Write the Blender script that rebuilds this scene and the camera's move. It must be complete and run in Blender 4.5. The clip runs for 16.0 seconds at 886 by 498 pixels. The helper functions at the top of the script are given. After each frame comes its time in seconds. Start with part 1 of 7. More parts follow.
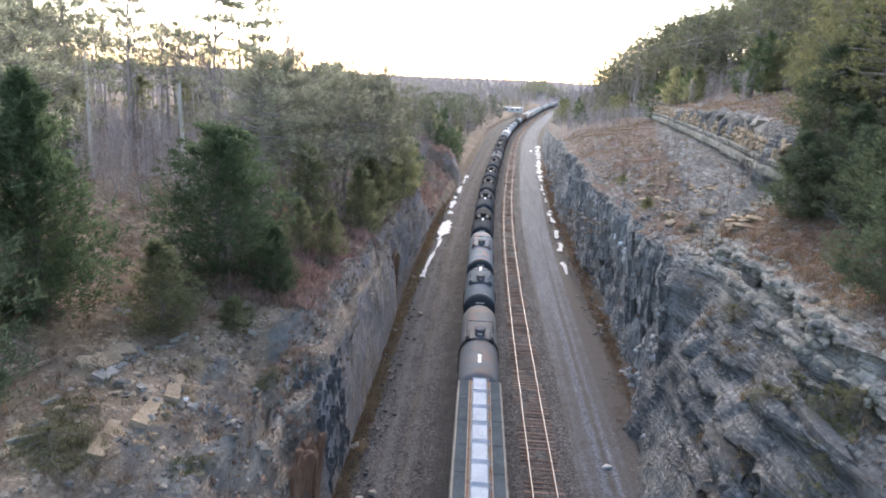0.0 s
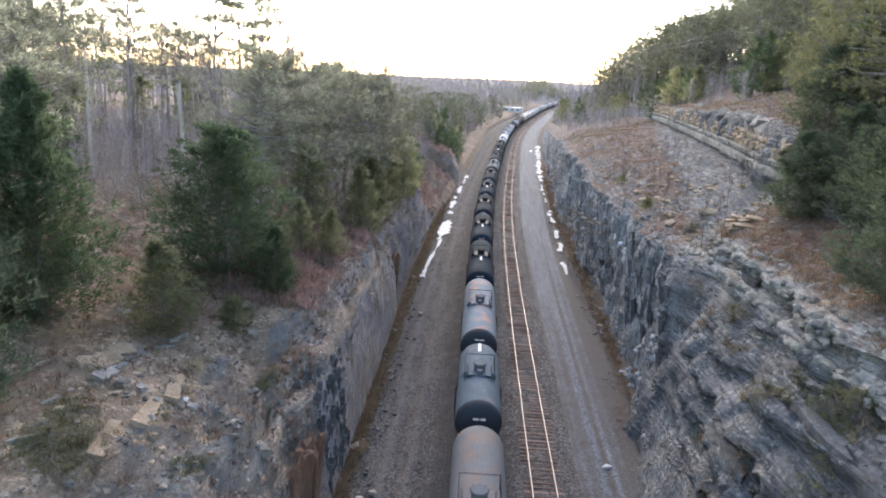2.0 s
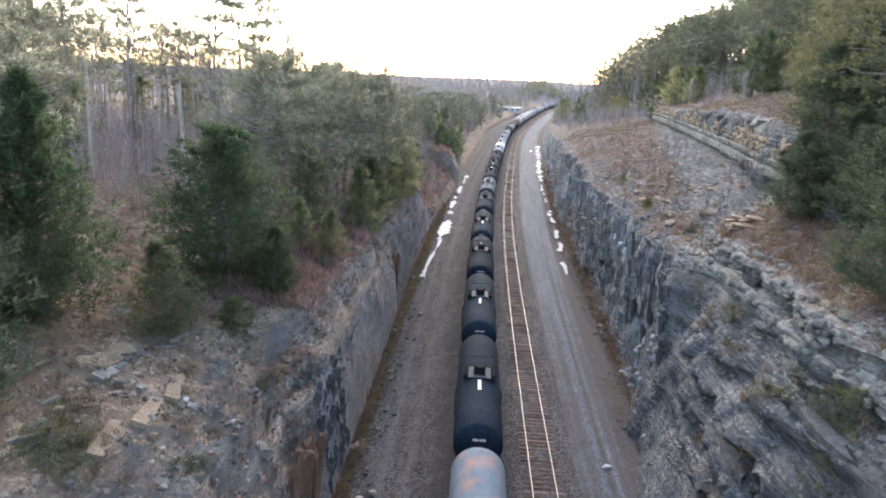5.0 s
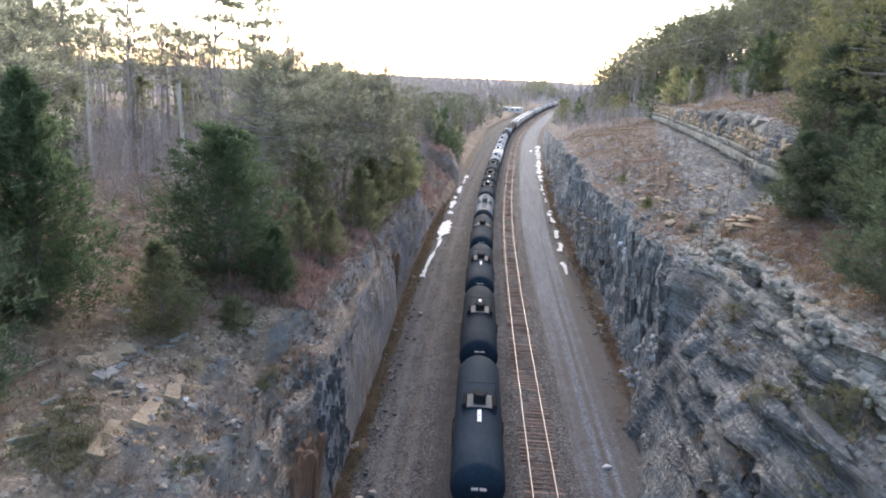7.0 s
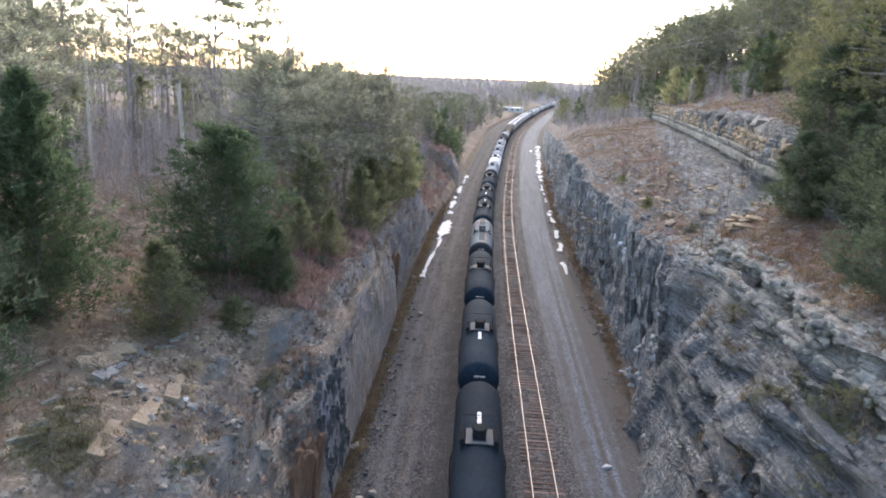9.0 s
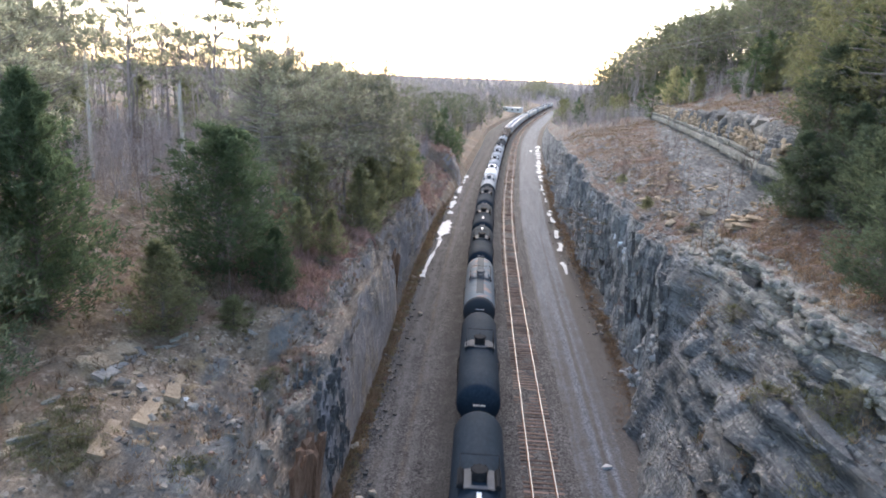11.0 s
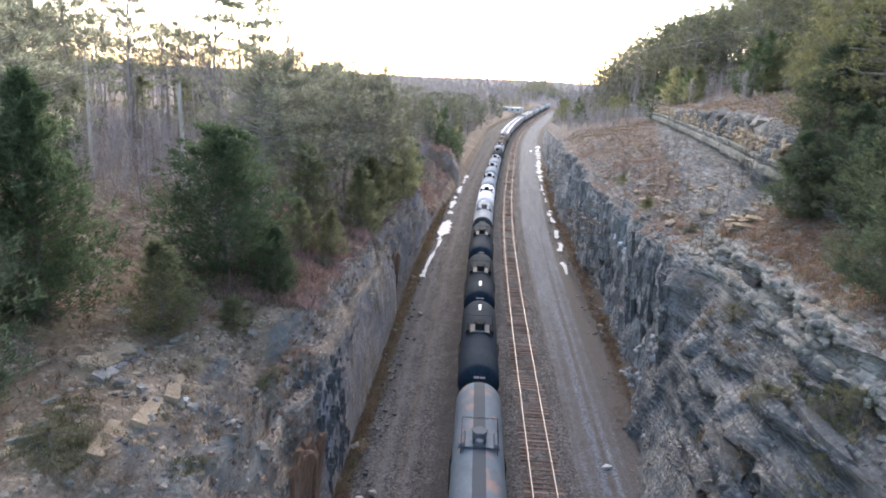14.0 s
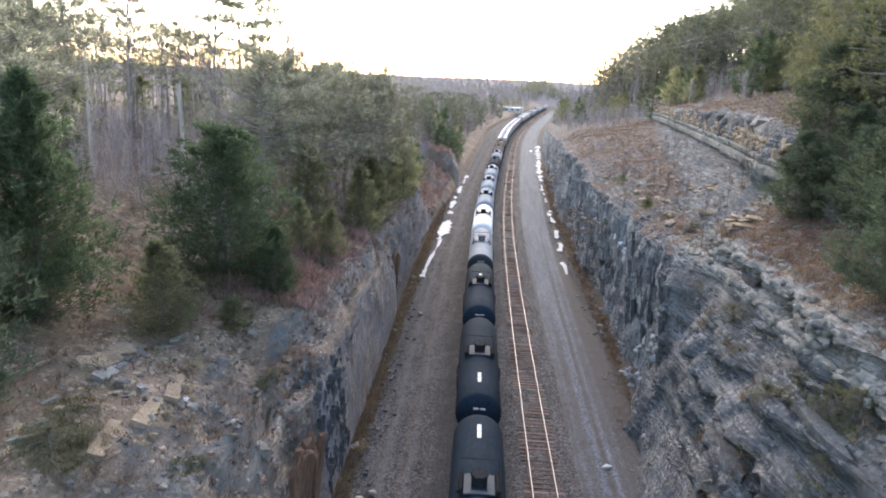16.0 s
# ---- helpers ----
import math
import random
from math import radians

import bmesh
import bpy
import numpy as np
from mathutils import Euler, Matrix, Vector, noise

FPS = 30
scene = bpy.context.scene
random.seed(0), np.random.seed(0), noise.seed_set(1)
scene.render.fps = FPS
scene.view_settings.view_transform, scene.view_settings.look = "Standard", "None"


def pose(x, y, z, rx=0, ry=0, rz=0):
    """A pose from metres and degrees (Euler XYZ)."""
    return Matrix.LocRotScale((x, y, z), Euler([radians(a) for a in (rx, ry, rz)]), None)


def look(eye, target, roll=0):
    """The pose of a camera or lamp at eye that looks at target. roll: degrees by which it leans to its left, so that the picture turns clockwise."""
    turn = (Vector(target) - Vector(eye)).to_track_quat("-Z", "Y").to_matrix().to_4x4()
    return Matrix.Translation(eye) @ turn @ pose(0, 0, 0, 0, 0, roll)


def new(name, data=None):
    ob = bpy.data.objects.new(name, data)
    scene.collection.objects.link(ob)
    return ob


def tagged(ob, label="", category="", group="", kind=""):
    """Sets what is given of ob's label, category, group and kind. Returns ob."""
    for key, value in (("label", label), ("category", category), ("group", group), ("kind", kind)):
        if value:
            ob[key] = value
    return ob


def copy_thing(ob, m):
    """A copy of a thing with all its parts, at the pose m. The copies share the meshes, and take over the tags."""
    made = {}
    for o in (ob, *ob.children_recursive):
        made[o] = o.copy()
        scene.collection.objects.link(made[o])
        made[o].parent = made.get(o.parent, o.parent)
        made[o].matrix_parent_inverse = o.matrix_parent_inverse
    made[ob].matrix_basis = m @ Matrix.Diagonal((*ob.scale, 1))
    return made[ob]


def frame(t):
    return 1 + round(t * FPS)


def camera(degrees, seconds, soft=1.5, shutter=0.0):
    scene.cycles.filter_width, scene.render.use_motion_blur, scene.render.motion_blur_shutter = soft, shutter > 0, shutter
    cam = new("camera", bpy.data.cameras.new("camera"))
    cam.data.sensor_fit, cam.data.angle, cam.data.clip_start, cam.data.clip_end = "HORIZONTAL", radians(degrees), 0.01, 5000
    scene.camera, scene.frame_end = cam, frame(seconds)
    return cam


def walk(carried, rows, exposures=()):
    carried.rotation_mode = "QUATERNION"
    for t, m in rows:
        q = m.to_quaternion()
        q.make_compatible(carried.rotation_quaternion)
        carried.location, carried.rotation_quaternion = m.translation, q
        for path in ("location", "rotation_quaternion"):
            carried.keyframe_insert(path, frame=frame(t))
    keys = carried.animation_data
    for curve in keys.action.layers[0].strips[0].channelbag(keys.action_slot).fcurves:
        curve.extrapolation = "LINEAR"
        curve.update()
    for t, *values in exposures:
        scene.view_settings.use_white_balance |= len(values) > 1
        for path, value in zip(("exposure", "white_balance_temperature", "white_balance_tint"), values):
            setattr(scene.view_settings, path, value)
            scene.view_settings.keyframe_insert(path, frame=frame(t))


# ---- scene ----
# camera: held still above the loaded track, looking along the cutting
cam = camera(65.5, 16.0, soft=1.85, shutter=0.4)
EYE = Vector((-1.05, 0.0, 24.55))
PITCH, YAW, ROLL = radians(14.11), radians(2.44), 2.5
AIM = EYE + 100 * Vector((-math.sin(YAW) * math.cos(PITCH), math.cos(YAW) * math.cos(PITCH), -math.sin(PITCH)))
HELD = look(EYE, AIM, ROLL)
walk(cam, [(0.0, HELD), (16.0, HELD)], exposures=[(0.0, 2.42, 6900, 12), (16.0, 2.42, 6900, 12)])

# ---- world and light: bright dusk sky, the sun just at the skyline ahead ----
SUN_HEIGHT, SUN_TURN = 34.0, 6.0
world = bpy.data.worlds.new("world")
scene.world = world
world.use_nodes = True
wn = world.node_tree
sky = wn.nodes.new("ShaderNodeTexSky")
sky.sky_type = "NISHITA"
sky.sun_disc = False
sky.sun_elevation = radians(SUN_HEIGHT)
sky.sun_rotation = radians(-SUN_TURN)
sky.air_density, sky.dust_density, sky.ozone_density = 1.0, 1.5, 1.0
wn.nodes["Background"].inputs["Strength"].default_value = 0.15
wn.links.new(sky.outputs["Color"], wn.nodes["Background"].inputs["Color"])
sun_data = bpy.data.lights.new("sun", "SUN")
sun_data.energy, sun_data.angle, sun_data.color = 0.12, radians(20), (1.0, 0.88, 0.75)
sun = new("sun", sun_data)
sun.matrix_world = look((0, 0, 60), Vector((0, 0, 60)) - Vector((-math.sin(radians(SUN_TURN)), math.cos(radians(SUN_TURN)), math.tan(radians(SUN_HEIGHT)))))


# ---- materials ----
def material(name, colours, scale=1.0, rough=0.8, bump=0.3, metal=0.0, coords="Position", fine=9.0, spread=0.5,
             squash=(1, 1, 1), vary=0.0, per_object=0.0, depth=0.05, rough_vary=0.1, gloss=0.1, speck=0.0, grit=11.0, leaf=0.0):
    """A surface whose colours change at two scales, with relief. colours: dark to light."""
    m = bpy.data.materials.new(name)
    m.use_nodes = True
    nt = m.node_tree
    b = nt.nodes["Principled BSDF"]
    N, L = nt.nodes.new, nt.links.new
    if coords == "Position":
        src = N("ShaderNodeNewGeometry").outputs["Position"]
    else:
        src = N("ShaderNodeTexCoord").outputs["Object"]
    mp = N("ShaderNodeMapping")
    mp.inputs["Scale"].default_value = squash
    L(src, mp.inputs["Vector"])
    big, small = N("ShaderNodeTexNoise"), N("ShaderNodeTexNoise")
    big.inputs["Scale"].default_value, big.inputs["Detail"].default_value, big.inputs["Roughness"].default_value = scale, 6, 0.6
    small.inputs["Scale"].default_value, small.inputs["Detail"].default_value = scale * fine, 5
    small.inputs["Roughness"].default_value = 0.7
    for n in (big, small):
        L(mp.outputs[0], n.inputs["Vector"])
    mix = N("ShaderNodeMath")
    mix.operation = "MULTIPLY_ADD"
    L(small.outputs["Fac"], mix.inputs[0])
    mix.inputs[1].default_value = 0.55
    sc = N("ShaderNodeMath")
    sc.operation = "MULTIPLY"
    L(big.outputs["Fac"], sc.inputs[0])
    sc.inputs[1].default_value = 0.45
    L(sc.outputs[0], mix.inputs[2])
    ramp = N("ShaderNodeValToRGB")
    els = ramp.color_ramp.elements
    lo, hi = 0.5 - spread * 0.33, 0.5 + spread * 0.33
    while len(els) < len(colours):
        els.new(0.5)
    for i, c in enumerate(colours):
        els[i].position = lo + (hi - lo) * i / max(1, len(colours) - 1)
        els[i].color = (*c, 1)
    L(mix.outputs[0], ramp.inputs["Fac"])
    out = ramp.outputs["Color"]
    if vary or per_object:
        hsv = N("ShaderNodeHueSaturation")
        ma = N("ShaderNodeMapRange")
        L(N("ShaderNodeNewGeometry").outputs["Random Per Island"], ma.inputs[0])
        ma.inputs[3].default_value, ma.inputs[4].default_value = 1 - vary, 1 + vary
        mo = N("ShaderNodeMapRange")
        L(N("ShaderNodeObjectInfo").outputs["Random"], mo.inputs[0])
        mo.inputs[3].default_value, mo.inputs[4].default_value = 1 - per_object, 1 + per_object
        mu = N("ShaderNodeMath")
        mu.operation = "MULTIPLY"
        L(ma.outputs[0], mu.inputs[0])
        L(mo.outputs[0], mu.inputs[1])
        L(mu.outputs[0], hsv.inputs["Value"])
        L(out, hsv.inputs["Color"])
        out = hsv.outputs["Color"]
    if speck:
        # single stones told apart by tone
        vo = N("ShaderNodeTexVoronoi")
        vo.inputs["Scale"].default_value = grit
        L(src, vo.inputs["Vector"])
        wh = N("ShaderNodeSeparateColor")
        L(vo.outputs["Color"], wh.inputs[0])
        mr = N("ShaderNodeMapRange")
        L(wh.outputs[0], mr.inputs[0])
        mr.inputs[3].default_value, mr.inputs[4].default_value = 1 - speck, 1 + speck
        hs = N("ShaderNodeHueSaturation")
        L(mr.outputs[0], hs.inputs["Value"])
        L(out, hs.inputs["Color"])
        out = hs.outputs["Color"]
    L(out, b.inputs["Base Color"])
    if leaf:
        # light passes through thin leaves
        tr, add = N("ShaderNodeBsdfTranslucent"), N("ShaderNodeMixShader")
        L(out, tr.inputs["Color"])
        add.inputs[0].default_value = leaf
        L(b.outputs[0], add.inputs[1])
        L(tr.outputs[0], add.inputs[2])
        L(add.outputs[0], nt.nodes["Material Output"].inputs["Surface"])
    b.inputs["Roughness"].default_value = rough
    b.inputs["Metallic"].default_value = metal
    b.inputs["Specular IOR Level"].default_value = gloss
    if rough_vary:
        rr = N("ShaderNodeMapRange")
        L(small.outputs["Fac"], rr.inputs[0])
        rr.inputs[3].default_value, rr.inputs[4].default_value = max(0.02, rough - rough_vary), min(1, rough + rough_vary)
        L(rr.outputs[0], b.inputs["Roughness"])
    if bump:
        bp = N("ShaderNodeBump")
        bp.inputs["Strength"].default_value, bp.inputs["Distance"].default_value = bump, depth
        L(mix.outputs[0], bp.inputs["Height"])
        L(bp.outputs[0], b.inputs["Normal"])
    return m


def mix_in(nt, base_socket, colour, fac_socket):
    mx = nt.nodes.new("ShaderNodeMix")
    mx.data_type = "RGBA"
    nt.links.new(fac_socket, mx.inputs["Factor"])
    nt.links.new(base_socket, mx.inputs["A"])
    if isinstance(colour, tuple):
        mx.inputs["B"].default_value = (*colour, 1)
    else:
        nt.links.new(colour, mx.inputs["B"])
    return mx.outputs["Result"]


def ramp_of(nt, socket, lo, hi):
    mr = nt.nodes.new("ShaderNodeMapRange")
    nt.links.new(socket, mr.inputs[0])
    mr.inputs[1].default_value, mr.inputs[2].default_value = lo, hi
    mr.interpolation_type = "SMOOTHSTEP"
    return mr.outputs[0]


def math_of(nt, op, a, b):
    n = nt.nodes.new("ShaderNodeMath")
    n.operation = op
    for i, v in enumerate((a, b)):
        if isinstance(v, (int, float)):
            n.inputs[i].default_value = v
        else:
            nt.links.new(v, n.inputs[i])
    return n.outputs[0]


def noise_of(nt, scale, detail=5, rough=0.6, squash=(1, 1, 1), kind="ShaderNodeTexNoise"):
    g = nt.nodes.new("ShaderNodeNewGeometry")
    mp = nt.nodes.new("ShaderNodeMapping")
    mp.inputs["Scale"].default_value = squash
    nt.links.new(g.outputs["Position"], mp.inputs["Vector"])
    n = nt.nodes.new(kind)
    n.inputs["Scale"].default_value = scale
    n.inputs["Detail"].default_value, n.inputs["Roughness"].default_value = detail, rough
    nt.links.new(mp.outputs[0], n.inputs["Vector"])
    return n.outputs["Fac"]


def shards_of(nt, scale, squash=(1, 1, 1)):
    """Random tone of broken fragments, and the distance to their edges."""
    g = nt.nodes.new("ShaderNodeNewGeometry")
    mp = nt.nodes.new("ShaderNodeMapping")
    mp.inputs["Scale"].default_value = squash
    nt.links.new(g.outputs["Position"], mp.inputs["Vector"])
    wob = nt.nodes.new("ShaderNodeTexNoise")
    wob.inputs["Scale"].default_value = scale * 0.8
    nt.links.new(mp.outputs[0], wob.inputs["Vector"])
    add = nt.nodes.new("ShaderNodeVectorMath")
    add.operation = "MULTIPLY_ADD"
    nt.links.new(wob.outputs["Color"], add.inputs[0])
    add.inputs[1].default_value = [0.7 / scale] * 3
    nt.links.new(mp.outputs[0], add.inputs[2])
    v = nt.nodes.new("ShaderNodeTexVoronoi")
    v.inputs["Scale"].default_value = scale
    nt.links.new(add.outputs[0], v.inputs["Vector"])
    sp = nt.nodes.new("ShaderNodeSeparateColor")
    nt.links.new(v.outputs["Color"], sp.inputs[0])
    return sp.outputs[0], v.outputs["Distance"]


def rock_and_soil(name, cool, warm, soil, litter, crack=0.5, stain=0.8, turf=(0.74, 0.9), chips=1.0, beds=0.5, patches=0.5, gap=0.85, shale=(0.09, 0.098, 0.106), face=(0.2, 0.2, 0.2), faced=0.4):
    """Fractured grey rock where it is steep, stained with rust; leaf litter and soil where it is flat."""
    m = bpy.data.materials.new(name)
    m.use_nodes = True
    nt = m.node_tree
    b = nt.nodes["Principled BSDF"]
    geo = nt.nodes.new("ShaderNodeNewGeometry")
    sep = nt.nodes.new("ShaderNodeSeparateXYZ")
    nt.links.new(geo.outputs["Normal"], sep.inputs[0])
    coarse = noise_of(nt, 0.22, 6, 0.65)
    bands = noise_of(nt, 0.8, 6, 0.65, (0.3, 0.3, 3.0))
    cracks = noise_of(nt, 1.1, 6, 0.7, (2.0, 2.0, 0.25))
    grain = noise_of(nt, 7.0, 6, 0.8)
    big, big_edge = shards_of(nt, 1.3, (1, 1, 1.6))
    small, small_edge = shards_of(nt, 5.5)
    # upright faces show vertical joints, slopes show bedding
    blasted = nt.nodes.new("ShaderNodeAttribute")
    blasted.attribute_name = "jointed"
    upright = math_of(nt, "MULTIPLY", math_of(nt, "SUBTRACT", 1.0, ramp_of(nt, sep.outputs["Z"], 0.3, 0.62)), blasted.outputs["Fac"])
    rubbly = ramp_of(nt, noise_of(nt, 0.35, 4, 0.6), 0.47, 0.6)
    strata = noise_of(nt, 1.0, 5, 0.6, (1.9, 0.16, 3.4))
    seams = math_of(nt, "SUBTRACT", 1.0, ramp_of(nt, math_of(nt, "ABSOLUTE", math_of(nt, "SUBTRACT", strata, 0.5), 0), 0.0, 0.045))
    seams = math_of(nt, "MULTIPLY", seams, math_of(nt, "SUBTRACT", 1.0, math_of(nt, "MULTIPLY", upright, 0.7)))
    seams = math_of(nt, "MULTIPLY", seams, beds)
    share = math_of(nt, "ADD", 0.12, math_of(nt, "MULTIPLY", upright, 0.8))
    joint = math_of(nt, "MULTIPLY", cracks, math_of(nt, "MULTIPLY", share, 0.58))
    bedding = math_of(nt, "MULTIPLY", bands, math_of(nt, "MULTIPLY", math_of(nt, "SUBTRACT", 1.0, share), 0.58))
    tone = math_of(nt, "ADD", math_of(nt, "MULTIPLY", grain, 0.42), math_of(nt, "ADD", joint, bedding))
    ramp = nt.nodes.new("ShaderNodeValToRGB")
    ramp.color_ramp.elements[0].position, ramp.color_ramp.elements[0].color = 0.38, (*[c * 0.5 for c in cool], 1)
    ramp.color_ramp.elements[1].position, ramp.color_ramp.elements[1].color = 0.66, (*[c * 1.7 for c in cool], 1)
    e = ramp.color_ramp.elements.new(0.5)
    e.color = (*cool, 1)
    nt.links.new(tone, ramp.inputs[0])
    pale = mix_in(nt, ramp.outputs[0], tuple(min(1, c * 1.5) for c in warm), math_of(nt, "MULTIPLY", ramp_of(nt, small, 0.82, 0.97), 0.6))
    pale = mix_in(nt, pale, tuple(min(1, c * 1.3) for c in warm), math_of(nt, "MULTIPLY", ramp_of(nt, bands, 0.56, 0.68), 0.45))
    rust = mix_in(nt, pale, tuple(c * 0.62 for c in warm), math_of(nt, "MULTIPLY", ramp_of(nt, coarse, 0.48, 0.62), stain))
    rust = mix_in(nt, rust, tuple(c * 1.5 for c in cool), math_of(nt, "MULTIPLY", ramp_of(nt, strata, 0.55, 0.66), beds))
    rust = mix_in(nt, rust, tuple(c * 0.28 for c in cool), seams)
    # pale tone of upright rock, raised further to offset the little skylight there
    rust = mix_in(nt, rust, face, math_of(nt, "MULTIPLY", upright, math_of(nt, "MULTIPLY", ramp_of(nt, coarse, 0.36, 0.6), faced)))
    # upright joints: pale ribs and dark open cracks
    ribs = noise_of(nt, 1.0, 5, 0.62, (1.7, 1.7, crack * 0.12))
    gaps = math_of(nt, "SUBTRACT", 1.0, ramp_of(nt, math_of(nt, "ABSOLUTE", math_of(nt, "SUBTRACT", ribs, 0.48), 0), 0.0, 0.04))
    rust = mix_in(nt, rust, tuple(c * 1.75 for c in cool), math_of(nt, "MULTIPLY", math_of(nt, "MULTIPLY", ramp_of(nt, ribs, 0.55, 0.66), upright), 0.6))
    rust = mix_in(nt, rust, tuple(c * 0.2 for c in cool), math_of(nt, "MULTIPLY", math_of(nt, "MULTIPLY", gaps, upright), gap))
    gr = nt.nodes.new("ShaderNodeValToRGB")
    gr.color_ramp.elements[0].position, gr.color_ramp.elements[0].color = 0.36, (*[c * 0.45 for c in soil], 1)
    gr.color_ramp.elements[1].position, gr.color_ramp.elements[1].color = 0.66, (*litter, 1)
    e = gr.color_ramp.elements.new(0.5)
    e.color = (*soil, 1)
    nt.links.new(math_of(nt, "ADD", math_of(nt, "MULTIPLY", grain, 0.6), math_of(nt, "MULTIPLY", noise_of(nt, 0.8, 6, 0.7), 0.4)), gr.inputs[0])
    earth = mix_in(nt, gr.outputs[0], tuple(min(1, c * 1.6) for c in cool), math_of(nt, "MULTIPLY", ramp_of(nt, small, 0.78, 0.95), 0.55))
    earth = mix_in(nt, earth, (soil[0] * 1.25, soil[1] * 0.92, soil[2] * 0.85), math_of(nt, "MULTIPLY", ramp_of(nt, noise_of(nt, 0.16, 4, 0.6, (1, 1.3, 1)), 0.5, 0.62), 0.45))
    earth = mix_in(nt, earth, (soil[0] * 1.5, soil[1] * 1.5, soil[2] * 1.15), math_of(nt, "MULTIPLY", ramp_of(nt, noise_of(nt, 0.3, 4, 0.6, (1.2, 0.8, 1)), 0.56, 0.68), 0.6))
    earth = mix_in(nt, earth, (cool[0] * 0.95, cool[1] * 1.02, cool[2] * 1.05), math_of(nt, "MULTIPLY", ramp_of(nt, noise_of(nt, 0.21, 4, 0.6, (0.8, 1.1, 1)), 0.52, 0.62), patches))
    earth = mix_in(nt, earth, (soil[0] * 0.72, soil[1] * 0.62, soil[2] * 0.6), math_of(nt, "MULTIPLY", ramp_of(nt, noise_of(nt, 0.4, 5, 0.65, (1.1, 0.7, 1)), 0.52, 0.64), 0.7 * patches))
    flat = math_of(nt, "ADD", sep.outputs["Z"], math_of(nt, "MULTIPLY", math_of(nt, "SUBTRACT", coarse, 0.5), 1.1))
    flat = math_of(nt, "ADD", flat, math_of(nt, "MULTIPLY", math_of(nt, "SUBTRACT", big, 0.5), 0.3))
    flat = math_of(nt, "ADD", flat, math_of(nt, "MULTIPLY", math_of(nt, "SUBTRACT", grain, 0.5), 0.5))
    bare = nt.nodes.new("ShaderNodeAttribute")
    bare.attribute_name = "shale"
    flat = math_of(nt, "SUBTRACT", flat, math_of(nt, "MULTIPLY", bare.outputs["Fac"], 0.55))
    col = mix_in(nt, rust, earth, ramp_of(nt, flat, *turf))
    cream = nt.nodes.new("ShaderNodeAttribute")
    cream.attribute_name = "cream"
    col = mix_in(nt, col, (0.36, 0.348, 0.31), math_of(nt, "MULTIPLY", cream.outputs["Fac"], math_of(nt, "ADD", 0.25, math_of(nt, "MULTIPLY", ramp_of(nt, noise_of(nt, 1.6, 6, 0.7, (1, 0.5, 3.0)), 0.42, 0.6), 0.65))))
    col = mix_in(nt, col, shale, math_of(nt, "MULTIPLY", math_of(nt, "MULTIPLY", bare.outputs["Fac"], ramp_of(nt, coarse, 0.4, 0.62)), 0.75))
    slate = nt.nodes.new("ShaderNodeAttribute")
    slate.attribute_name = "slate"
    edge = math_of(nt, "ADD", slate.outputs["Fac"], math_of(nt, "MULTIPLY", math_of(nt, "SUBTRACT", coarse, 0.5), 1.4))
    col = mix_in(nt, col, (0.122, 0.132, 0.132), math_of(nt, "MULTIPLY", ramp_of(nt, edge, 0.3, 0.75), 0.75))
    # each broken fragment a little lighter or darker; upright faces lightened against their shade
    hs = nt.nodes.new("ShaderNodeHueSaturation")
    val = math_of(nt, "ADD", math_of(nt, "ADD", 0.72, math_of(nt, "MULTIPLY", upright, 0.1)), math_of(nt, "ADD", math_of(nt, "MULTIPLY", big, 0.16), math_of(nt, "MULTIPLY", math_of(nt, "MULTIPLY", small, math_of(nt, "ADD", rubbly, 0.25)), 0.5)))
    nt.links.new(val, hs.inputs["Value"])
    nt.links.new(col, hs.inputs["Color"])
    nt.links.new(hs.outputs["Color"], b.inputs["Base Color"])
    b.inputs["Roughness"].default_value = 0.88
    b.inputs["Specular IOR Level"].default_value = 0.1
    bp = nt.nodes.new("ShaderNodeBump")
    bp.inputs["Strength"].default_value, bp.inputs["Distance"].default_value = 1.0, 0.3
    hgt = math_of(nt, "ADD", math_of(nt, "MULTIPLY", tone, 0.9), math_of(nt, "ADD", math_of(nt, "MULTIPLY", big, 0.18 * chips), math_of(nt, "MULTIPLY", math_of(nt, "MULTIPLY", small, rubbly), 0.2)))
    hgt = math_of(nt, "ADD", hgt, math_of(nt, "MULTIPLY", strata, 1.3 * beds))
    hgt = math_of(nt, "ADD", hgt, math_of(nt, "MULTIPLY", math_of(nt, "MULTIPLY", ribs, upright), 1.6))
    nt.links.new(hgt, bp.inputs["Height"])
    nt.links.new(bp.outputs[0], b.inputs["Normal"])
    return m


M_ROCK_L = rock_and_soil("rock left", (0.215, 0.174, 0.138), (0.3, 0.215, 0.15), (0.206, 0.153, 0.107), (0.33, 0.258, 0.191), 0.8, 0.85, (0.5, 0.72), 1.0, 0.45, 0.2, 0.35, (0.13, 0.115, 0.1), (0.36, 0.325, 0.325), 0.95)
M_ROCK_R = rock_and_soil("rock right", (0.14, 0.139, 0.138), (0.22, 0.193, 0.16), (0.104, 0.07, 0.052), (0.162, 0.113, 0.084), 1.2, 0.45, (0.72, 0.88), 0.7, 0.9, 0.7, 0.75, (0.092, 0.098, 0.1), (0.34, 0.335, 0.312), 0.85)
M_BALLAST = material("ballast", [(0.03, 0.028, 0.027), (0.062, 0.058, 0.056), (0.108, 0.101, 0.098)], 0.9, 0.9, 0.7, fine=9, spread=0.5, speck=0.75, grit=11, squash=(1.6, 0.22, 1))
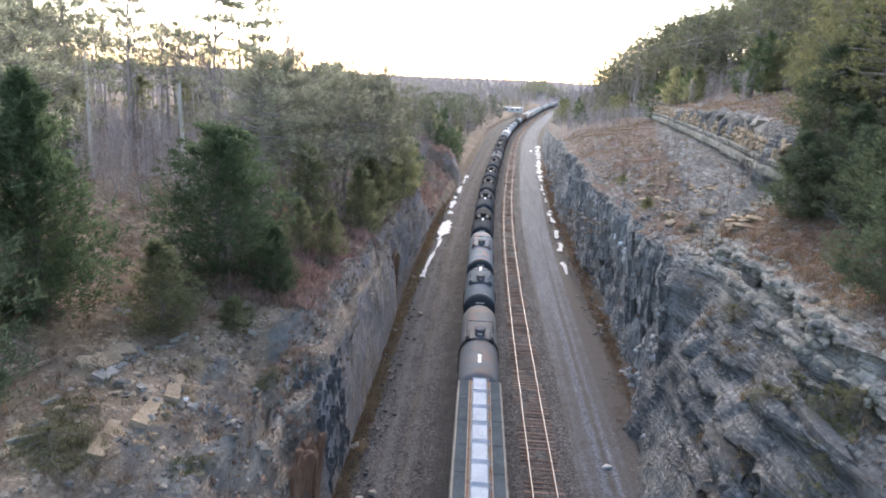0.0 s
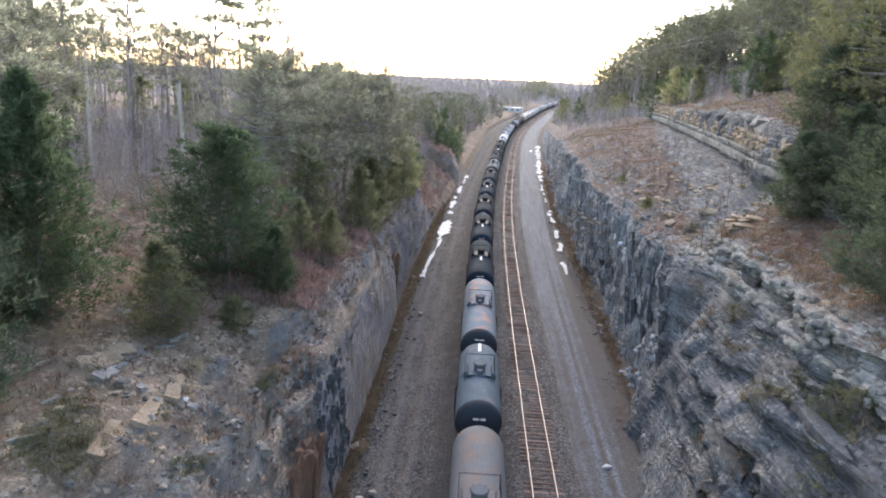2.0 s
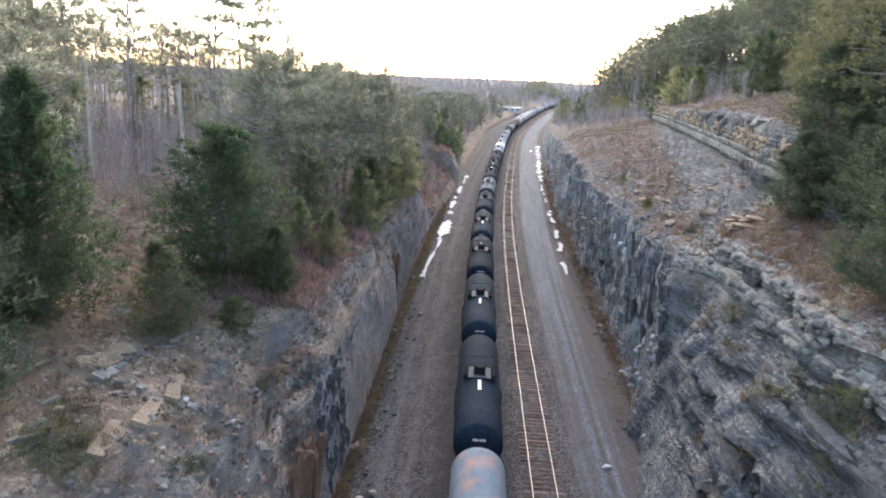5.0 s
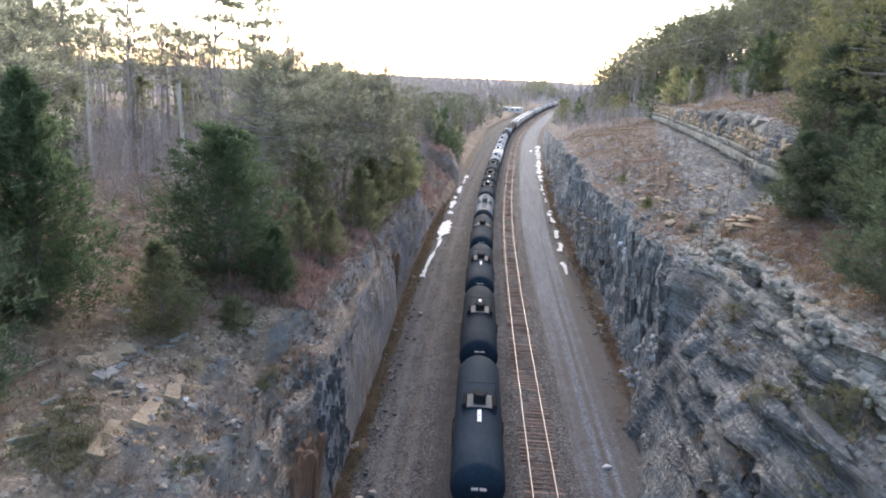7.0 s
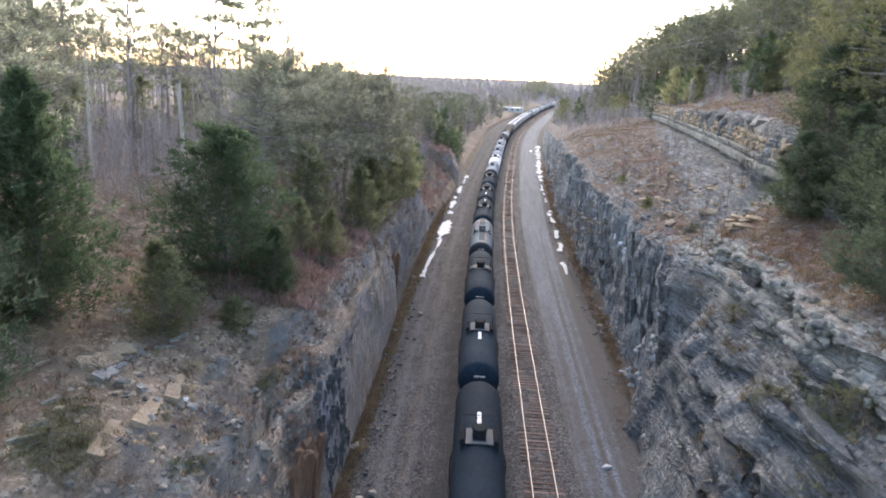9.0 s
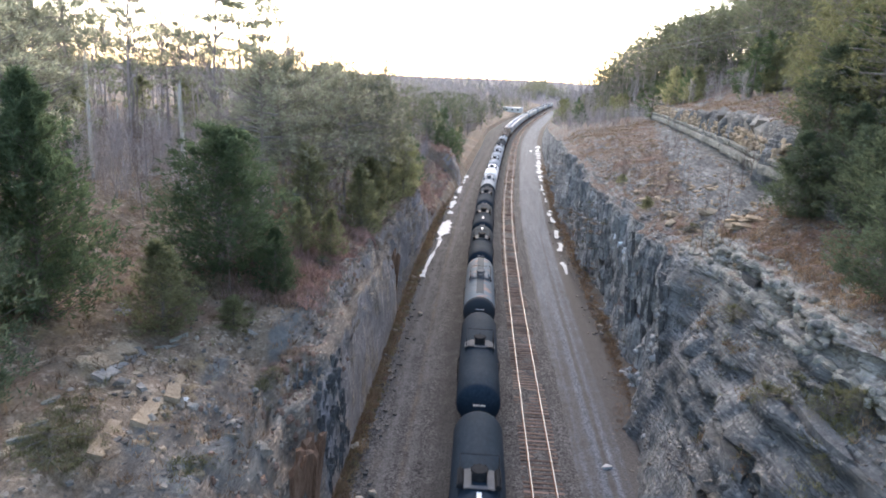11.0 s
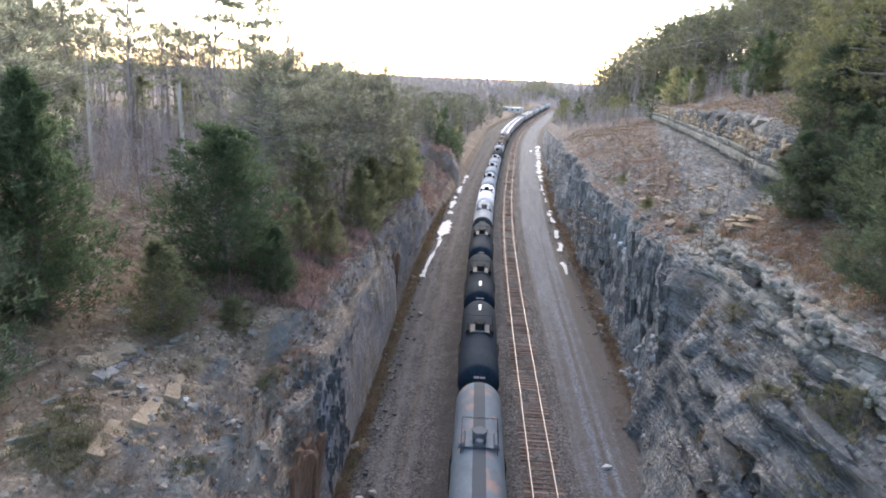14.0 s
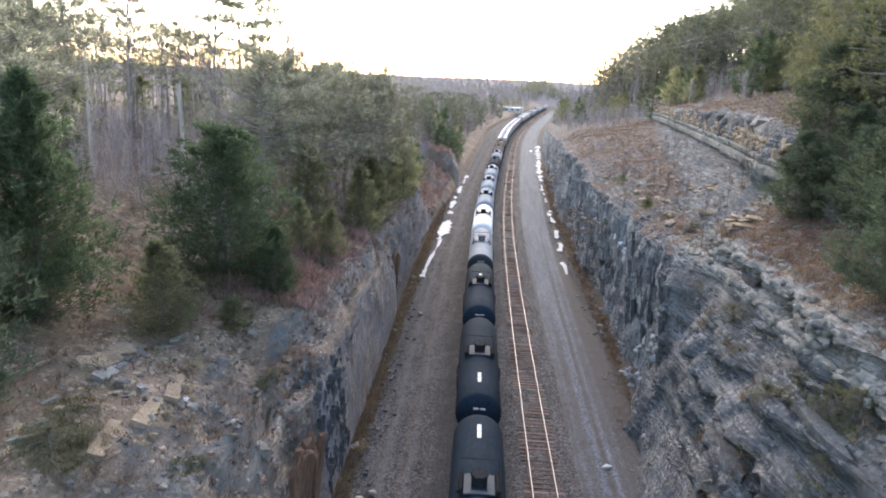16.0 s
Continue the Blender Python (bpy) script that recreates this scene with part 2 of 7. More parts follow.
M_ROAD = material("gravel road", [(0.058, 0.064, 0.073), (0.086, 0.094, 0.108), (0.119, 0.128, 0.145)], 0.5, 0.8, 0.5, fine=12, spread=0.5, speck=0.55, grit=11, gloss=0.1, squash=(1.8, 0.16, 1))


def edged(m, other, name):
    """Break m into another gravel where the mesh's "edge" value is high."""
    nt = m.node_tree
    b = nt.nodes["Principled BSDF"]
    at = nt.nodes.new("ShaderNodeAttribute")
    at.attribute_name = name
    f = math_of(nt, "ADD", at.outputs["Fac"], math_of(nt, "MULTIPLY", math_of(nt, "SUBTRACT", noise_of(nt, 0.7, 6, 0.7), 0.5), 1.4))
    out = b.inputs["Base Color"].links[0].from_socket
    rp = nt.nodes.new("ShaderNodeValToRGB")
    rp.color_ramp.elements[0].position, rp.color_ramp.elements[0].color = 0.36, (*other[0], 1)
    rp.color_ramp.elements[1].position, rp.color_ramp.elements[1].color = 0.66, (*other[2], 1)
    e = rp.color_ramp.elements.new(0.5)
    e.color = (*other[1], 1)
    nt.links.new(noise_of(nt, 8.0, 5, 0.7), rp.inputs[0])
    nt.links.new(mix_in(nt, out, rp.outputs[0], ramp_of(nt, f, 0.05, 0.95)), b.inputs["Base Color"])


GRAVEL_BROWN = [(0.036, 0.033, 0.032), (0.06, 0.055, 0.053), (0.09, 0.084, 0.081)]
edged(M_ROAD, GRAVEL_BROWN, "edge")
edged(M_BALLAST, [(0.055, 0.052, 0.05), (0.1, 0.095, 0.091), (0.165, 0.157, 0.15)], "track")
# dark gravel for stained ballast and the train's painted shade
edged(M_BALLAST, [(0.018, 0.018, 0.019), (0.036, 0.035, 0.035), (0.062, 0.06, 0.059)], "oil_shade")
edged(M_BALLAST, [(0.05, 0.037, 0.027), (0.085, 0.066, 0.05), (0.13, 0.105, 0.083)], "clay")
M_TIE = material("weathered wooden sleeper", [(0.045, 0.03, 0.024), (0.105, 0.073, 0.059), (0.18, 0.145, 0.125)], 3, 0.9, 0.5, per_object=0.45, vary=0.3)
M_RAIL = material("worn rail steel", [(0.12, 0.12, 0.127), (0.18, 0.18, 0.188)], 4, 0.48, 0.05, metal=0.85, rough_vary=0.1, gloss=0.4)
M_RUST = material("rusted steel", [(0.06, 0.03, 0.02), (0.16, 0.075, 0.045), (0.24, 0.13, 0.08)], 4, 0.85, 0.3)
M_STONE = material("loose stone", [(0.092, 0.082, 0.073), (0.168, 0.151, 0.133), (0.285, 0.255, 0.22)], 1.5, 0.85, 0.6, per_object=0.35, vary=0.4)
M_WARMSTONE = material("sandstone block", [(0.12, 0.1, 0.08), (0.21, 0.18, 0.145), (0.33, 0.285, 0.235)], 1.2, 0.85, 0.6, per_object=0.3, vary=0.35)
M_BARK = material("conifer bark", [(0.06, 0.05, 0.043), (0.14, 0.117, 0.103), (0.24, 0.204, 0.178)], 5, 0.95, 0.6, squash=(1, 1, 0.25))
M_PINEBARK = material("grey-brown pine bark", [(0.11, 0.095, 0.085), (0.2, 0.17, 0.15), (0.3, 0.26, 0.23)], 5, 0.95, 0.6, squash=(1, 1, 0.25))
M_GREYBARK = material("bare grey bark", [(0.145, 0.118, 0.106), (0.28, 0.23, 0.21), (0.42, 0.355, 0.325)], 5, 0.95, 0.5, squash=(1, 1, 0.25), per_object=0.35)
M_TWIG = material("red-brown twig bark", [(0.1, 0.072, 0.06), (0.185, 0.138, 0.118), (0.28, 0.215, 0.188)], 5, 0.95, 0.4, squash=(1, 1, 0.25), per_object=0.3)
M_PALEWOOD = material("barkless dead wood", [(0.32, 0.28, 0.235), (0.5, 0.45, 0.39), (0.65, 0.6, 0.53)], 3, 0.85, 0.4, squash=(1, 1, 0.2))
M_SHALE = material("pale grey rock", [(0.15, 0.15, 0.148), (0.26, 0.256, 0.248), (0.4, 0.39, 0.375)], 1.5, 0.85, 0.6, per_object=0.25)
M_CEDAR = material("cedar foliage", [(0.056, 0.078, 0.042), (0.096, 0.13, 0.069), (0.135, 0.167, 0.089)], 0.7, 0.7, 0, vary=0.26, per_object=0.15, fine=5, leaf=0.65)
M_CEDAR_OLIVE = material("olive cedar foliage", [(0.14, 0.148, 0.082), (0.235, 0.238, 0.13), (0.33, 0.32, 0.178)], 0.7, 0.7, 0, vary=0.35, per_object=0.15, fine=5, leaf=0.78)
# blue-green kind, its darker tone also holding shade for the right-hand cedars
M_CEDAR_BLUE = material("blue cedar foliage", [(0.046, 0.062, 0.038), (0.093, 0.117, 0.071), (0.143, 0.167, 0.102)], 0.7, 0.7, 0, vary=0.35, fine=5, leaf=0.5)
M_PINE = material("pine needles", [(0.152, 0.155, 0.108), (0.28, 0.276, 0.193), (0.39, 0.376, 0.265)], 0.7, 0.65, 0, vary=0.34, per_object=0.34, fine=5, leaf=0.62)
M_FARPINE = material("grey-green pine needles", [(0.08, 0.088, 0.052), (0.152, 0.16, 0.1), (0.222, 0.226, 0.146)], 0.7, 0.65, 0, vary=0.3, per_object=0.34, fine=5, leaf=0.6)
M_HILLPINE = material("yellow-olive hill pine needles", [(0.085, 0.09, 0.044), (0.165, 0.165, 0.083), (0.245, 0.235, 0.122)], 0.7, 0.65, 0, vary=0.3, per_object=0.34, fine=5, leaf=0.6)
M_BRUSH = material("dead brush and dry grass", [(0.1, 0.066, 0.044), (0.19, 0.132, 0.088), (0.3, 0.223, 0.153)], 0.4, 0.95, 0, vary=0.4, leaf=0.4)
M_REDBRUSH = material("red-brown dead brambles", [(0.16, 0.095, 0.078), (0.27, 0.172, 0.148), (0.38, 0.262, 0.23)], 0.4, 0.95, 0, vary=0.35, leaf=0.4)
M_GREENBRUSH = material("mossy low growth", [(0.08, 0.072, 0.034), (0.15, 0.132, 0.065), (0.23, 0.2, 0.105)], 0.6, 0.9, 0, vary=0.4)
# paler than bare bark, with the haze of distance put into the colour
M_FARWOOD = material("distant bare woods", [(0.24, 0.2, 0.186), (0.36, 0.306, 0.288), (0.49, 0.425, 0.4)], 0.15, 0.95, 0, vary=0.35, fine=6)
M_FARLAND = material("wooded far land", [(0.1, 0.085, 0.08), (0.15, 0.128, 0.12), (0.21, 0.182, 0.172)], 0.05, 0.95, 0, fine=9)
M_BED = material("bedded grey rock", [(0.045, 0.045, 0.046), (0.1, 0.099, 0.099), (0.19, 0.183, 0.173)], 2.0, 0.88, 1.0, per_object=0.25, fine=6, depth=0.2)
M_PILLAR = material("rust-brown rock", [(0.1, 0.055, 0.036), (0.22, 0.128, 0.083), (0.32, 0.205, 0.142)], 1.2, 0.9, 0.9, squash=(2, 2, 0.3), fine=5, depth=0.2)
M_CREAMBED = material("cream bedded limestone", [(0.12, 0.114, 0.098), (0.215, 0.205, 0.175), (0.34, 0.325, 0.275)], 2.2, 0.88, 1.0, per_object=0.2, depth=0.12, squash=(1, 1, 3))
M_OCHRE = material("tan crumbling sandstone", [(0.165, 0.12, 0.08), (0.305, 0.23, 0.155), (0.46, 0.365, 0.265)], 1.3, 0.9, 0.9, per_object=0.25, depth=0.15)
M_REDROCK = material("rust-stained rock", [(0.09, 0.055, 0.04), (0.19, 0.12, 0.088), (0.3, 0.21, 0.165)], 1.5, 0.9, 0.8, per_object=0.3, depth=0.12)
M_RIMROCK = material("pale jointed rim rock", [(0.11, 0.11, 0.106), (0.215, 0.21, 0.198), (0.34, 0.328, 0.305)], 1.4, 0.88, 0.9, per_object=0.25, depth=0.15, squash=(1.5, 1.5, 0.6))
M_SHRUB = material("olive shrub leaves", [(0.07, 0.068, 0.035), (0.135, 0.13, 0.068), (0.21, 0.195, 0.11)], 0.7, 0.8, 0, vary=0.35, fine=5, leaf=0.4)
M_WEEDS = material("yellowed ditch weeds", [(0.13, 0.108, 0.056), (0.22, 0.186, 0.1), (0.32, 0.275, 0.165)], 0.5, 0.95, 0, vary=0.4, leaf=0.5)
M_WHITESTONE = material("white quartz block", [(0.36, 0.37, 0.36), (0.54, 0.55, 0.53)], 2, 0.8, 0.3)
M_WHITEICE = material("white hanging ice", [(0.42, 0.44, 0.47), (0.6, 0.62, 0.64), (0.75, 0.76, 0.77)], 3.0, 0.4, 0.2, depth=0.03, gloss=0.3)
M_ICE = material("old ditch ice", [(0.15, 0.154, 0.162), (0.36, 0.368, 0.38), (0.56, 0.57, 0.58)], 1.2, 0.6, 0.4, depth=0.03, rough_vary=0.2, gloss=0.15, fine=5)
M_BLACK = material("black tank paint", [(0.008, 0.0133, 0.019), (0.0122, 0.02, 0.0285), (0.0205, 0.0295, 0.0395)], 0.5, 0.8, 0.04, gloss=0.04, coords="Object", squash=(1, 0.5, 1), per_object=0.25)
M_DARKSTEEL = material("dark steel fittings", [(0.012, 0.012, 0.013), (0.03, 0.03, 0.031)], 3, 0.88, 0.1, gloss=0.04, coords="Object")
M_LID = material("grey hatch lid paint", [(0.07, 0.074, 0.078), (0.13, 0.135, 0.14)], 5, 0.8, 0.15, coords="Object", gloss=0.05)
M_GRATE = material("galvanised grating", [(0.05, 0.053, 0.057), (0.09, 0.094, 0.1)], 6, 0.7, 0.2, coords="Object")
M_CABLE = material("weathered aluminium cable", [(0.1, 0.105, 0.11), (0.15, 0.155, 0.16)], 2, 0.6, 0.05, coords="Object")
M_STEP = material("pale grey step paint", [(0.09, 0.093, 0.096), (0.16, 0.164, 0.168)], 6, 0.8, 0.2, coords="Object")
M_WHITE = material("white paint", [(0.48, 0.48, 0.48), (0.66, 0.66, 0.66)], 4, 0.6, 0.05, coords="Object")
M_HATCH = material("white hatch covers", [(0.24, 0.255, 0.275), (0.34, 0.355, 0.375), (0.42, 0.43, 0.445)], 1.0, 0.9, 0.05, gloss=0.03, coords="Object")
M_HOPGREY = material("grey hopper roof", [(0.036, 0.043, 0.047), (0.056, 0.066, 0.071), (0.085, 0.095, 0.1)], 0.8, 0.9, 0.06, gloss=0.03, coords="Object")
M_TAN = material("tan hopper side", [(0.15, 0.125, 0.1), (0.23, 0.2, 0.165), (0.3, 0.27, 0.235)], 0.8, 0.7, 0.08, coords="Object")
M_CREAM = material("cream hopper paint", [(0.42, 0.38, 0.33), (0.6, 0.56, 0.5), (0.72, 0.69, 0.64)], 0.5, 0.6, 0.05, coords="Object", per_object=0.2)


def tank_paint(name, base, rust, stripe=None, amount=0.5, shaded_head=True, head=-7.3):
    """Weathered tank paint: rust blotches on the crown, optional dark walkway stripe, and the near head's shade painted
    dark.
    """
    m = material(name, [tuple(c * 0.75 for c in base), base, tuple(min(1, c * 1.25) for c in base)], 0.9, 0.75, 0.04, coords="Object", squash=(1, 0.6, 1), gloss=0.06)
    nt = m.node_tree
    b = nt.nodes["Principled BSDF"]
    tc = nt.nodes.new("ShaderNodeTexCoord")
    sep = nt.nodes.new("ShaderNodeSeparateXYZ")
    nt.links.new(tc.outputs["Object"], sep.inputs[0])
    n = nt.nodes.new("ShaderNodeTexNoise")
    n.inputs["Scale"].default_value, n.inputs["Detail"].default_value = 0.75, 7
    nt.links.new(tc.outputs["Object"], n.inputs["Vector"])
    up = ramp_of(nt, sep.outputs["Z"], 3.3, 4.0)
    fac = math_of(nt, "MULTIPLY", math_of(nt, "MULTIPLY", ramp_of(nt, n.outputs["Fac"], 0.58 - 0.2 * amount, 0.86 - 0.2 * amount), up), 0.8)
    out = mix_in(nt, b.inputs["Base Color"].links[0].from_socket, rust, fac)
    if stripe:
        ax = math_of(nt, "ABSOLUTE", sep.outputs["X"], 0)
        edge = math_of(nt, "MULTIPLY", math_of(nt, "LESS_THAN", ax, 0.37), ramp_of(nt, sep.outputs["Y"], -6.3, -6.1))
        out = mix_in(nt, out, stripe, math_of(nt, "MULTIPLY", edge, 0.9))
    # shade on the head turned from the bright sky, put into the colour
    if shaded_head:
        out = mix_in(nt, out, (0.03, 0.034, 0.038), math_of(nt, "SUBTRACT", 1.0, ramp_of(nt, sep.outputs["Y"], head - 0.12, head + 0.12)))
    nt.links.new(out, b.inputs["Base Color"])
    return m


M_PEACH = tank_paint("blue-grey paint with orange rust", (0.138, 0.168, 0.19), (0.32, 0.188, 0.138), amount=0.75)
M_BROWN = tank_paint("grimy brown-grey paint", (0.115, 0.119, 0.122), (0.165, 0.118, 0.096), amount=0.9, shaded_head=False)
M_SLATE = tank_paint("slate blue paint", (0.083, 0.104, 0.122), (0.25, 0.19, 0.15), amount=0.15, head=-4.75)
M_STRIPED = tank_paint("light grey paint with dark roof stripe", (0.112, 0.132, 0.147), (0.3, 0.17, 0.12), stripe=(0.044, 0.051, 0.057), amount=0.5)
M_PALE = tank_paint("pale grey tank paint", (0.25, 0.262, 0.272), (0.3, 0.34, 0.28), amount=0.2)
M_SILVER = tank_paint("clean white tank paint", (0.78, 0.77, 0.74), (0.6, 0.55, 0.5), amount=0.1, shaded_head=False)
M_BLUEGREY = tank_paint("blue-grey tank paint", (0.26, 0.285, 0.305), (0.3, 0.25, 0.2), amount=0.2, shaded_head=False)
M_UMBER = tank_paint("rusty brown tank paint", (0.08, 0.065, 0.055), (0.2, 0.11, 0.07), amount=0.6, shaded_head=False)


# ---- the line of the railway and the noise that roughens the ground ----
_ls = np.arange(0, 1400, 0.5)
_turn = np.cumsum(np.interp(_ls, [0, 50, 50.1, 120, 200, 280, 360, 450, 560, 700], [0, 0, 0.0002, 0.00068, 0.0, 0.00056, 0.00044, 0.00018, 0.00005, 0.0009])) * 0.5
_lx, _ly = np.cumsum(np.sin(_turn)) * 0.5, np.cumsum(np.cos(_turn)) * 0.5


def line(s, o=0.0):
    """World x, y and heading at s metres along the line and o metres to its right (arrays or numbers)."""
    s = np.asarray(s, float)
    h = np.interp(s, _ls, _turn)
    x = np.interp(s, _ls, _lx) + o * np.cos(h)
    y = np.where(s < 0, s, np.interp(s, _ls, _ly)) - o * np.sin(h)
    return x, y, h


def hashed(ix, iy, iz, seed):
    v = (ix.astype(np.int64) * 374761393 + iy.astype(np.int64) * 668265263 + iz.astype(np.int64) * 1274126177 + seed * 974634777) & 0x7FFFFFFF
    v = ((v ^ (v >> 13)) * 1103515245) & 0x7FFFFFFF
    v = ((v ^ (v >> 16)) * 668265263) & 0x7FFFFFFF
    return (v & 0xFFFFF) / 1048575.0


def value_noise(x, y, z, seed=0):
    x, y, z = np.broadcast_arrays(x, y, z)
    ix, iy, iz = np.floor(x), np.floor(y), np.floor(z)
    f = [a - b for a, b in ((x, ix), (y, iy), (z, iz))]
    f = [a * a * (3 - 2 * a) for a in f]
    r = 0
    for dx in (0, 1):
        for dy in (0, 1):
            for dz in (0, 1):
                w = (f[0] if dx else 1 - f[0]) * (f[1] if dy else 1 - f[1]) * (f[2] if dz else 1 - f[2])
                r = r + w * hashed(ix + dx, iy + dy, iz + dz, seed)
    return r - 0.5


def fbm(x, y, z, octaves=4, seed=0):
    r, a = 0, 1.0
    for i in range(octaves):
        r = r + a * value_noise(x * 2**i, y * 2**i, z * 2**i, seed + i)
        a *= 0.5
    return r


def cells(u, v, seed):
    """A random height for each block of a jittered brickwork of cells."""
    row = np.floor(v)
    uu = u + hashed(row, row * 0, row * 0, seed) * 3
    return hashed(np.floor(uu), row, row * 0 + 7, seed) - 0.5


def mesh_of(name, verts, faces, smooth=False):
    verts, faces = np.asarray(verts, np.float32), np.asarray(faces, np.int32)
    me = bpy.data.meshes.new(name)
    me.vertices.add(len(verts))
    me.vertices.foreach_set("co", verts.ravel())
    k = faces.shape[1]
    me.loops.add(faces.size)
    me.loops.foreach_set("vertex_index", faces.ravel())
    me.polygons.add(len(faces))
    me.polygons.foreach_set("loop_start", np.arange(0, faces.size, k, dtype=np.int32))
    me.polygons.foreach_set("loop_total", np.full(len(faces), k, np.int32))
    me.polygons.foreach_set("use_smooth", np.full(len(faces), smooth))
    me.update(calc_edges=True)
    return me


def grid_faces(n, m, flip=False):
    i = (np.arange(n - 1)[:, None] * m + np.arange(m - 1)[None, :]).ravel()
    f = np.stack([i, i + 1, i + m + 1, i + m], 1)
    return f[:, ::-1] if flip else f


def put(name, me, mat, parent=None, label="", category="", group="", kind="", m=None):
    if mat and not me.materials:
        me.materials.append(mat)
    ob = new(name, me)
    if parent:
        ob.parent = parent
    if m is not None:
        ob.matrix_basis = m
    return tagged(ob, label, category, group, kind)


def part(name, bm, mat, parent, label=""):
    me = bpy.data.meshes.new(name)
    bm.to_mesh(me)
    bm.free()
    return put(name, me, mat, parent, label)


# ---- ground: corridor, cut sides, far country ----
S_ROWS = np.concatenate([np.arange(-320, -40, 20), np.arange(-40, 12, 2.5), np.arange(12, 66, 0.3), np.arange(66, 125, 0.5),
                         np.arange(125, 220, 1.0), np.arange(220, 420, 3.0), np.arange(420, 1000, 12.0)])


def side(columns, counts, sign, seed, bare_rock):
    """Sweep a cross-section along the line. columns: (offset, height) tables over s. Returns offsets and heights, rows by s."""
    O, Z, T = [], [], []
    for c, (o, z) in enumerate(columns):
        O.append(np.interp(S_ROWS, *zip(*o)) if isinstance(o, list) else np.full(len(S_ROWS), float(o)))
        Z.append(np.interp(S_ROWS, *zip(*z)) if isinstance(z, list) else np.full(len(S_ROWS), float(z)))
    oo, zz = [], []
    for c in range(len(columns) - 1):
        for k in range(counts[c]):
            f = k / counts[c]
            oo.append(O[c] * (1 - f) + O[c + 1] * f)
            zz.append(Z[c] * (1 - f) + Z[c + 1] * f)
    oo.append(O[-1])
    zz.append(Z[-1])
    O, Z = np.stack(oo, 1), np.stack(zz, 1)
    S = np.repeat(S_ROWS[:, None], O.shape[1], 1)
    dO, dZ = np.gradient(O, axis=1), np.gradient(Z, axis=1)
    steep = np.clip((np.abs(dZ) / (np.hypot(dO, dZ) + 1e-6) - 0.82) * 7, 0, 1)
    near = np.clip((np.abs(O) - 8.6) / 2.0, 0.05, 1)
    # blocks and joints on steep rock, beds on slopes, soft swells on flats
    joints = cells(S / 1.7, Z / 2.6, seed) * 0.9 + cells(S / 0.7 + 9, Z / 1.1, seed + 1) * 0.5 + fbm(S * 0.5, Z * 0.35, O * 0.3, 4, seed + 2) * 1.3
    columns_ = np.abs(value_noise(S * 0.9, Z * 0.12, O * 0, seed + 3)) * 1.2
    push = steep * (joints * 0.55 - columns_ * 0.5)
    # beds: the slope breaks into treads and risers along the line, thick beds parted by thin ones
    def steps(bed, warp, blocky, k):
        tilt = Z + 0.015 * S + fbm(S * 0.06, O * 0.16, Z * 0, 3, seed + k) * warp + 0.3 * np.sin(Z * 1.7)
        tilt = tilt + cells(S / 4.6, tilt / bed, seed + k + 1) * blocky * bed + cells(S / 1.5, tilt / bed, seed + k + 2) * blocky * 0.4 * bed
        fr = tilt / bed - np.floor(tilt / bed)
        return (np.clip((fr - 0.5) * 5.5 + 0.5, 0, 1) - fr) * bed

    step = steps(1.7, 1.2, 0.2, 40) * 0.9 + steps(0.6, 0.9, 0.25, 50) * 0.7
    rocky = bare_rock(np.abs(O), S) * np.clip((260 - S) / 120, 0, 1)
    patch = np.clip(0.75 + 1.8 * fbm(S * 0.07, O * 0.12, Z * 0, 3, seed + 12), 0.15, 1)
    rough = fbm(S * 0.35, O * 0.35, Z * 0, 5, seed + 6)
    chips = fbm(S * 0.9, O * 2.2, Z * 1.5, 3, seed + 8)
    lift = near * ((1 - steep) * rough * (0.85 if sign < 0 else 0.35 + 0.25 * rocky) + 1.3 * step * rocky * patch + rocky * np.abs(chips) * 0.12)
    far = np.clip((np.abs(O) - 40) / 60, 0, 1)
    lift = lift + far * fbm(S * 0.03, O * 0.03, Z * 0, 3, seed + 9) * 5
    # soft beds weather back under hard ones on the near right slope
    bed = Z + lift + 0.02 * S + fbm(S * 0.08, O * 0.1, Z * 0, 3, seed + 70) * 1.6
    soft = np.clip(np.sin(bed * 2 * math.pi / 1.9) * 2.2, -1, 1) * 0.42 + np.clip(np.sin(bed * 2 * math.pi / 0.7) * 2, -1, 1) * 0.1
    push = push + (sign > 0) * soft * np.clip((52 - S) / 4, 0, 1) * np.clip((Z - 3.5) / 1.5, 0, 1) * np.clip((17 - np.abs(O)) / 0.6, 0, 1) * np.clip(0.6 + 1.6 * fbm(S * 0.15, O * 0.2, Z * 0.2, 2, seed + 75), 0.1, 1)
    # buttresses and bays along the face
    sway = fbm(S * 0.13, Z * 0.06, O * 0, 3, seed + 20) * 1.5 * np.clip((np.abs(O) - 8.4) / 2.4, 0.0, 1) * np.clip((220 - S) / 60, 0, 1) * np.clip(1.6 - np.abs(O) / 30, 0, 1)
    return O + sign * (push * near + sway), np.maximum(Z + lift, Z - 1.0), S


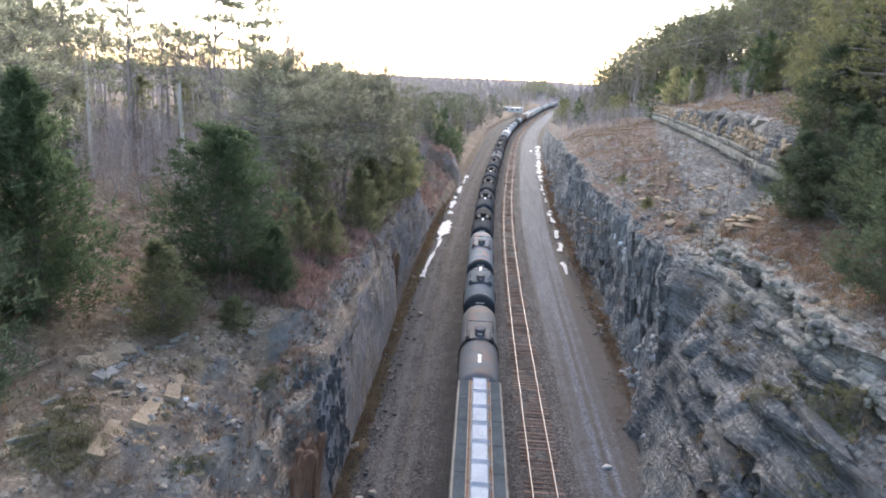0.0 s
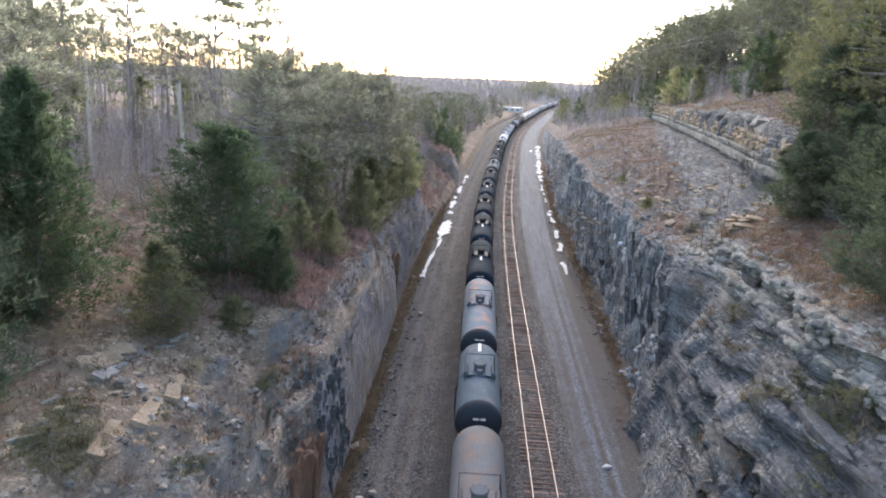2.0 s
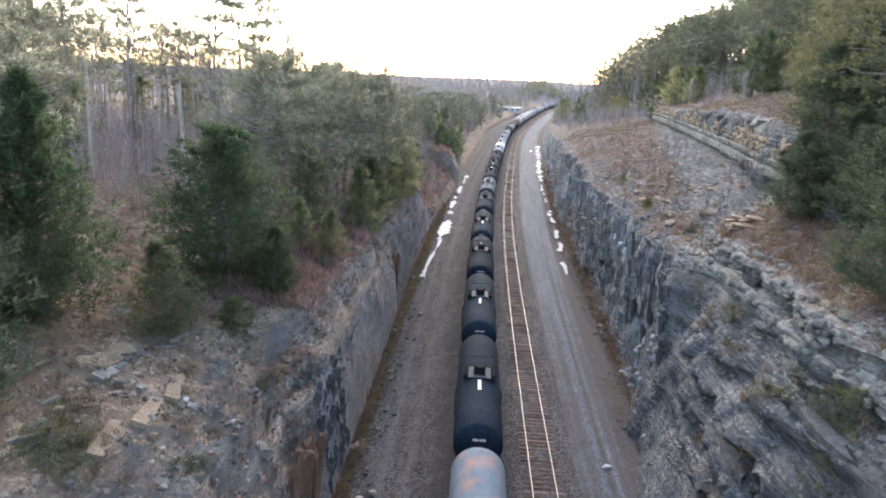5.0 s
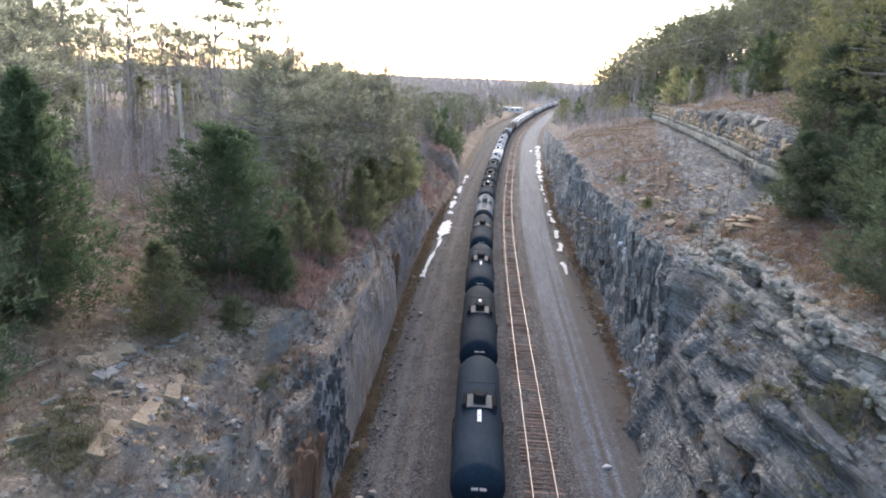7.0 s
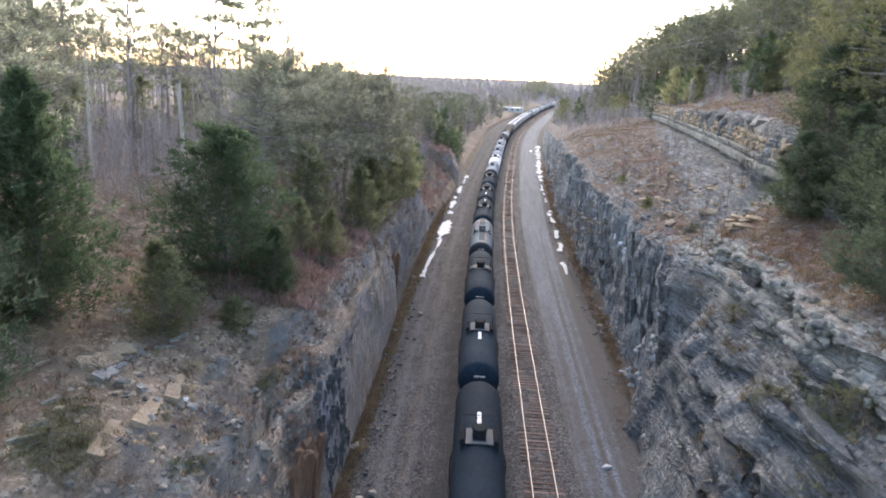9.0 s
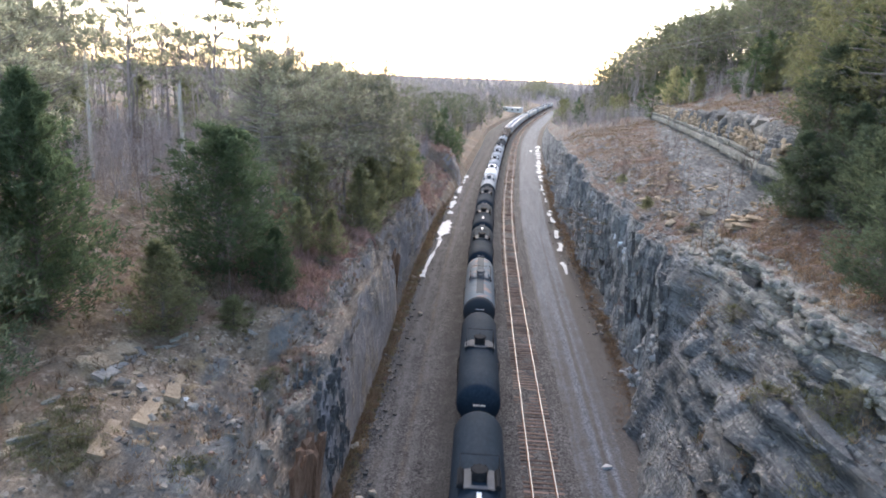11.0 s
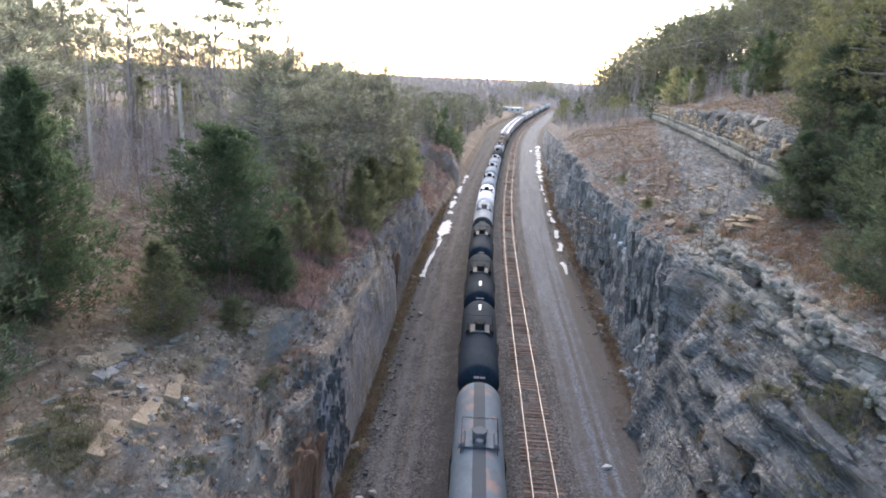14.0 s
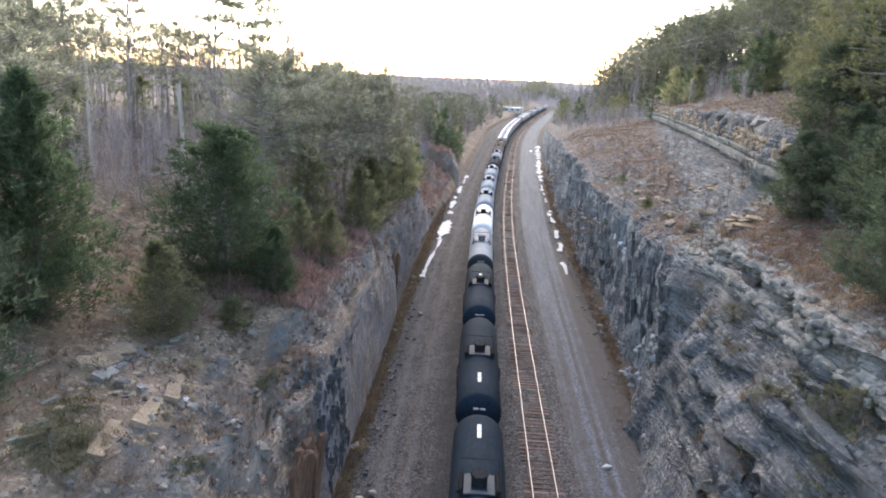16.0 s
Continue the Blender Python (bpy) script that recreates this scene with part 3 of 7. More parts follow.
LEFT = [
    ([(-320, -8.4), (36, -8.5), (63, -8.6), (68.5, -8.7), (69.5, -9.7), (83, -9.7), (98, -9.6), (116, -8.9), (143, -7.3), (200, -7.1), (260, -7.8), (330, -11), (1000, -12)], -0.75),
    ([(-320, -9.4), (33, -9.4), (37, -8.9), (63, -9.0), (68.5, -9.1), (69.5, -10.1), (98, -10.0), (112, -9.7), (122, -9.6), (143, -8.6), (159, -8.6), (161, -8.2), (167, -8.2), (170, -8.6), (180, -8.6), (260, -9.2), (330, -12), (1000, -14)],
     [(-320, 3), (33, 3), (38, 4), (62, 4), (108, 3.6), (122, 1.4), (158, 1.2), (161, 3.0), (167, 3.0), (171, 1.3), (260, 1.2), (330, 1), (1000, 0.5)]),
    ([(-320, -10.6), (33, -10.6), (38, -9.5), (62, -9.7), (68.5, -9.8), (69.5, -10.9), (98, -10.5), (110, -10.6), (122, -12.0), (158, -11.8), (161, -9.8), (167, -9.8), (171, -12), (260, -13), (330, -14), (1000, -16)],
     [(-320, 5.6), (33, 5.6), (38, 7.4), (50, 7.5), (62, 7.5), (66, 6.4), (80, 6.9), (104, 7.0), (112, 5.2), (122, 3.4), (158, 3.4), (161, 6.4), (167, 6.4), (171, 3.3), (260, 2.4), (330, 1.8), (1000, 0.9)]),
    ([(-320, -12.4), (33, -12.4), (40, -11.6), (68.5, -11.9), (69.5, -12.6), (110, -12.4), (122, -14.5), (158, -14.3), (161, -11.2), (167, -11.2), (171, -14.5), (260, -15.5), (330, -17), (1000, -19)],
     [(-320, 7.9), (36, 8.0), (40, 9.2), (50, 9.4), (62, 9.1), (68, 7.6), (80, 7.8), (104, 7.9), (112, 6.8), (122, 5.6), (158, 5.8), (161, 7.6), (167, 7.6), (171, 5.6), (260, 3.6), (330, 2.2), (1000, 1.2)]),
    ([(-320, -15.5), (36, -15.5), (60, -15.2), (110, -15.5), (122, -18), (180, -18), (260, -19), (330, -22), (1000, -26)],
     [(-320, 9), (36, 9), (44, 10.5), (60, 10.5), (70, 9.2), (104, 9), (122, 7.8), (150, 8.4), (170, 9.4), (180, 7.6), (260, 5), (330, 3), (1000, 2)]),
    ([(-320, -23), (200, -24), (330, -30), (1000, -36)], [(-320, 11), (65, 10.8), (150, 11), (170, 11), (200, 9.5), (260, 6.5), (330, 4), (1000, 3)]),
    ([(-320, -36), (200, -36), (1000, -50)], [(-320, 13.2), (100, 13), (200, 11.5), (330, 5), (1000, 4)]),
    (-90.0, [(-320, 15), (150, 13.5), (260, 8), (1000, 6)]),
    (-220.0, [(-320, 17), (150, 14), (300, 9), (1000, 9)]),
    (-560.0, [(-320, 20), (300, 14), (1000, 16)]),
]
RIGHT = [
    ([(-320, 9.8), (15, 9.8), (30, 10.1), (38, 10.7), (45, 11.5), (53, 12.7), (63, 13.5), (90, 14.3), (135, 14.2), (244, 14.8), (450, 16), (1000, 16)], -0.75),
    ([(-320, 11.4), (30, 11.6), (45, 13.2), (53, 14.2), (58, 14.2), (90, 14.8), (135, 14.7), (244, 15.4), (1000, 18)], [(-320, 4), (45, 3.4), (56, 5.5), (185, 5), (244, 3), (330, 1.5), (1000, 0.6)]),
    ([(-320, 13.4), (30, 13.6), (45, 14.6), (55, 14.8), (90, 15.3), (135, 15.2), (244, 16.5), (1000, 21)], [(-320, 9), (45, 9.3), (53, 11.4), (66, 11.2), (94, 10.8), (140, 11.8), (185, 10), (244, 7), (330, 4), (1000, 2)]),
    ([(-320, 15.8), (46, 16.2), (60, 18.5), (90, 18.8), (1000, 26)], [(-320, 12.1), (46, 12.3), (60, 12.9), (140, 13.5), (185, 12), (244, 9), (330, 6), (1000, 4)]),
    ([(-320, 16.2), (46, 16.6), (60, 19.2), (90, 19.6), (1000, 28)], [(-320, 14), (46, 14), (60, 13.4), (140, 14), (185, 12.5), (244, 9.6), (330, 7), (1000, 4.5)]),
    ([(-320, 22.4), (46, 22.4), (58, 23.6), (84, 28.2), (116, 32.3), (165, 37), (230, 39), (1000, 44)], [(-320, 15.9), (58, 16.4), (140, 17), (200, 16), (260, 12), (1000, 7)]),
    ([(-320, 23.2), (46, 23.2), (58, 24.4), (84, 29), (116, 33.1), (165, 37.8), (230, 40), (1000, 48)], [(-320, 19), (46, 20), (58, 21.9), (84, 21.7), (116, 20.9), (150, 20.2), (200, 18.6), (300, 15), (1000, 8)]),
    ([(-320, 33), (58, 34.5), (116, 43), (200, 48), (1000, 62)], [(-320, 22), (46, 22.6), (58, 23.8), (84, 24.2), (116, 24), (200, 23), (300, 21), (420, 18), (1000, 12)]),
    (75.0, [(-320, 33), (200, 34), (330, 32), (500, 26), (1000, 18)]),
    (160.0, [(-320, 42), (330, 40), (500, 30), (1000, 20)]),
    (560.0, [(-320, 46), (400, 40), (1000, 26)]),
]
LO, LZ, LS = side(LEFT, [12, 10, 9, 14, 18, 16, 12, 8, 6], -1, 11, lambda o, s: 0.4 + 0.6 * np.clip((14.5 - o) / 2, 0, 1) + 0.55 * np.clip(1 - np.hypot((s - 29) / 5, (o - 18) / 2.5), 0, 1))
RO, RZ, RS = side(RIGHT, [16, 22, 22, 10, 16, 10, 14, 14, 8, 8], 1, 37, lambda o, s: 0.22 + 0.78 * np.clip((17.2 + np.clip((s - 52) * 0.3, -0.3, 0) - np.clip((s - 52) / 6, 0, 1) * 2.2 - o) / 0.8, 0, 1))


def ground_z(s, o):
    """Height of the finished ground at s, o."""
    if -8.6 < o < 10:
        return -0.1
    A, B = (LO, LZ) if o < 0 else (RO, RZ)
    i = int(np.argmin(np.abs(S_ROWS - s)))
    a = A[i] * (1 if o > 0 else -1)
    k = np.argsort(a)
    return float(np.interp(abs(o), a[k], B[i][k]))


def swept(name, O, Z, S, mat, flip, label, category):
    x, y, _ = line(S, O)
    return put(name, mesh_of(name, np.stack([x, y, Z], -1).reshape(-1, 3), grid_faces(*O.shape, flip), True), mat,
               label=label, category=category, kind="structure")


cut_l = swept("rock_wall_left", LO, LZ, LS, M_ROCK_L, False, "blasted grey rock cutting with leaf litter on its brow", "rock face")
cut_r = swept("rock_wall_right", RO, RZ, RS, M_ROCK_R, True, "layered grey rock cutting rising in ledges to a hill", "rock face")
# where the rock lies bare of soil: under the upper ledge, and at the foot of the near left slope
for wall, bare_of in ((cut_r, lambda: np.clip((RO - np.interp(RS, [58, 84, 116, 165], [23.6, 28.2, 32.3, 37]) + np.interp(RS, [55, 65, 90, 130, 170], [5, 6.5, 6, 4, 1])) / 2, 0, 1) * (RO < np.interp(RS, [58, 84, 116, 165], [24.4, 29, 33.1, 37.8]) + 0.3) * np.clip((RS - 52) / 5, 0, 1) * np.clip((175 - RS) / 20, 0, 1) + 0.85 * np.clip((54 - RS) / 3, 0, 1) * np.clip((16.0 - RO) / 0.5, 0, 1)),
                      (cut_l, lambda: np.clip((35 - LS) / 3, 0, 1) * np.clip((LO + 14.8) / 1.2, 0, 1) * 1.5 + 0.8 * np.clip((LS - 36) / 2, 0, 1) * np.clip((104 - LS) / 6, 0, 1) * np.clip((LO + 12.2) / 0.8, 0, 1) - 0.7 * np.clip((LS - 112) / 8, 0, 1) * (np.abs(LS - 164) > 4.5))):
    zone = wall.data.attributes.new("shale", "FLOAT", "POINT")
    zone.data.foreach_set("value", bare_of().ravel().astype(np.float32))
# blue-grey slate laid bare in places on the left slope
zone = cut_l.data.attributes.new("slate", "FLOAT", "POINT")
zone.data.foreach_set("value", sum(k * np.exp(-((LS - s) / a) ** 2 - ((LO - o) / b) ** 2) for s, o, a, b, k in ((27.3, -10.9, 2.6, 1.1, 1.2), (24.2, -12.4, 2.2, 1.0, 1.0), (38.2, -12.3, 1.6, 0.7, 1.1), (41.6, -11.8, 1.8, 0.6, 1.1), (33.6, -14.6, 2.2, 0.7, 0.9), (24.6, -14.4, 1.4, 0.6, 0.9))).ravel().astype(np.float32))
zone = cut_r.data.attributes.new("cream", "FLOAT", "POINT")
zone.data.foreach_set("value", (np.exp(-((RO - 16.35 - 0.013 * (RS - 30)) / 0.8) ** 2) * np.clip((57 - RS) / 3, 0, 1)).ravel().astype(np.float32))
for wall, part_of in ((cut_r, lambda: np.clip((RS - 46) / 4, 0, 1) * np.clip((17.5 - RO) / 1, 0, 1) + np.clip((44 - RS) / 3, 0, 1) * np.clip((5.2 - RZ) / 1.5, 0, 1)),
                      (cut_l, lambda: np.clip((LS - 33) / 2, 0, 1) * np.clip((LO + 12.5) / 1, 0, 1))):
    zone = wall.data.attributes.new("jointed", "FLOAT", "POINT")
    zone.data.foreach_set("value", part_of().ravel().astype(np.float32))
# corridor floor between the walls, with the trodden road on the right
oo = np.concatenate([np.arange(-14, 12, 0.4), np.arange(12, 20.1, 1.0)])
O = np.repeat(oo[None, :], len(S_ROWS), 0)
S = np.repeat(S_ROWS[:, None], len(oo), 1)
crown = 0.22 * np.clip((1.9 - np.abs(O)) / 0.8 + 1, 0, 1) + 0.22 * np.clip((1.9 - np.abs(O - 4.27)) / 0.8 + 1, 0, 1)
Z = -0.42 + np.minimum(crown, 0.22) * 1.0 + fbm(S * 0.6, O * 0.9, O * 0, 4, 5) * 0.10
Z -= 0.12 * np.exp(-((O + 6.4) / 0.7) ** 2) * np.clip((S - 66) / 12, 0, 1) + 0.12 * np.exp(-((O - 12.4) / 0.8) ** 2) * np.clip((S - 74) / 16, 0, 1)
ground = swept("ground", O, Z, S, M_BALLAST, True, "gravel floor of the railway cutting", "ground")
att = ground.data.attributes.new("track", "FLOAT", "POINT")
worn = 0.0 * S
for track_at, deep in ((-4.3, 0.5), (-6.0, 0.55)):
    worn = worn + deep * np.exp(-((O - track_at) / 0.4) ** 2)
att.data.foreach_set("value", worn.ravel().astype(np.float32))
# oil, brake dust and the train's shade painted dark beside the loaded track; clay shows in one wheel rut
att = ground.data.attributes.new("oil_shade", "FLOAT", "POINT")
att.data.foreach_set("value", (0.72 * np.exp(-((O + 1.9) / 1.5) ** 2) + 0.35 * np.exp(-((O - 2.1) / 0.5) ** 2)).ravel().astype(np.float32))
att = ground.data.attributes.new("clay", "FLOAT", "POINT")
clay = 0.5 * np.exp(-((O + 4.75) / 0.25) ** 2) + 0.35 * np.exp(-((O + 6.6) / 0.3) ** 2) + 0.45 * np.clip((O - 11.5) / 1.5, 0, 1) + 0.3 * np.clip((-7.8 - O) / 0.6, 0, 1)
att.data.foreach_set("value", clay.ravel().astype(np.float32))
# graded gravel road beside the free track, with two wheel tracks
oo = np.linspace(0, 1, 34)
lo = np.interp(S_ROWS, [-320, 37, 63, 110, 1000], [6.0, 6.0, 6.2, 6.2, 6.2])[:, None]
hi = np.interp(S_ROWS, [-320, 30, 38, 50, 63, 90, 120, 200, 1000], [10.6, 10.9, 11.5, 13.0, 13.2, 12.4, 11.8, 12.9, 13.6])[:, None]
O = lo + (hi - lo) * oo[None, :]
S = np.repeat(S_ROWS[:, None], 34, 1)
edge = np.minimum(oo, 1 - oo)[None, :]
Z = -0.30 + fbm(S * 0.3, O * 0.5, O * 0, 3, 15) * 0.06 - 0.22 * np.clip(1 - edge * 6, 0, 1) ** 1.5 \
    - 0.05 * np.exp(-((oo - 0.28) / 0.07) ** 2)[None, :] - 0.05 * np.exp(-((oo - 0.68) / 0.07) ** 2)[None, :]
road = swept("road", O, Z, S, M_ROAD, True, "pale graded gravel service road with wheel tracks", "road")
att = road.data.attributes.new("edge", "FLOAT", "POINT")
worn = np.clip(1 - edge * 3.2, 0, 1) * 0.9 + 0.62 - 0.85 * np.clip((S - 50) / 80, 0, 1)
worn = worn + 0.45 * np.clip((O - 8.9) / 1.6, 0, 1) * np.clip((130 - S) / 50, 0, 1)
for track_at, deep in ((6.7, 0.6), (7.2, 0.5), (8.3, 0.8), (8.75, -0.5), (9.1, 0.5), (9.9, 0.4), (10.4, -0.3)):
    worn = worn - deep * np.exp(-((O - track_at - 0.012 * (S - 40)) / 0.22) ** 2)
att.data.foreach_set("value", worn.ravel().astype(np.float32))
# far country: one sheet to the horizon
rr = np.concatenate([[300], np.geomspace(420, 4200, 46)])
aa = np.linspace(0, 2 * math.pi, 361)
R, A = np.meshgrid(rr, aa, indexing="ij")
X, Y = R * np.sin(A), 250 + R * np.cos(A)
Z = 2 + 9 * np.clip((R - 500) / 900, 0, 1) + fbm(X * 0.003, Y * 0.003, X * 0, 4, 77) * 14 * np.clip((R - 500) / 700, 0, 1) - 3 * (R < 450)
Z += 13 * np.exp(-(((X - 66) / 22) ** 2 + ((Y - 800) / 60) ** 2))
FAR_X, FAR_Y, FAR_Z = X, Y, Z
put("backdrop", mesh_of("backdrop", np.stack([X, Y, Z], -1).reshape(-1, 3), grid_faces(*R.shape, True), True), M_FARLAND,
    label="far rolling wooded country to the skyline", category="hills", kind="structure")


# ---- track ----
def rail_mesh(o0, s0, s1):
    """Flat-bottom rail section swept along the line."""
    sec = [(-0.07, 0.0), (-0.07, 0.02), (-0.012, 0.045), (-0.012, 0.13), (-0.037, 0.14), (-0.037, 0.172), (-0.03, 0.18),
           (0.03, 0.18), (0.037, 0.172), (0.037, 0.14), (0.012, 0.13), (0.012, 0.045), (0.07, 0.02), (0.07, 0.0)]
    ss = np.concatenate([np.arange(s0, 0, 20), np.arange(0, s1, 4.0)])
    V = []
    for dx, dz in sec:
        x, y, _ = line(ss, o0 + dx)
        V.append(np.stack([x, y, np.full(len(ss), dz - 0.18)], -1))
    V = np.stack(V, 1)
    me = mesh_of("rail", V.reshape(-1, 3), grid_faces(len(ss), len(sec), True))
    me.materials.append(M_RUST)
    me.materials.append(M_RAIL)
    idx = np.zeros((len(ss) - 1, len(sec) - 1), np.int32)
    idx[:, 5:8] = 1
    me.polygons.foreach_set("material_index", idx.ravel())
    return me


def railway(o0, label):
    tr = tagged(new("railway_track"), label, "railway track", "parallel tracks", "structure")
    for d in (-0.755, 0.755):
        me = rail_mesh(o0 + d, -320, 900)
        put("rail", me, None, tr, "steel rail with a bright worn head and rusty web")
    return tr


track_free = railway(4.27, "empty railway track on wooden sleepers in ballast")
track_train = railway(0.0, "railway track under the freight train")


def box_arrays(sx, sy, sz):
    v = np.array([(x, y, z) for x in (-sx / 2, sx / 2) for y in (-sy / 2, sy / 2) for z in (0, sz)])
    f = np.array([(0, 1, 3, 2), (4, 6, 7, 5), (0, 4, 5, 1), (2, 3, 7, 6), (0, 2, 6, 4), (1, 5, 7, 3)])
    return v, f


def moved(v, m):
    m = np.array(m)
    return v @ m[:3, :3].T + m[:3, 3]


def joined(name, items, smooth=False):
    """One mesh of many (verts, faces) pieces."""
    V, F, n = [], [], 0
    for v, f in items:
        V.append(v)
        F.append(f + n)
        n += len(v)
    return mesh_of(name, np.concatenate(V), np.concatenate(F), smooth)


# ---- the freight train ----
def tube(bm, a, b, r, n=6):
    a, b = Vector(a), Vector(b)
    m = Matrix.Translation((a + b) / 2) @ (b - a).to_track_quat("Z", "Y").to_matrix().to_4x4()
    bmesh.ops.create_cone(bm, cap_ends=True, segments=n, radius1=r, radius2=r, depth=(b - a).length, matrix=m)


def block(bm, x, y, z, sx, sy, sz, bevel=0.0, rx=0, ry=0, rz=0):
    r = bmesh.ops.create_cube(bm, size=1, matrix=pose(x, y, z, rx, ry, rz) @ Matrix.Diagonal((sx, sy, sz, 1)))
    if bevel:
        es = list({e for v in r["verts"] for e in v.link_edges})
        bmesh.ops.bevel(bm, geom=es, offset=bevel, segments=1, affect="EDGES")


def lathe(bm, rings, n=32, z0=2.62):
    """Rings of (y, radius) about the long axis."""
    rows = []
    for y, r in rings:
        rows.append([bm.verts.new((r * math.sin(2 * math.pi * k / n), y, z0 + r * math.cos(2 * math.pi * k / n))) for k in range(n)])
    for a, b in zip(rows, rows[1:]):
        for k in range(n):
            bm.faces.new((a[k], b[k], b[(k + 1) % n], a[(k + 1) % n]))
    bm.faces.new(rows[0])
    bm.faces.new(rows[-1][::-1])
    for f in bm.faces:
        f.smooth = True


def bogie(parent, y):
    bm = bmesh.new()
    for x in (-1.0, 1.0):
        block(bm, x, y, 0.55, 0.16, 2.3, 0.3, 0.04)
        block(bm, x, y, 0.8, 0.2, 0.7, 0.35, 0.04)
        for d in (-0.88, 0.88):
            block(bm, x, y + d, 0.48, 0.26, 0.32, 0.32, 0.05)
    block(bm, 0, y, 0.72, 2.0, 0.4, 0.3, 0.04)
    truck = part("bogie", bm, M_RUST, parent, "rusty cast steel bogie")
    for d in (-0.88, 0.88):
        bm = bmesh.new()
        tube(bm, (-0.9, y + d, 0.457), (0.9, y + d, 0.457), 0.08, 8)
        for x in (-0.755, 0.755):
            tube(bm, (x - 0.06, y + d, 0.457), (x + 0.06, y + d, 0.457), 0.455, 20)
        part("wheelset", bm, M_DARKSTEEL, truck)


def couplers(parent, half):
    for e in (-1, 1):
        bm = bmesh.new()
        block(bm, 0, e * (half - 0.35), 0.85, 0.22, 0.8, 0.2, 0.03)
        block(bm, 0, e * (half - 0.02), 0.86, 0.36, 0.22, 0.32, 0.05)
        part("coupler", bm, M_RUST, parent)


def tank_car(paint, label, style=0, mark=0, hatch_mat=None, half=8.2, wide=False, saddle=False):
    """style 0: bare safety platform in grey grating; 1: old platform with handrail loops and twin domes. mark: side of the dome with the white code panel."""
    car = tagged(new("tank_car"), label, "tank car", "freight train cars")
    car.empty_display_size = 0.1
    r = 1.55
    bm = bmesh.new()
    rings = [(-half, 0.25)]
    for k in range(1, 7):
        a = math.pi / 2 * k / 6
        rings.append((-half + 0.85 * (1 - math.cos(a)), r * math.sin(a)))
    rings += [(y * half, r) for y in (-0.6, -0.3, 0, 0.3, 0.6)]
    for k in range(6, 0, -1):
        a = math.pi / 2 * k / 6
        rings.append((half - 0.85 * (1 - math.cos(a)), r * math.sin(a)))
    rings.append((half, 0.25))
    lathe(bm, rings)
    shell = part("tank", bm, paint, car)
    top = 2.62 + r
    # manway and valve housing
    bm = bmesh.new()
    bmesh.ops.create_cone(bm, cap_ends=True, segments=20, radius1=0.42, radius2=0.40, depth=0.55, matrix=pose(0, 0, top + 0.22))
    bmesh.ops.create_cone(bm, cap_ends=True, segments=20, radius1=0.47, radius2=0.45, depth=0.09, matrix=pose(0, 0, top + 0.5))
    for k in range(8):
        a = k * math.pi / 4
        tube(bm, (0.44 * math.cos(a), 0.44 * math.sin(a), top + 0.4), (0.44 * math.cos(a), 0.44 * math.sin(a), top + 0.6), 0.035, 5)
    dome = part("manway", bm, hatch_mat or (M_LID if style else M_DARKSTEEL), car, "bolted round manway cover")
    if style:
        bm = bmesh.new()
        bmesh.ops.create_cone(bm, cap_ends=True, segments=14, radius1=0.26, radius2=0.22, depth=0.4, matrix=pose(0, -0.85, top + 0.15))
        part("valve_dome", bm, hatch_mat or M_LID, car)
    else:
        bm = bmesh.new()
        block(bm, 0, 0.62, top + 0.1, 0.55, 0.4, 0.3, 0.05)
        part("valve_housing", bm, M_DARKSTEEL, car)
    # platform: light plates either side of the manway, a cross plate before it, dark step boards outside
    plate = M_GRATE if not style else paint
    for x in (-0.62, 0.62):
        bm = bmesh.new()
        block(bm, x * 0.97, -0.2, top + 0.05, 0.4, 1.8 if not wide else 1.3, 0.04, 0.01, 0, 8 if x > 0 else -8)
        part("walkway_plate", bm, plate, car)
        bm = bmesh.new()
        if wide:
            block(bm, x * 1.6, -0.15, top - 0.08, 0.42, 1.1, 0.04, 0.01, 0, 24 if x > 0 else -24)
            part("side_plate", bm, plate, car)
        else:
            block(bm, x * 1.6, -0.05, top - 0.02, 0.3, 1.6, 0.28, 0.03, 0, 26 if x > 0 else -26)
            part("step_board", bm, paint if style else M_DARKSTEEL, car)
    bm = bmesh.new()
    block(bm, 0, -0.95, top + 0.06, 0.9, 0.3, 0.04, 0.01)
    part("cross_walk", bm, plate, car)
    if saddle:
        for x in (-1, 1):
            bm = bmesh.new()
            for k, a in enumerate((35, 50, 65, 80)):
                ra = radians(a)
                block(bm, x * (r + 0.07) * math.sin(ra), -0.7, 2.62 + (r + 0.07) * math.cos(ra), 0.46, 0.75, 0.04, 0, 0, x * a)
            part("saddle_walkway", bm, M_DARKSTEEL, car, "dark curved side walkway")
    for x in (-1.05, 1.05):
        bm = bmesh.new()
        z0, z1 = top - 0.42, top + 0.75
        for y in (-1.05, 0, 1.05):
            tube(bm, (x, y, z0), (x, y, z1), 0.022)
        for z in (z1, z1 - 0.45):
            tube(bm, (x, -1.05, z), (x, 1.05, z), 0.022)
        part("handrail", bm, M_DARKSTEEL, car)
    bm = bmesh.new()
    for z in (top + 0.75,):
        tube(bm, (-1.05, 1.05, z), (1.05, 1.05, z), 0.022)
    part("handrail", bm, M_DARKSTEEL, car)
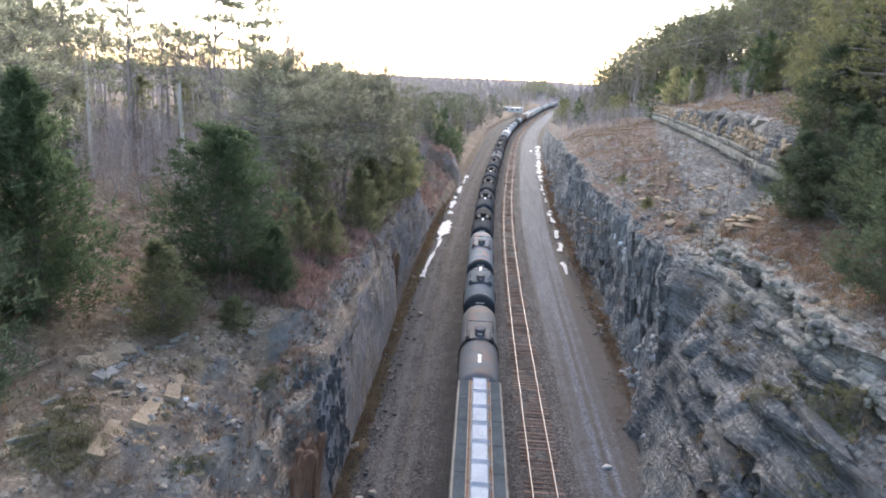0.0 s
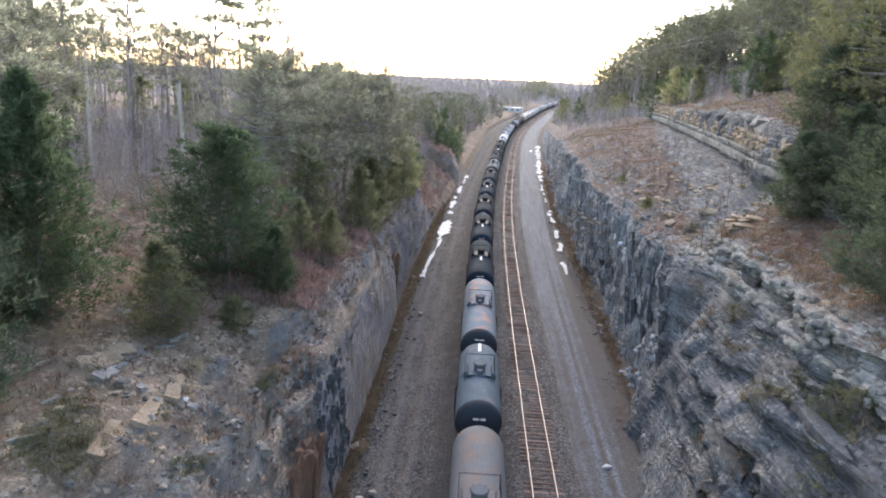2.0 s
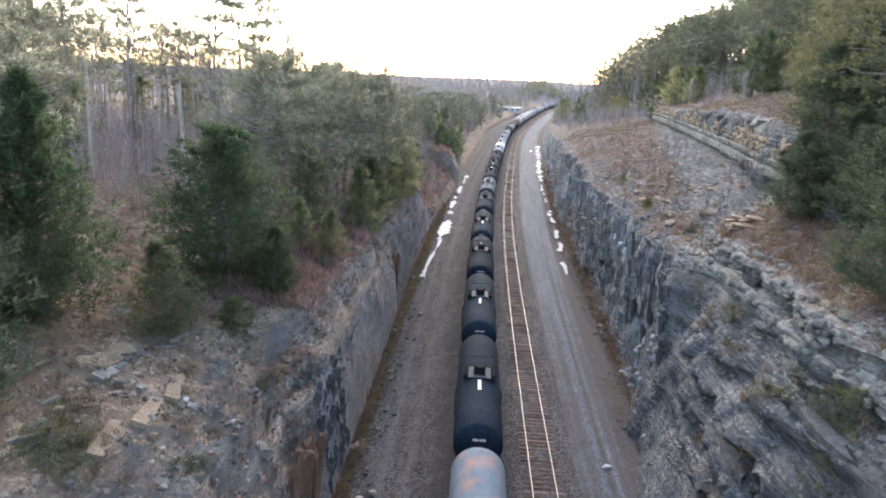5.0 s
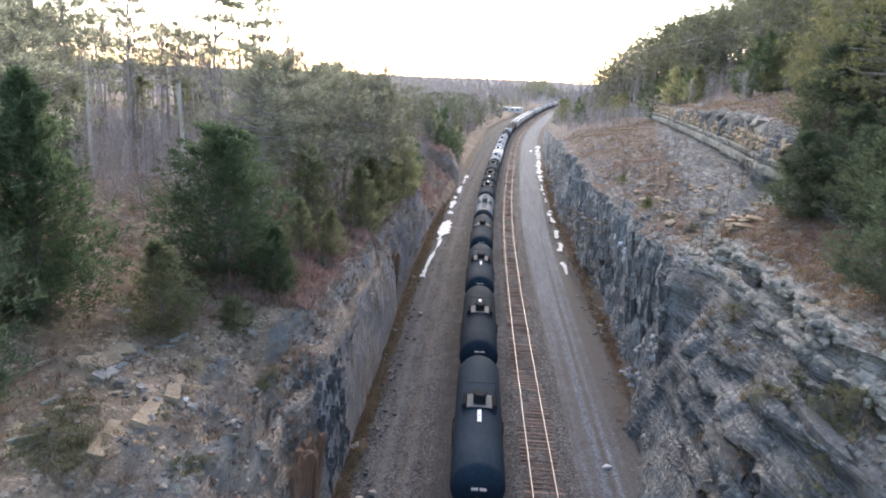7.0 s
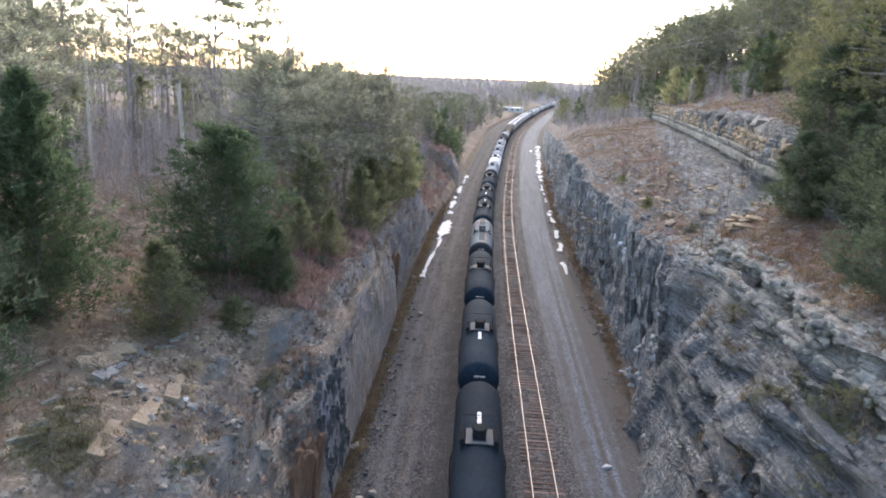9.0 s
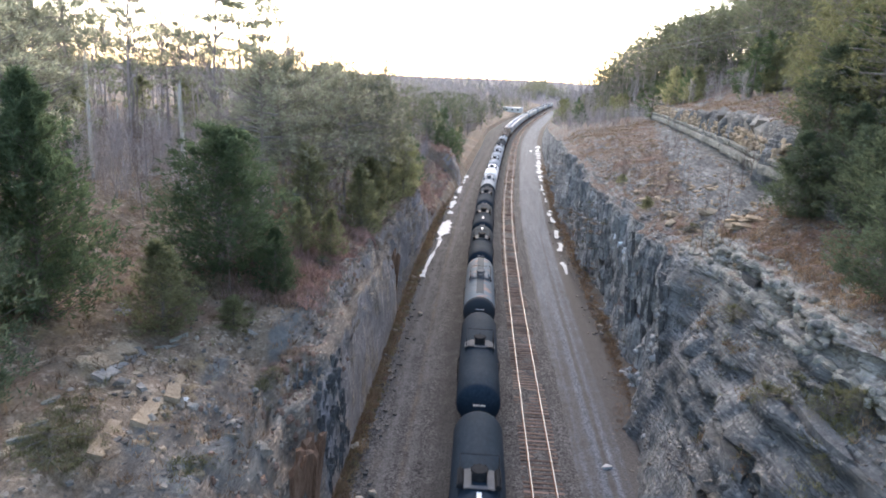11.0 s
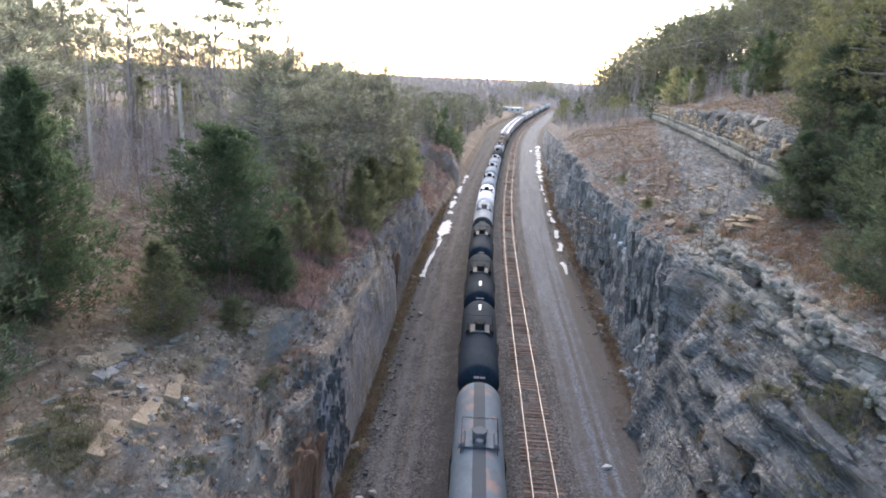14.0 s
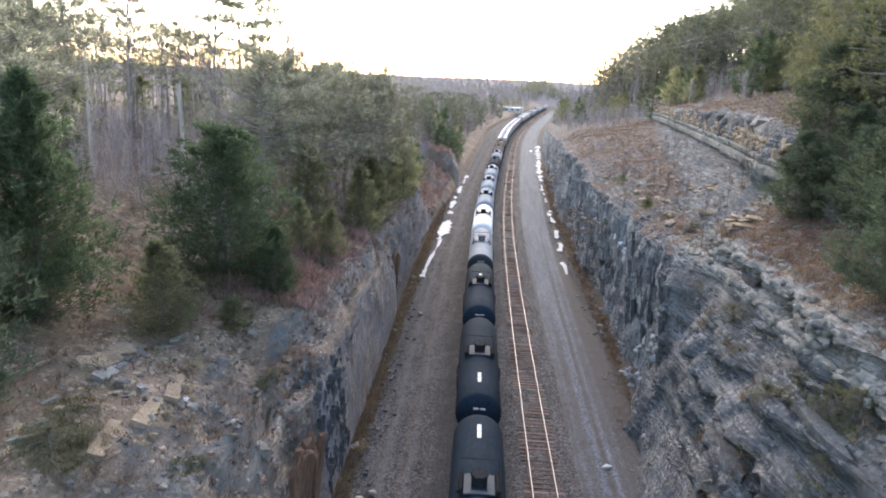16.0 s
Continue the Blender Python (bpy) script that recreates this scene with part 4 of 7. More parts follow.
    for x in (-1.66, 1.66):
        bm = bmesh.new()
        for y in (-0.24, 0.24):
            tube(bm, (x * 0.98, y, 0.8), (x, y, 2.5), 0.025)
            tube(bm, (x, y, 2.5), (x * 0.66, y, top - 0.35), 0.025)
        for k in range(10):
            z = 0.95 + k * 0.28
            xx = x if z < 2.5 else x * (1 - 0.34 * (z - 2.5) / (top - 2.85))
            tube(bm, (xx, -0.24, z), (xx, 0.24, z), 0.016, 5)
        part("ladder", bm, M_DARKSTEEL, car)
    # end platforms with light painted code bars, cradles, sill
    for e in (-1, 1):
        bm = bmesh.new()
        block(bm, 0, e * (half + 0.25), 1.22, 2.9, 0.7, 0.08, 0.02)
        tube(bm, (-1.2, e * (half + 0.5), 1.25), (-1.2, e * (half + 0.5), 2.3), 0.025)
        tube(bm, (1.2, e * (half + 0.5), 1.25), (1.2, e * (half + 0.5), 2.3), 0.025)
        tube(bm, (-1.2, e * (half + 0.5), 2.3), (1.2, e * (half + 0.5), 2.3), 0.025)
        part("end_platform", bm, M_DARKSTEEL, car)
        bm = bmesh.new()
        block(bm, 0, e * (half - 1.95), 1.45, 2.3, 1.3, 1.0, 0.1)
        part("cradle", bm, paint, car)
        for x in (-0.21, 0.21) if e > 0 else ():
            bm = bmesh.new()
            block(bm, x, half + 0.3, 2.62 + r * 0.9, 0.37, 0.24, 0.05, 0.01)
            part("crossover_step", bm, M_STEP, car, "light grey grated step")
            bm = bmesh.new()
            for dx in (-0.16, 0.16):
                tube(bm, (x + dx, half + 0.3, 1.25), (x + dx, half + 0.3, 2.62 + r * 0.9), 0.02)
            part("step_post", bm, M_DARKSTEEL, car)
        bogie(car, e * (half - 1.75))
    bm = bmesh.new()
    block(bm, 0, 0, 1.0, 0.6, 2 * half + 0.9, 0.36, 0.03)
    part("centre_sill", bm, M_DARKSTEEL, car)
    couplers(car, half + 0.8)
    if mark:
        bm = bmesh.new()
        for k in (0, 1):
            block(bm, 0, mark + (k - 0.5) * 0.8, top + 0.012, 0.25, 0.74, 0.012)
        part("code_panel", bm, M_WHITE, car, "small white code panel")
    return car


def hopper_car(paint, roof, hatch, label):
    car = tagged(new("covered_hopper"), label, "hopper car", "freight train cars")
    half = 8.6
    bm = bmesh.new()
    prof = [(-1.3, 1.3), (-1.5, 1.7), (-1.5, 4.1), (-1.42, 4.22), (1.42, 4.22), (1.5, 4.1), (1.5, 1.7), (1.3, 1.3)]
    a = [bm.verts.new((x, -half + (0.9 if z < 2 else 0.0), z)) for x, z in prof]
    b = [bm.verts.new((x, half - (0.9 if z < 2 else 0.0), z)) for x, z in prof]
    for k in range(len(prof)):
        j = (k + 1) % len(prof)
        bm.faces.new((a[k], a[j], b[j], b[k]))
    bm.faces.new(a[::-1])
    bm.faces.new(b)
    for k in range(13):
        for x in (-1.51, 1.51):
            block(bm, x, -half + 0.5 + k * (2 * half - 1) / 12, 2.9, 0.08, 0.12, 2.3)
    bmesh.ops.recalc_face_normals(bm, faces=bm.faces)
    part("body", bm, paint, car)
    for x in (-1.05, 1.05):
        for k in range(6):
            bm = bmesh.new()
            block(bm, x, -half + 1.43 + k * 2.868, 4.25, 0.62, 2.83, 0.05, 0.015)
            part("roof_panel", bm, roof, car)
    for k in range(8):
        bm = bmesh.new()
        block(bm, 0, -half + 1.08 + k * 2.15, 4.42, 0.92, 2.05, 0.2, 0.06)
        part("hatch_cover", bm, hatch, car, "white trough hatch cover")
        for d in (-0.5, 0.5):
            bm = bmesh.new()
            block(bm, 0, -half + 1.08 + k * 2.15 + d * 1.75, 4.53, 1.02, 0.07, 0.05)
            tube(bm, (0.5, -half + 1.08 + k * 2.15 + d * 1.75, 4.3), (0.62, -half + 1.08 + k * 2.15 + d * 1.75, 4.56), 0.03, 5)
            part("hatch_strap", bm, hatch, car)
    for x in (-0.62, 0.62):
        bm = bmesh.new()
        block(bm, x, 0, 4.36, 0.06, 2 * half, 0.04)
        for k in range(16):
            block(bm, x, -half + 0.5 + k * 1.08, 4.3, 0.08, 0.06, 0.12)
        part("roof_walk", bm, M_RUST, car, "rusty running board")
    for e in (-1, 1):
        for x in (-1.2, 1.2):
            bm = bmesh.new()
            for d in (-0.2, 0.2):
                tube(bm, (x + d, e * (half + 0.1), 1.0), (x + d, e * (half + 0.1), 4.3), 0.02, 5)
            for k in range(9):
                tube(bm, (x - 0.2, e * (half + 0.1), 1.2 + k * 0.36), (x + 0.2, e * (half + 0.1), 1.2 + k * 0.36), 0.015, 5)
            part("ladder", bm, M_DARKSTEEL, car)
        bogie(car, e * 6.4)
    bm = bmesh.new()
    block(bm, 0, 0, 1.0, 0.6, 17.4, 0.36, 0.03)
    for y in (-3.6, 0, 3.6):
        block(bm, 0, y, 0.95, 1.6, 1.2, 0.7, 0.15)
    part("centre_sill", bm, M_DARKSTEEL, car)
    couplers(car, 9.07)
    return car


SPEED = 11.37
TRAIN = []


def add_car(ob, middle):
    """middle: the car's middle along the line at the start."""
    TRAIN.append((ob, middle))


def build_train():
    here = pose(0, 0, 0)
    black = "dull black tank car, grey grated hatch platform"
    add_car(hopper_car(M_TAN, M_HOPGREY, M_HATCH, "tan covered hopper with grey roof and white hatches"), 34.9)
    add_car(tank_car(M_BROWN, "grimy brown-grey tank car with a railed hatch", 1, -5.0, saddle=True), 52.6)
    add_car(tank_car(M_SLATE, "short slate blue tank car with a railed hatch", 1, 4.2, half=5.8), 68.3)
    add_car(tank_car(M_PEACH, "blue-grey tank car blotched with orange rust", 1, 0, half=8.4), 84.0)
    near_mark = tank_car(M_BLACK, black + ", white code panel", 0, -2.1)
    add_car(near_mark, 102.0)
    add_car(copy_thing(near_mark, here), 120.3)
    far_mark = tank_car(M_BLACK, black + ", white code panel", 0, 2.1)
    add_car(far_mark, 138.5)
    add_car(copy_thing(near_mark, here), 156.8)
    plain = tank_car(M_BLACK, "dull black tank car, wide pale hatch plates", 0, 0, wide=True)
    add_car(plain, 175.8)
    add_car(tank_car(M_STRIPED, "light grey tank car with dark roof stripe", 1, 0, half=8.4), 195.0)
    add_car(tank_car(M_BLACK, black + ", white end panel", 0, 5.4), 213.2)
    add_car(tank_car(M_BLACK, black + ", white end panel", 0, -5.0), 231.2)
    add_car(copy_thing(far_mark, here), 249.6)
    add_car(tank_car(M_PALE, "pale grey tank car with railed hatch", 1, 0, half=8.4), 268.4)
    add_car(tank_car(M_SILVER, "clean bright white tank car", 0, 0), 287.0)
    blue = tank_car(M_BLUEGREY, "blue-grey painted tank car", 0, 0)
    add_car(blue, 305.5)
    for k in (324.0, 342.5, 379.5):
        add_car(copy_thing(blue, here), k)
    add_car(copy_thing(plain, here), 361.0)
    umber = tank_car(M_UMBER, "rusty dark brown tank car", 1, 0)
    add_car(umber, 398.0)
    add_car(copy_thing(umber, here), 416.5)
    cream = hopper_car(M_CREAM, M_CREAM, M_HATCH, "cream covered hopper with pale hatches")
    add_car(cream, 435.0)
    for k in range(19):
        at = 453.5 + 18.5 * k
        add_car(copy_thing(blue if k in (6, 10, 13, 16) else cream, here), at)


build_train()


# ---- vegetation ----


def tube_arrays(pts, radii, n=5):
    """A tapered limb through points."""
    pts = np.asarray(pts, float)
    d = np.gradient(pts, axis=0)
    d /= np.linalg.norm(d, axis=1)[:, None] + 1e-9
    ref = np.where(np.abs(d[:, 2:3]) > 0.9, np.array([[1.0, 0, 0]]), np.array([[0, 0, 1.0]]))
    u = np.cross(d, ref)
    u /= np.linalg.norm(u, axis=1)[:, None] + 1e-9
    w = np.cross(d, u)
    a = np.arange(n) * 2 * math.pi / n
    V = pts[:, None, :] + np.asarray(radii)[:, None, None] * (u[:, None, :] * np.cos(a)[None, :, None] + w[:, None, :] * np.sin(a)[None, :, None])
    i = np.arange(len(pts) - 1)[:, None] * n
    k, j = np.arange(n)[None, :], (np.arange(n)[None, :] + 1) % n
    F = np.stack([i + k, i + j, i + n + j, i + n + k], -1).reshape(-1, 4)
    return V.reshape(-1, 3), F


def blades(base, way, length, width, rng, tri=False):
    """Leaf blades: a bent rhombus each, as quads, or one sliver each."""
    n = len(base)
    way = way / (np.linalg.norm(way, axis=1)[:, None] + 1e-9)
    side_ = np.cross(way, rng.normal(size=(n, 3)))
    side_ /= np.linalg.norm(side_, axis=1)[:, None] + 1e-9
    up = np.cross(side_, way)
    L, W = length[:, None], width[:, None]
    if tri:
        V = np.stack([base - side_ * W * 0.5, base + side_ * W * 0.5, base + way * L], 1).reshape(-1, 3)
        return V, np.arange(3 * n).reshape(-1, 3)
    mid = base + way * L * 0.5 + up * L * 0.08
    V = np.stack([base, mid + side_ * W * 0.5, base + way * L, mid - side_ * W * 0.5], 1).reshape(-1, 3)
    F = np.arange(4 * n).reshape(-1, 4)
    return V, F


def tri_of(item):
    """Quads split into triangles."""
    v, f = item
    return (v, f) if f.shape[1] == 3 else (v, np.concatenate([f[:, [0, 1, 2]], f[:, [0, 2, 3]]]))


def merge(items):
    V, F, n = [], [], 0
    for v, f in items:
        V.append(v)
        F.append(f + n)
        n += len(v)
    return np.concatenate(V), np.concatenate(F)


def conifer_cone(h, w, seed, sprigs=1500, low=0.03, taper=0.85, lobes=70, big=1.0):
    """A red cedar: conical crown in ragged lobes of short sprigs."""
    rng = np.random.default_rng(seed)
    trunk = tube_arrays([(0, 0, -0.4), (0.05, 0, h * 0.4), (0, 0.05, h * 0.95)], [w * 0.035, w * 0.022, 0.01], 6)
    u = ((np.arange(lobes) + rng.random(lobes)) / lobes) ** 1.12
    u = low + (0.97 - low) * u
    az = rng.random(lobes) * 2 * math.pi
    prof = np.minimum(1, (1 - u) ** taper * 1.25) * (0.55 + 0.45 * np.minimum(1, u / 0.12))
    reach = w / 2 * prof * (0.6 + 0.65 * rng.random(lobes))
    tip = np.stack([reach * np.cos(az), reach * np.sin(az), u * h + reach * 0.25], 1)
    root = np.stack([0 * az, 0 * az, u * h - reach * 0.15], 1)
    limbs = [tube_arrays([root[i], (root[i] + tip[i]) / 2, tip[i]], [0.035, 0.02, 0.006], 3) for i in range(lobes)]
    pick = rng.integers(0, lobes, sprigs)
    f = 0.12 + 0.98 * rng.random(sprigs) ** 0.65
    c = root[pick] + (tip[pick] - root[pick]) * f[:, None]
    fat = (0.2 + 0.2 * reach[pick]) * (1.25 - f)
    c = c + rng.normal(size=(sprigs, 3)) * fat[:, None] * np.array([1, 1, 0.75])
    out = (tip[pick] - root[pick])
    out = out / (np.linalg.norm(out, axis=1)[:, None] + 1e-9)
    base, way = np.repeat(c, 5, 0), np.repeat(out, 5, 0) * 0.9 + np.array([0, 0, 0.12]) + rng.normal(size=(sprigs * 5, 3)) * np.array([0.6, 0.6, 0.4])
    base = base + rng.normal(size=base.shape) * 0.07 * big
    n = len(base)
    k = (h / 8) ** 0.35 * big
    leaf = blades(base, way, (0.16 + 0.22 * rng.random(n)) * k, (0.048 + 0.05 * rng.random(n)) * k, rng, True)
    topn = 50 if big < 2.5 else 6
    tb = np.stack([rng.normal(size=topn) * 0.06, rng.normal(size=topn) * 0.06, h * (0.86 + 0.13 * rng.random(topn))], 1)
    leaf2 = blades(tb, rng.normal(size=(topn, 3)) * 0.4 + np.array([0, 0, 1]), np.full(topn, 0.35), np.full(topn, 0.06), rng, True)
    return merge([trunk] + limbs), merge([leaf, leaf2])


def pine(h, w, seed, bare=0.35, limbs=46, tufts=9, lean=0.3, needles=11, big=1.0):
    """A scrub pine: crooked trunk, level limbs, needles in tufts at the twig ends."""
    rng = np.random.default_rng(seed)
    zz = np.linspace(-0.4, h, 9)
    bend = np.cumsum(rng.normal(size=(9, 2)) * lean * h / 40, axis=0)
    tp = np.column_stack([bend, zz])
    wood = [tube_arrays(tp, np.linspace(h * 0.0125, 0.025, 9), 6)]
    B, D, LN = [], [], []
    for i in range(limbs):
        u = bare + (1 - bare) * (i + rng.random()) / limbs
        c = np.array([np.interp(u * h, zz, tp[:, k]) for k in range(3)])
        a = i * 2.4 + rng.random() * 0.9
        f = (u - bare) / (1 - bare)
        ln = w / 2 * (0.45 + 0.75 * min(1, (1 - f) * 1.8) * (0.35 + 0.65 * min(1, f * 3.5))) * (0.55 + 0.7 * rng.random())
        rise = -0.05 + 0.45 * f + rng.normal() * 0.12
        out = np.array([math.cos(a), math.sin(a), rise])
        p1, p2 = c + out * ln * 0.5 + (0, 0, 0.05), c + out * ln + np.array([0, 0, 0.18 * ln])
        wood.append(tube_arrays([c, p1, p2], [0.02 + ln * 0.013, 0.012 + ln * 0.006, 0.006], 4))
        for t in range(tufts):
            g = 0.35 + 0.65 * rng.random() ** 0.7
            q = c + out * ln * g + rng.normal(size=3) * np.array([0.24, 0.24, 0.1]) * ln * 0.55
            at = c + out * ln * max(0.2, g - 0.18)
            if needles > 8:
                wood.append(tube_arrays([at, q], [0.011, 0.004], 3))
            for r_ in range(2):
                m = needles
                qq = q + rng.normal(size=3) * 0.14
                B.append(np.repeat(qq[None], m, 0) + rng.normal(size=(m, 3)) * 0.06)
                D.append(rng.normal(size=(m, 3)) * 0.8 + out * 0.55 + np.array([0, 0, 0.35]))
    B, D = np.concatenate(B), np.concatenate(D)
    n = len(B)
    return merge(wood), blades(B, D, (0.2 + 0.2 * rng.random(n)) * big, (0.035 + 0.035 * rng.random(n)) * big**1.1, rng, True)


def bare_tree(h, w, seed, limbs=15, twigs=5, spread=0.75):
    """A leafless tree: trunk, limbs, twigs, twiglets."""
    rng = np.random.default_rng(seed)
    zz = np.linspace(-0.4, h, 8)
    bend = np.cumsum(rng.normal(size=(8, 2)) * h / 110, axis=0)
    tp = np.column_stack([bend, zz])
    wood = [tube_arrays(tp, np.linspace(h * 0.0085, 0.02, 8), 5)]
    thin = []
    for i in range(limbs):
        u = 0.32 + 0.66 * (i + rng.random()) / limbs
        c = np.array([np.interp(u * h, zz, tp[:, k]) for k in range(3)])
        a = i * 2.4 + rng.random()
        ln = w / 2 * (1.15 - u * 0.7) * (0.6 + 0.6 * rng.random())
        out = np.array([math.cos(a) * spread, math.sin(a) * spread, 0.75 + 0.5 * rng.random()])
        out /= np.linalg.norm(out)
        tip = c + out * ln + np.array([0, 0, ln * 0.2])
        mid = c + out * ln * 0.5 + rng.normal(size=3) * ln * 0.06
        wood.append(tube_arrays([c, mid, tip], [h * 0.0034, h * 0.0022, 0.006], 3))
        for t in range(twigs):
            g = 0.25 + 0.75 * rng.random()
            q = c + (tip - c) * g
            d = out * 0.6 + rng.normal(size=3) * 0.55 + np.array([0, 0, 0.3])
            d /= np.linalg.norm(d)
            e = q + d * ln * (0.25 + 0.3 * rng.random())
            wood.append(tube_arrays([q, e], [0.013, 0.005], 3))
            m = 5
            b = q + (e - q) * (0.2 + 0.8 * rng.random((m, 1)))
            dd = d + rng.normal(size=(m, 3)) * 0.6
            thin.append(blades(b, dd, ln * (0.14 + 0.16 * rng.random(m)), np.full(m, 0.03), rng, True))
    return merge([tri_of(i) for i in wood + thin]), None


def tree_thing(name, wood, leaf, m_wood, m_leaf, label, category="tree", group=""):
    ob = tagged(new(name), label, category, group)
    put("trunk", mesh_of("trunk", *wood), m_wood, ob)
    if leaf is not None:
        put("crown", mesh_of("crown", *leaf), m_leaf, ob)
    return ob


PLANTED = []


def plant(kind, s, o, scale=1.0, turn=None, tall=1.0, sink=0.15, tilt=0.0):
    """Stand a copy of a built tree on the ground at s, o."""
    z = ground_z(s, o) - sink
    x, y, _ = line(s, o)
    turn = (s * 37.7 + o * 91.3) % 360 if turn is None else turn
    m = pose(float(x), float(y), z, tilt, 0, turn) @ Matrix.Diagonal((scale, scale, scale * tall, 1))
    PLANTED.append((s, o))
    if not kind.get("used"):
        kind["used"] = True
        kind["ob"].matrix_basis = m
        return kind["ob"]
    c = copy_thing(kind["ob"], pose(0, 0, 0))
    c.matrix_basis = m
    return c


def kind_of(*a, **k):
    return {"ob": tree_thing(*a, **k)}


CEDARS = [kind_of("cedar_tree", *conifer_cone(9, 6.6 + 0.5 * i, 21 + i, 5000 + 150 * i, lobes=190, taper=0.85 - 0.16 * i), M_BARK, M_CEDAR, "dense dark green cedar on the rock slope", group="cedars") for i in range(3)]
OLIVES = [kind_of("cedar_tree", *conifer_cone(6, 4.2, 31 + i, 2100, lobes=80, taper=0.7), M_BARK, M_CEDAR_OLIVE, "olive green young cedar on the slope", group="cedars") for i in range(3)]
BLUES = [kind_of("cedar_tree", *conifer_cone(9, 6.4, 41, 4000, lobes=130, taper=0.7), M_BARK, M_CEDAR_BLUE, "blue-green cedar on the slope", group="cedars")]
PINES = [kind_of("pine_tree", *pine(13, 7.5, 51 + i, 0.24 + 0.05 * i, 46 + 3 * i, 9, needles=12, big=1.1), M_PINEBARK, M_PINE, "open-crowned scrub pine with level limbs", group="pines") for i in range(4)]
TALLPINES = [kind_of("pine_tree", *pine(20, 9.5 - i, 61 + i, 0.54, 15, 22, 0.3 + 0.2 * i, needles=14, big=1.2), M_PINEBARK, M_PINE, "tall thin pine with a sparse crown", group="pines") for i in range(2)]
LONEPINE = [kind_of("pine_tree", *pine(22.5, 9.5, 67, 0.6, 20, 26, 0.12, needles=15, big=1.5), M_PINEBARK, M_PINE, "tall lone pine with a flat open crown", group="pines")]
HILLPINES = [kind_of("pine_tree", *pine(12, 8.5, 55 + i, 0.16, 60, 10, needles=12, big=1.15), M_PINEBARK, M_HILLPINE, "spreading yellow-olive pine on the hillside", group="pines") for i in range(2)]
FARCEDARS = [kind_of("cedar_tree", *conifer_cone(9, 6.2, 121 + i, 280, lobes=32, big=2.2), M_BARK, M_CEDAR if i else M_CEDAR_OLIVE, "dark cedar in the mixed woods", group="cedars") for i in range(3)]
FARPINES = [kind_of("pine_tree", *pine(13, 7.5, 151 + i, 0.2 + 0.08 * i, 26, 5, needles=5, big=2.0), M_PINEBARK, M_FARPINE, "scrub pine among the hillside woods", group="pines") for i in range(4)]
BARES = [kind_of("bare_tree", *bare_tree(13 + i, 6 + 0.5 * i, 71 + i), M_GREYBARK, None, "leafless grey hardwood tree in the woods", group="bare trees") for i in range(5)]
FARBARES = [kind_of("bare_tree", *bare_tree(13 + i, 6 + 0.5 * i, 171 + i, 11, 3), M_GREYBARK, None, "leafless grey hardwood tree in the far woods", group="bare trees") for i in range(4)]
SAPLINGS = [kind_of("bare_sapling", *bare_tree(5, 2.6, 81 + i, 12, 5), M_TWIG, None, "thin leafless sapling on the slope", group="bare saplings") for i in range(3)]

# left brow, from the camera outwards
plant(BLUES[0], 23.8, -21.6, 0.92, 40, 1.4)
plant(CEDARS[0], 34.0, -24.2, 1.08, 10, 1.38)
plant(CEDARS[1], 30.0, -27.5, 1.15, 80, 1.25)
plant(CEDARS[2], 44.4, -18.2, 1.1, 130, 1.02)
plant(OLIVES[0], 35.8, -18.4, 0.88, 15, 1.05)
plant(CEDARS[1], 43.0, -14.0, 0.42, 200, 1.2)
plant(OLIVES[1], 38.2, -15.2, 0.52, 60, 0.65)
plant(OLIVES[2], 52.0, -14.6, 0.6, 100, 1.2)
plant(OLIVES[0], 53.0, -12.4, 0.55, 220, 1.3)
plant(OLIVES[2], 67.0, -12.4, 0.9, 20, 1.35)
plant(OLIVES[0], 95.5, -11.5, 1.1, 70, 1.4)
# low cedars in the right-hand rock
SHRUBS = [kind_of("low_shrub", *conifer_cone(1.5, 2.3, 131 + i, 420, taper=0.45, lobes=60, big=0.75), M_BARK, M_SHRUB, "low yellowish olive shrub rooted in the rock", "shrub", group="rock shrubs") for i in range(3)]
for s, o, k in ((40.2, 15.1, 0.75), (30.2, 13.2, 0.8), (27.2, 14.8, 0.9), (26.4, 15.4, 0.6), (24.3, 12.7, 0.5), (25.2, 13.6, 0.45), (58.0, 17.5, 0.6), (22.8, -17.0, 1.15), (23.6, -16.4, 0.8),
                (21.6, -16.2, 0.9), (34.0, -11.6, 0.5), (25.0, -11.9, 0.6), (47.5, -14.2, 0.9), (44.8, -16.0, 0.9), (41.0, -18.4, 0.8), (50.0, -12.4, 0.7)):
    plant(SHRUBS[int(s * 7) % 3], s, o, k, tall=0.32 if o < 0 and s < 26 else 1.0)
plant(OLIVES[1], 71.8, 17.0, 0.4, 190, 0.6)
plant(OLIVES[2], 87.8, 17.4, 0.35, 230, 0.6)


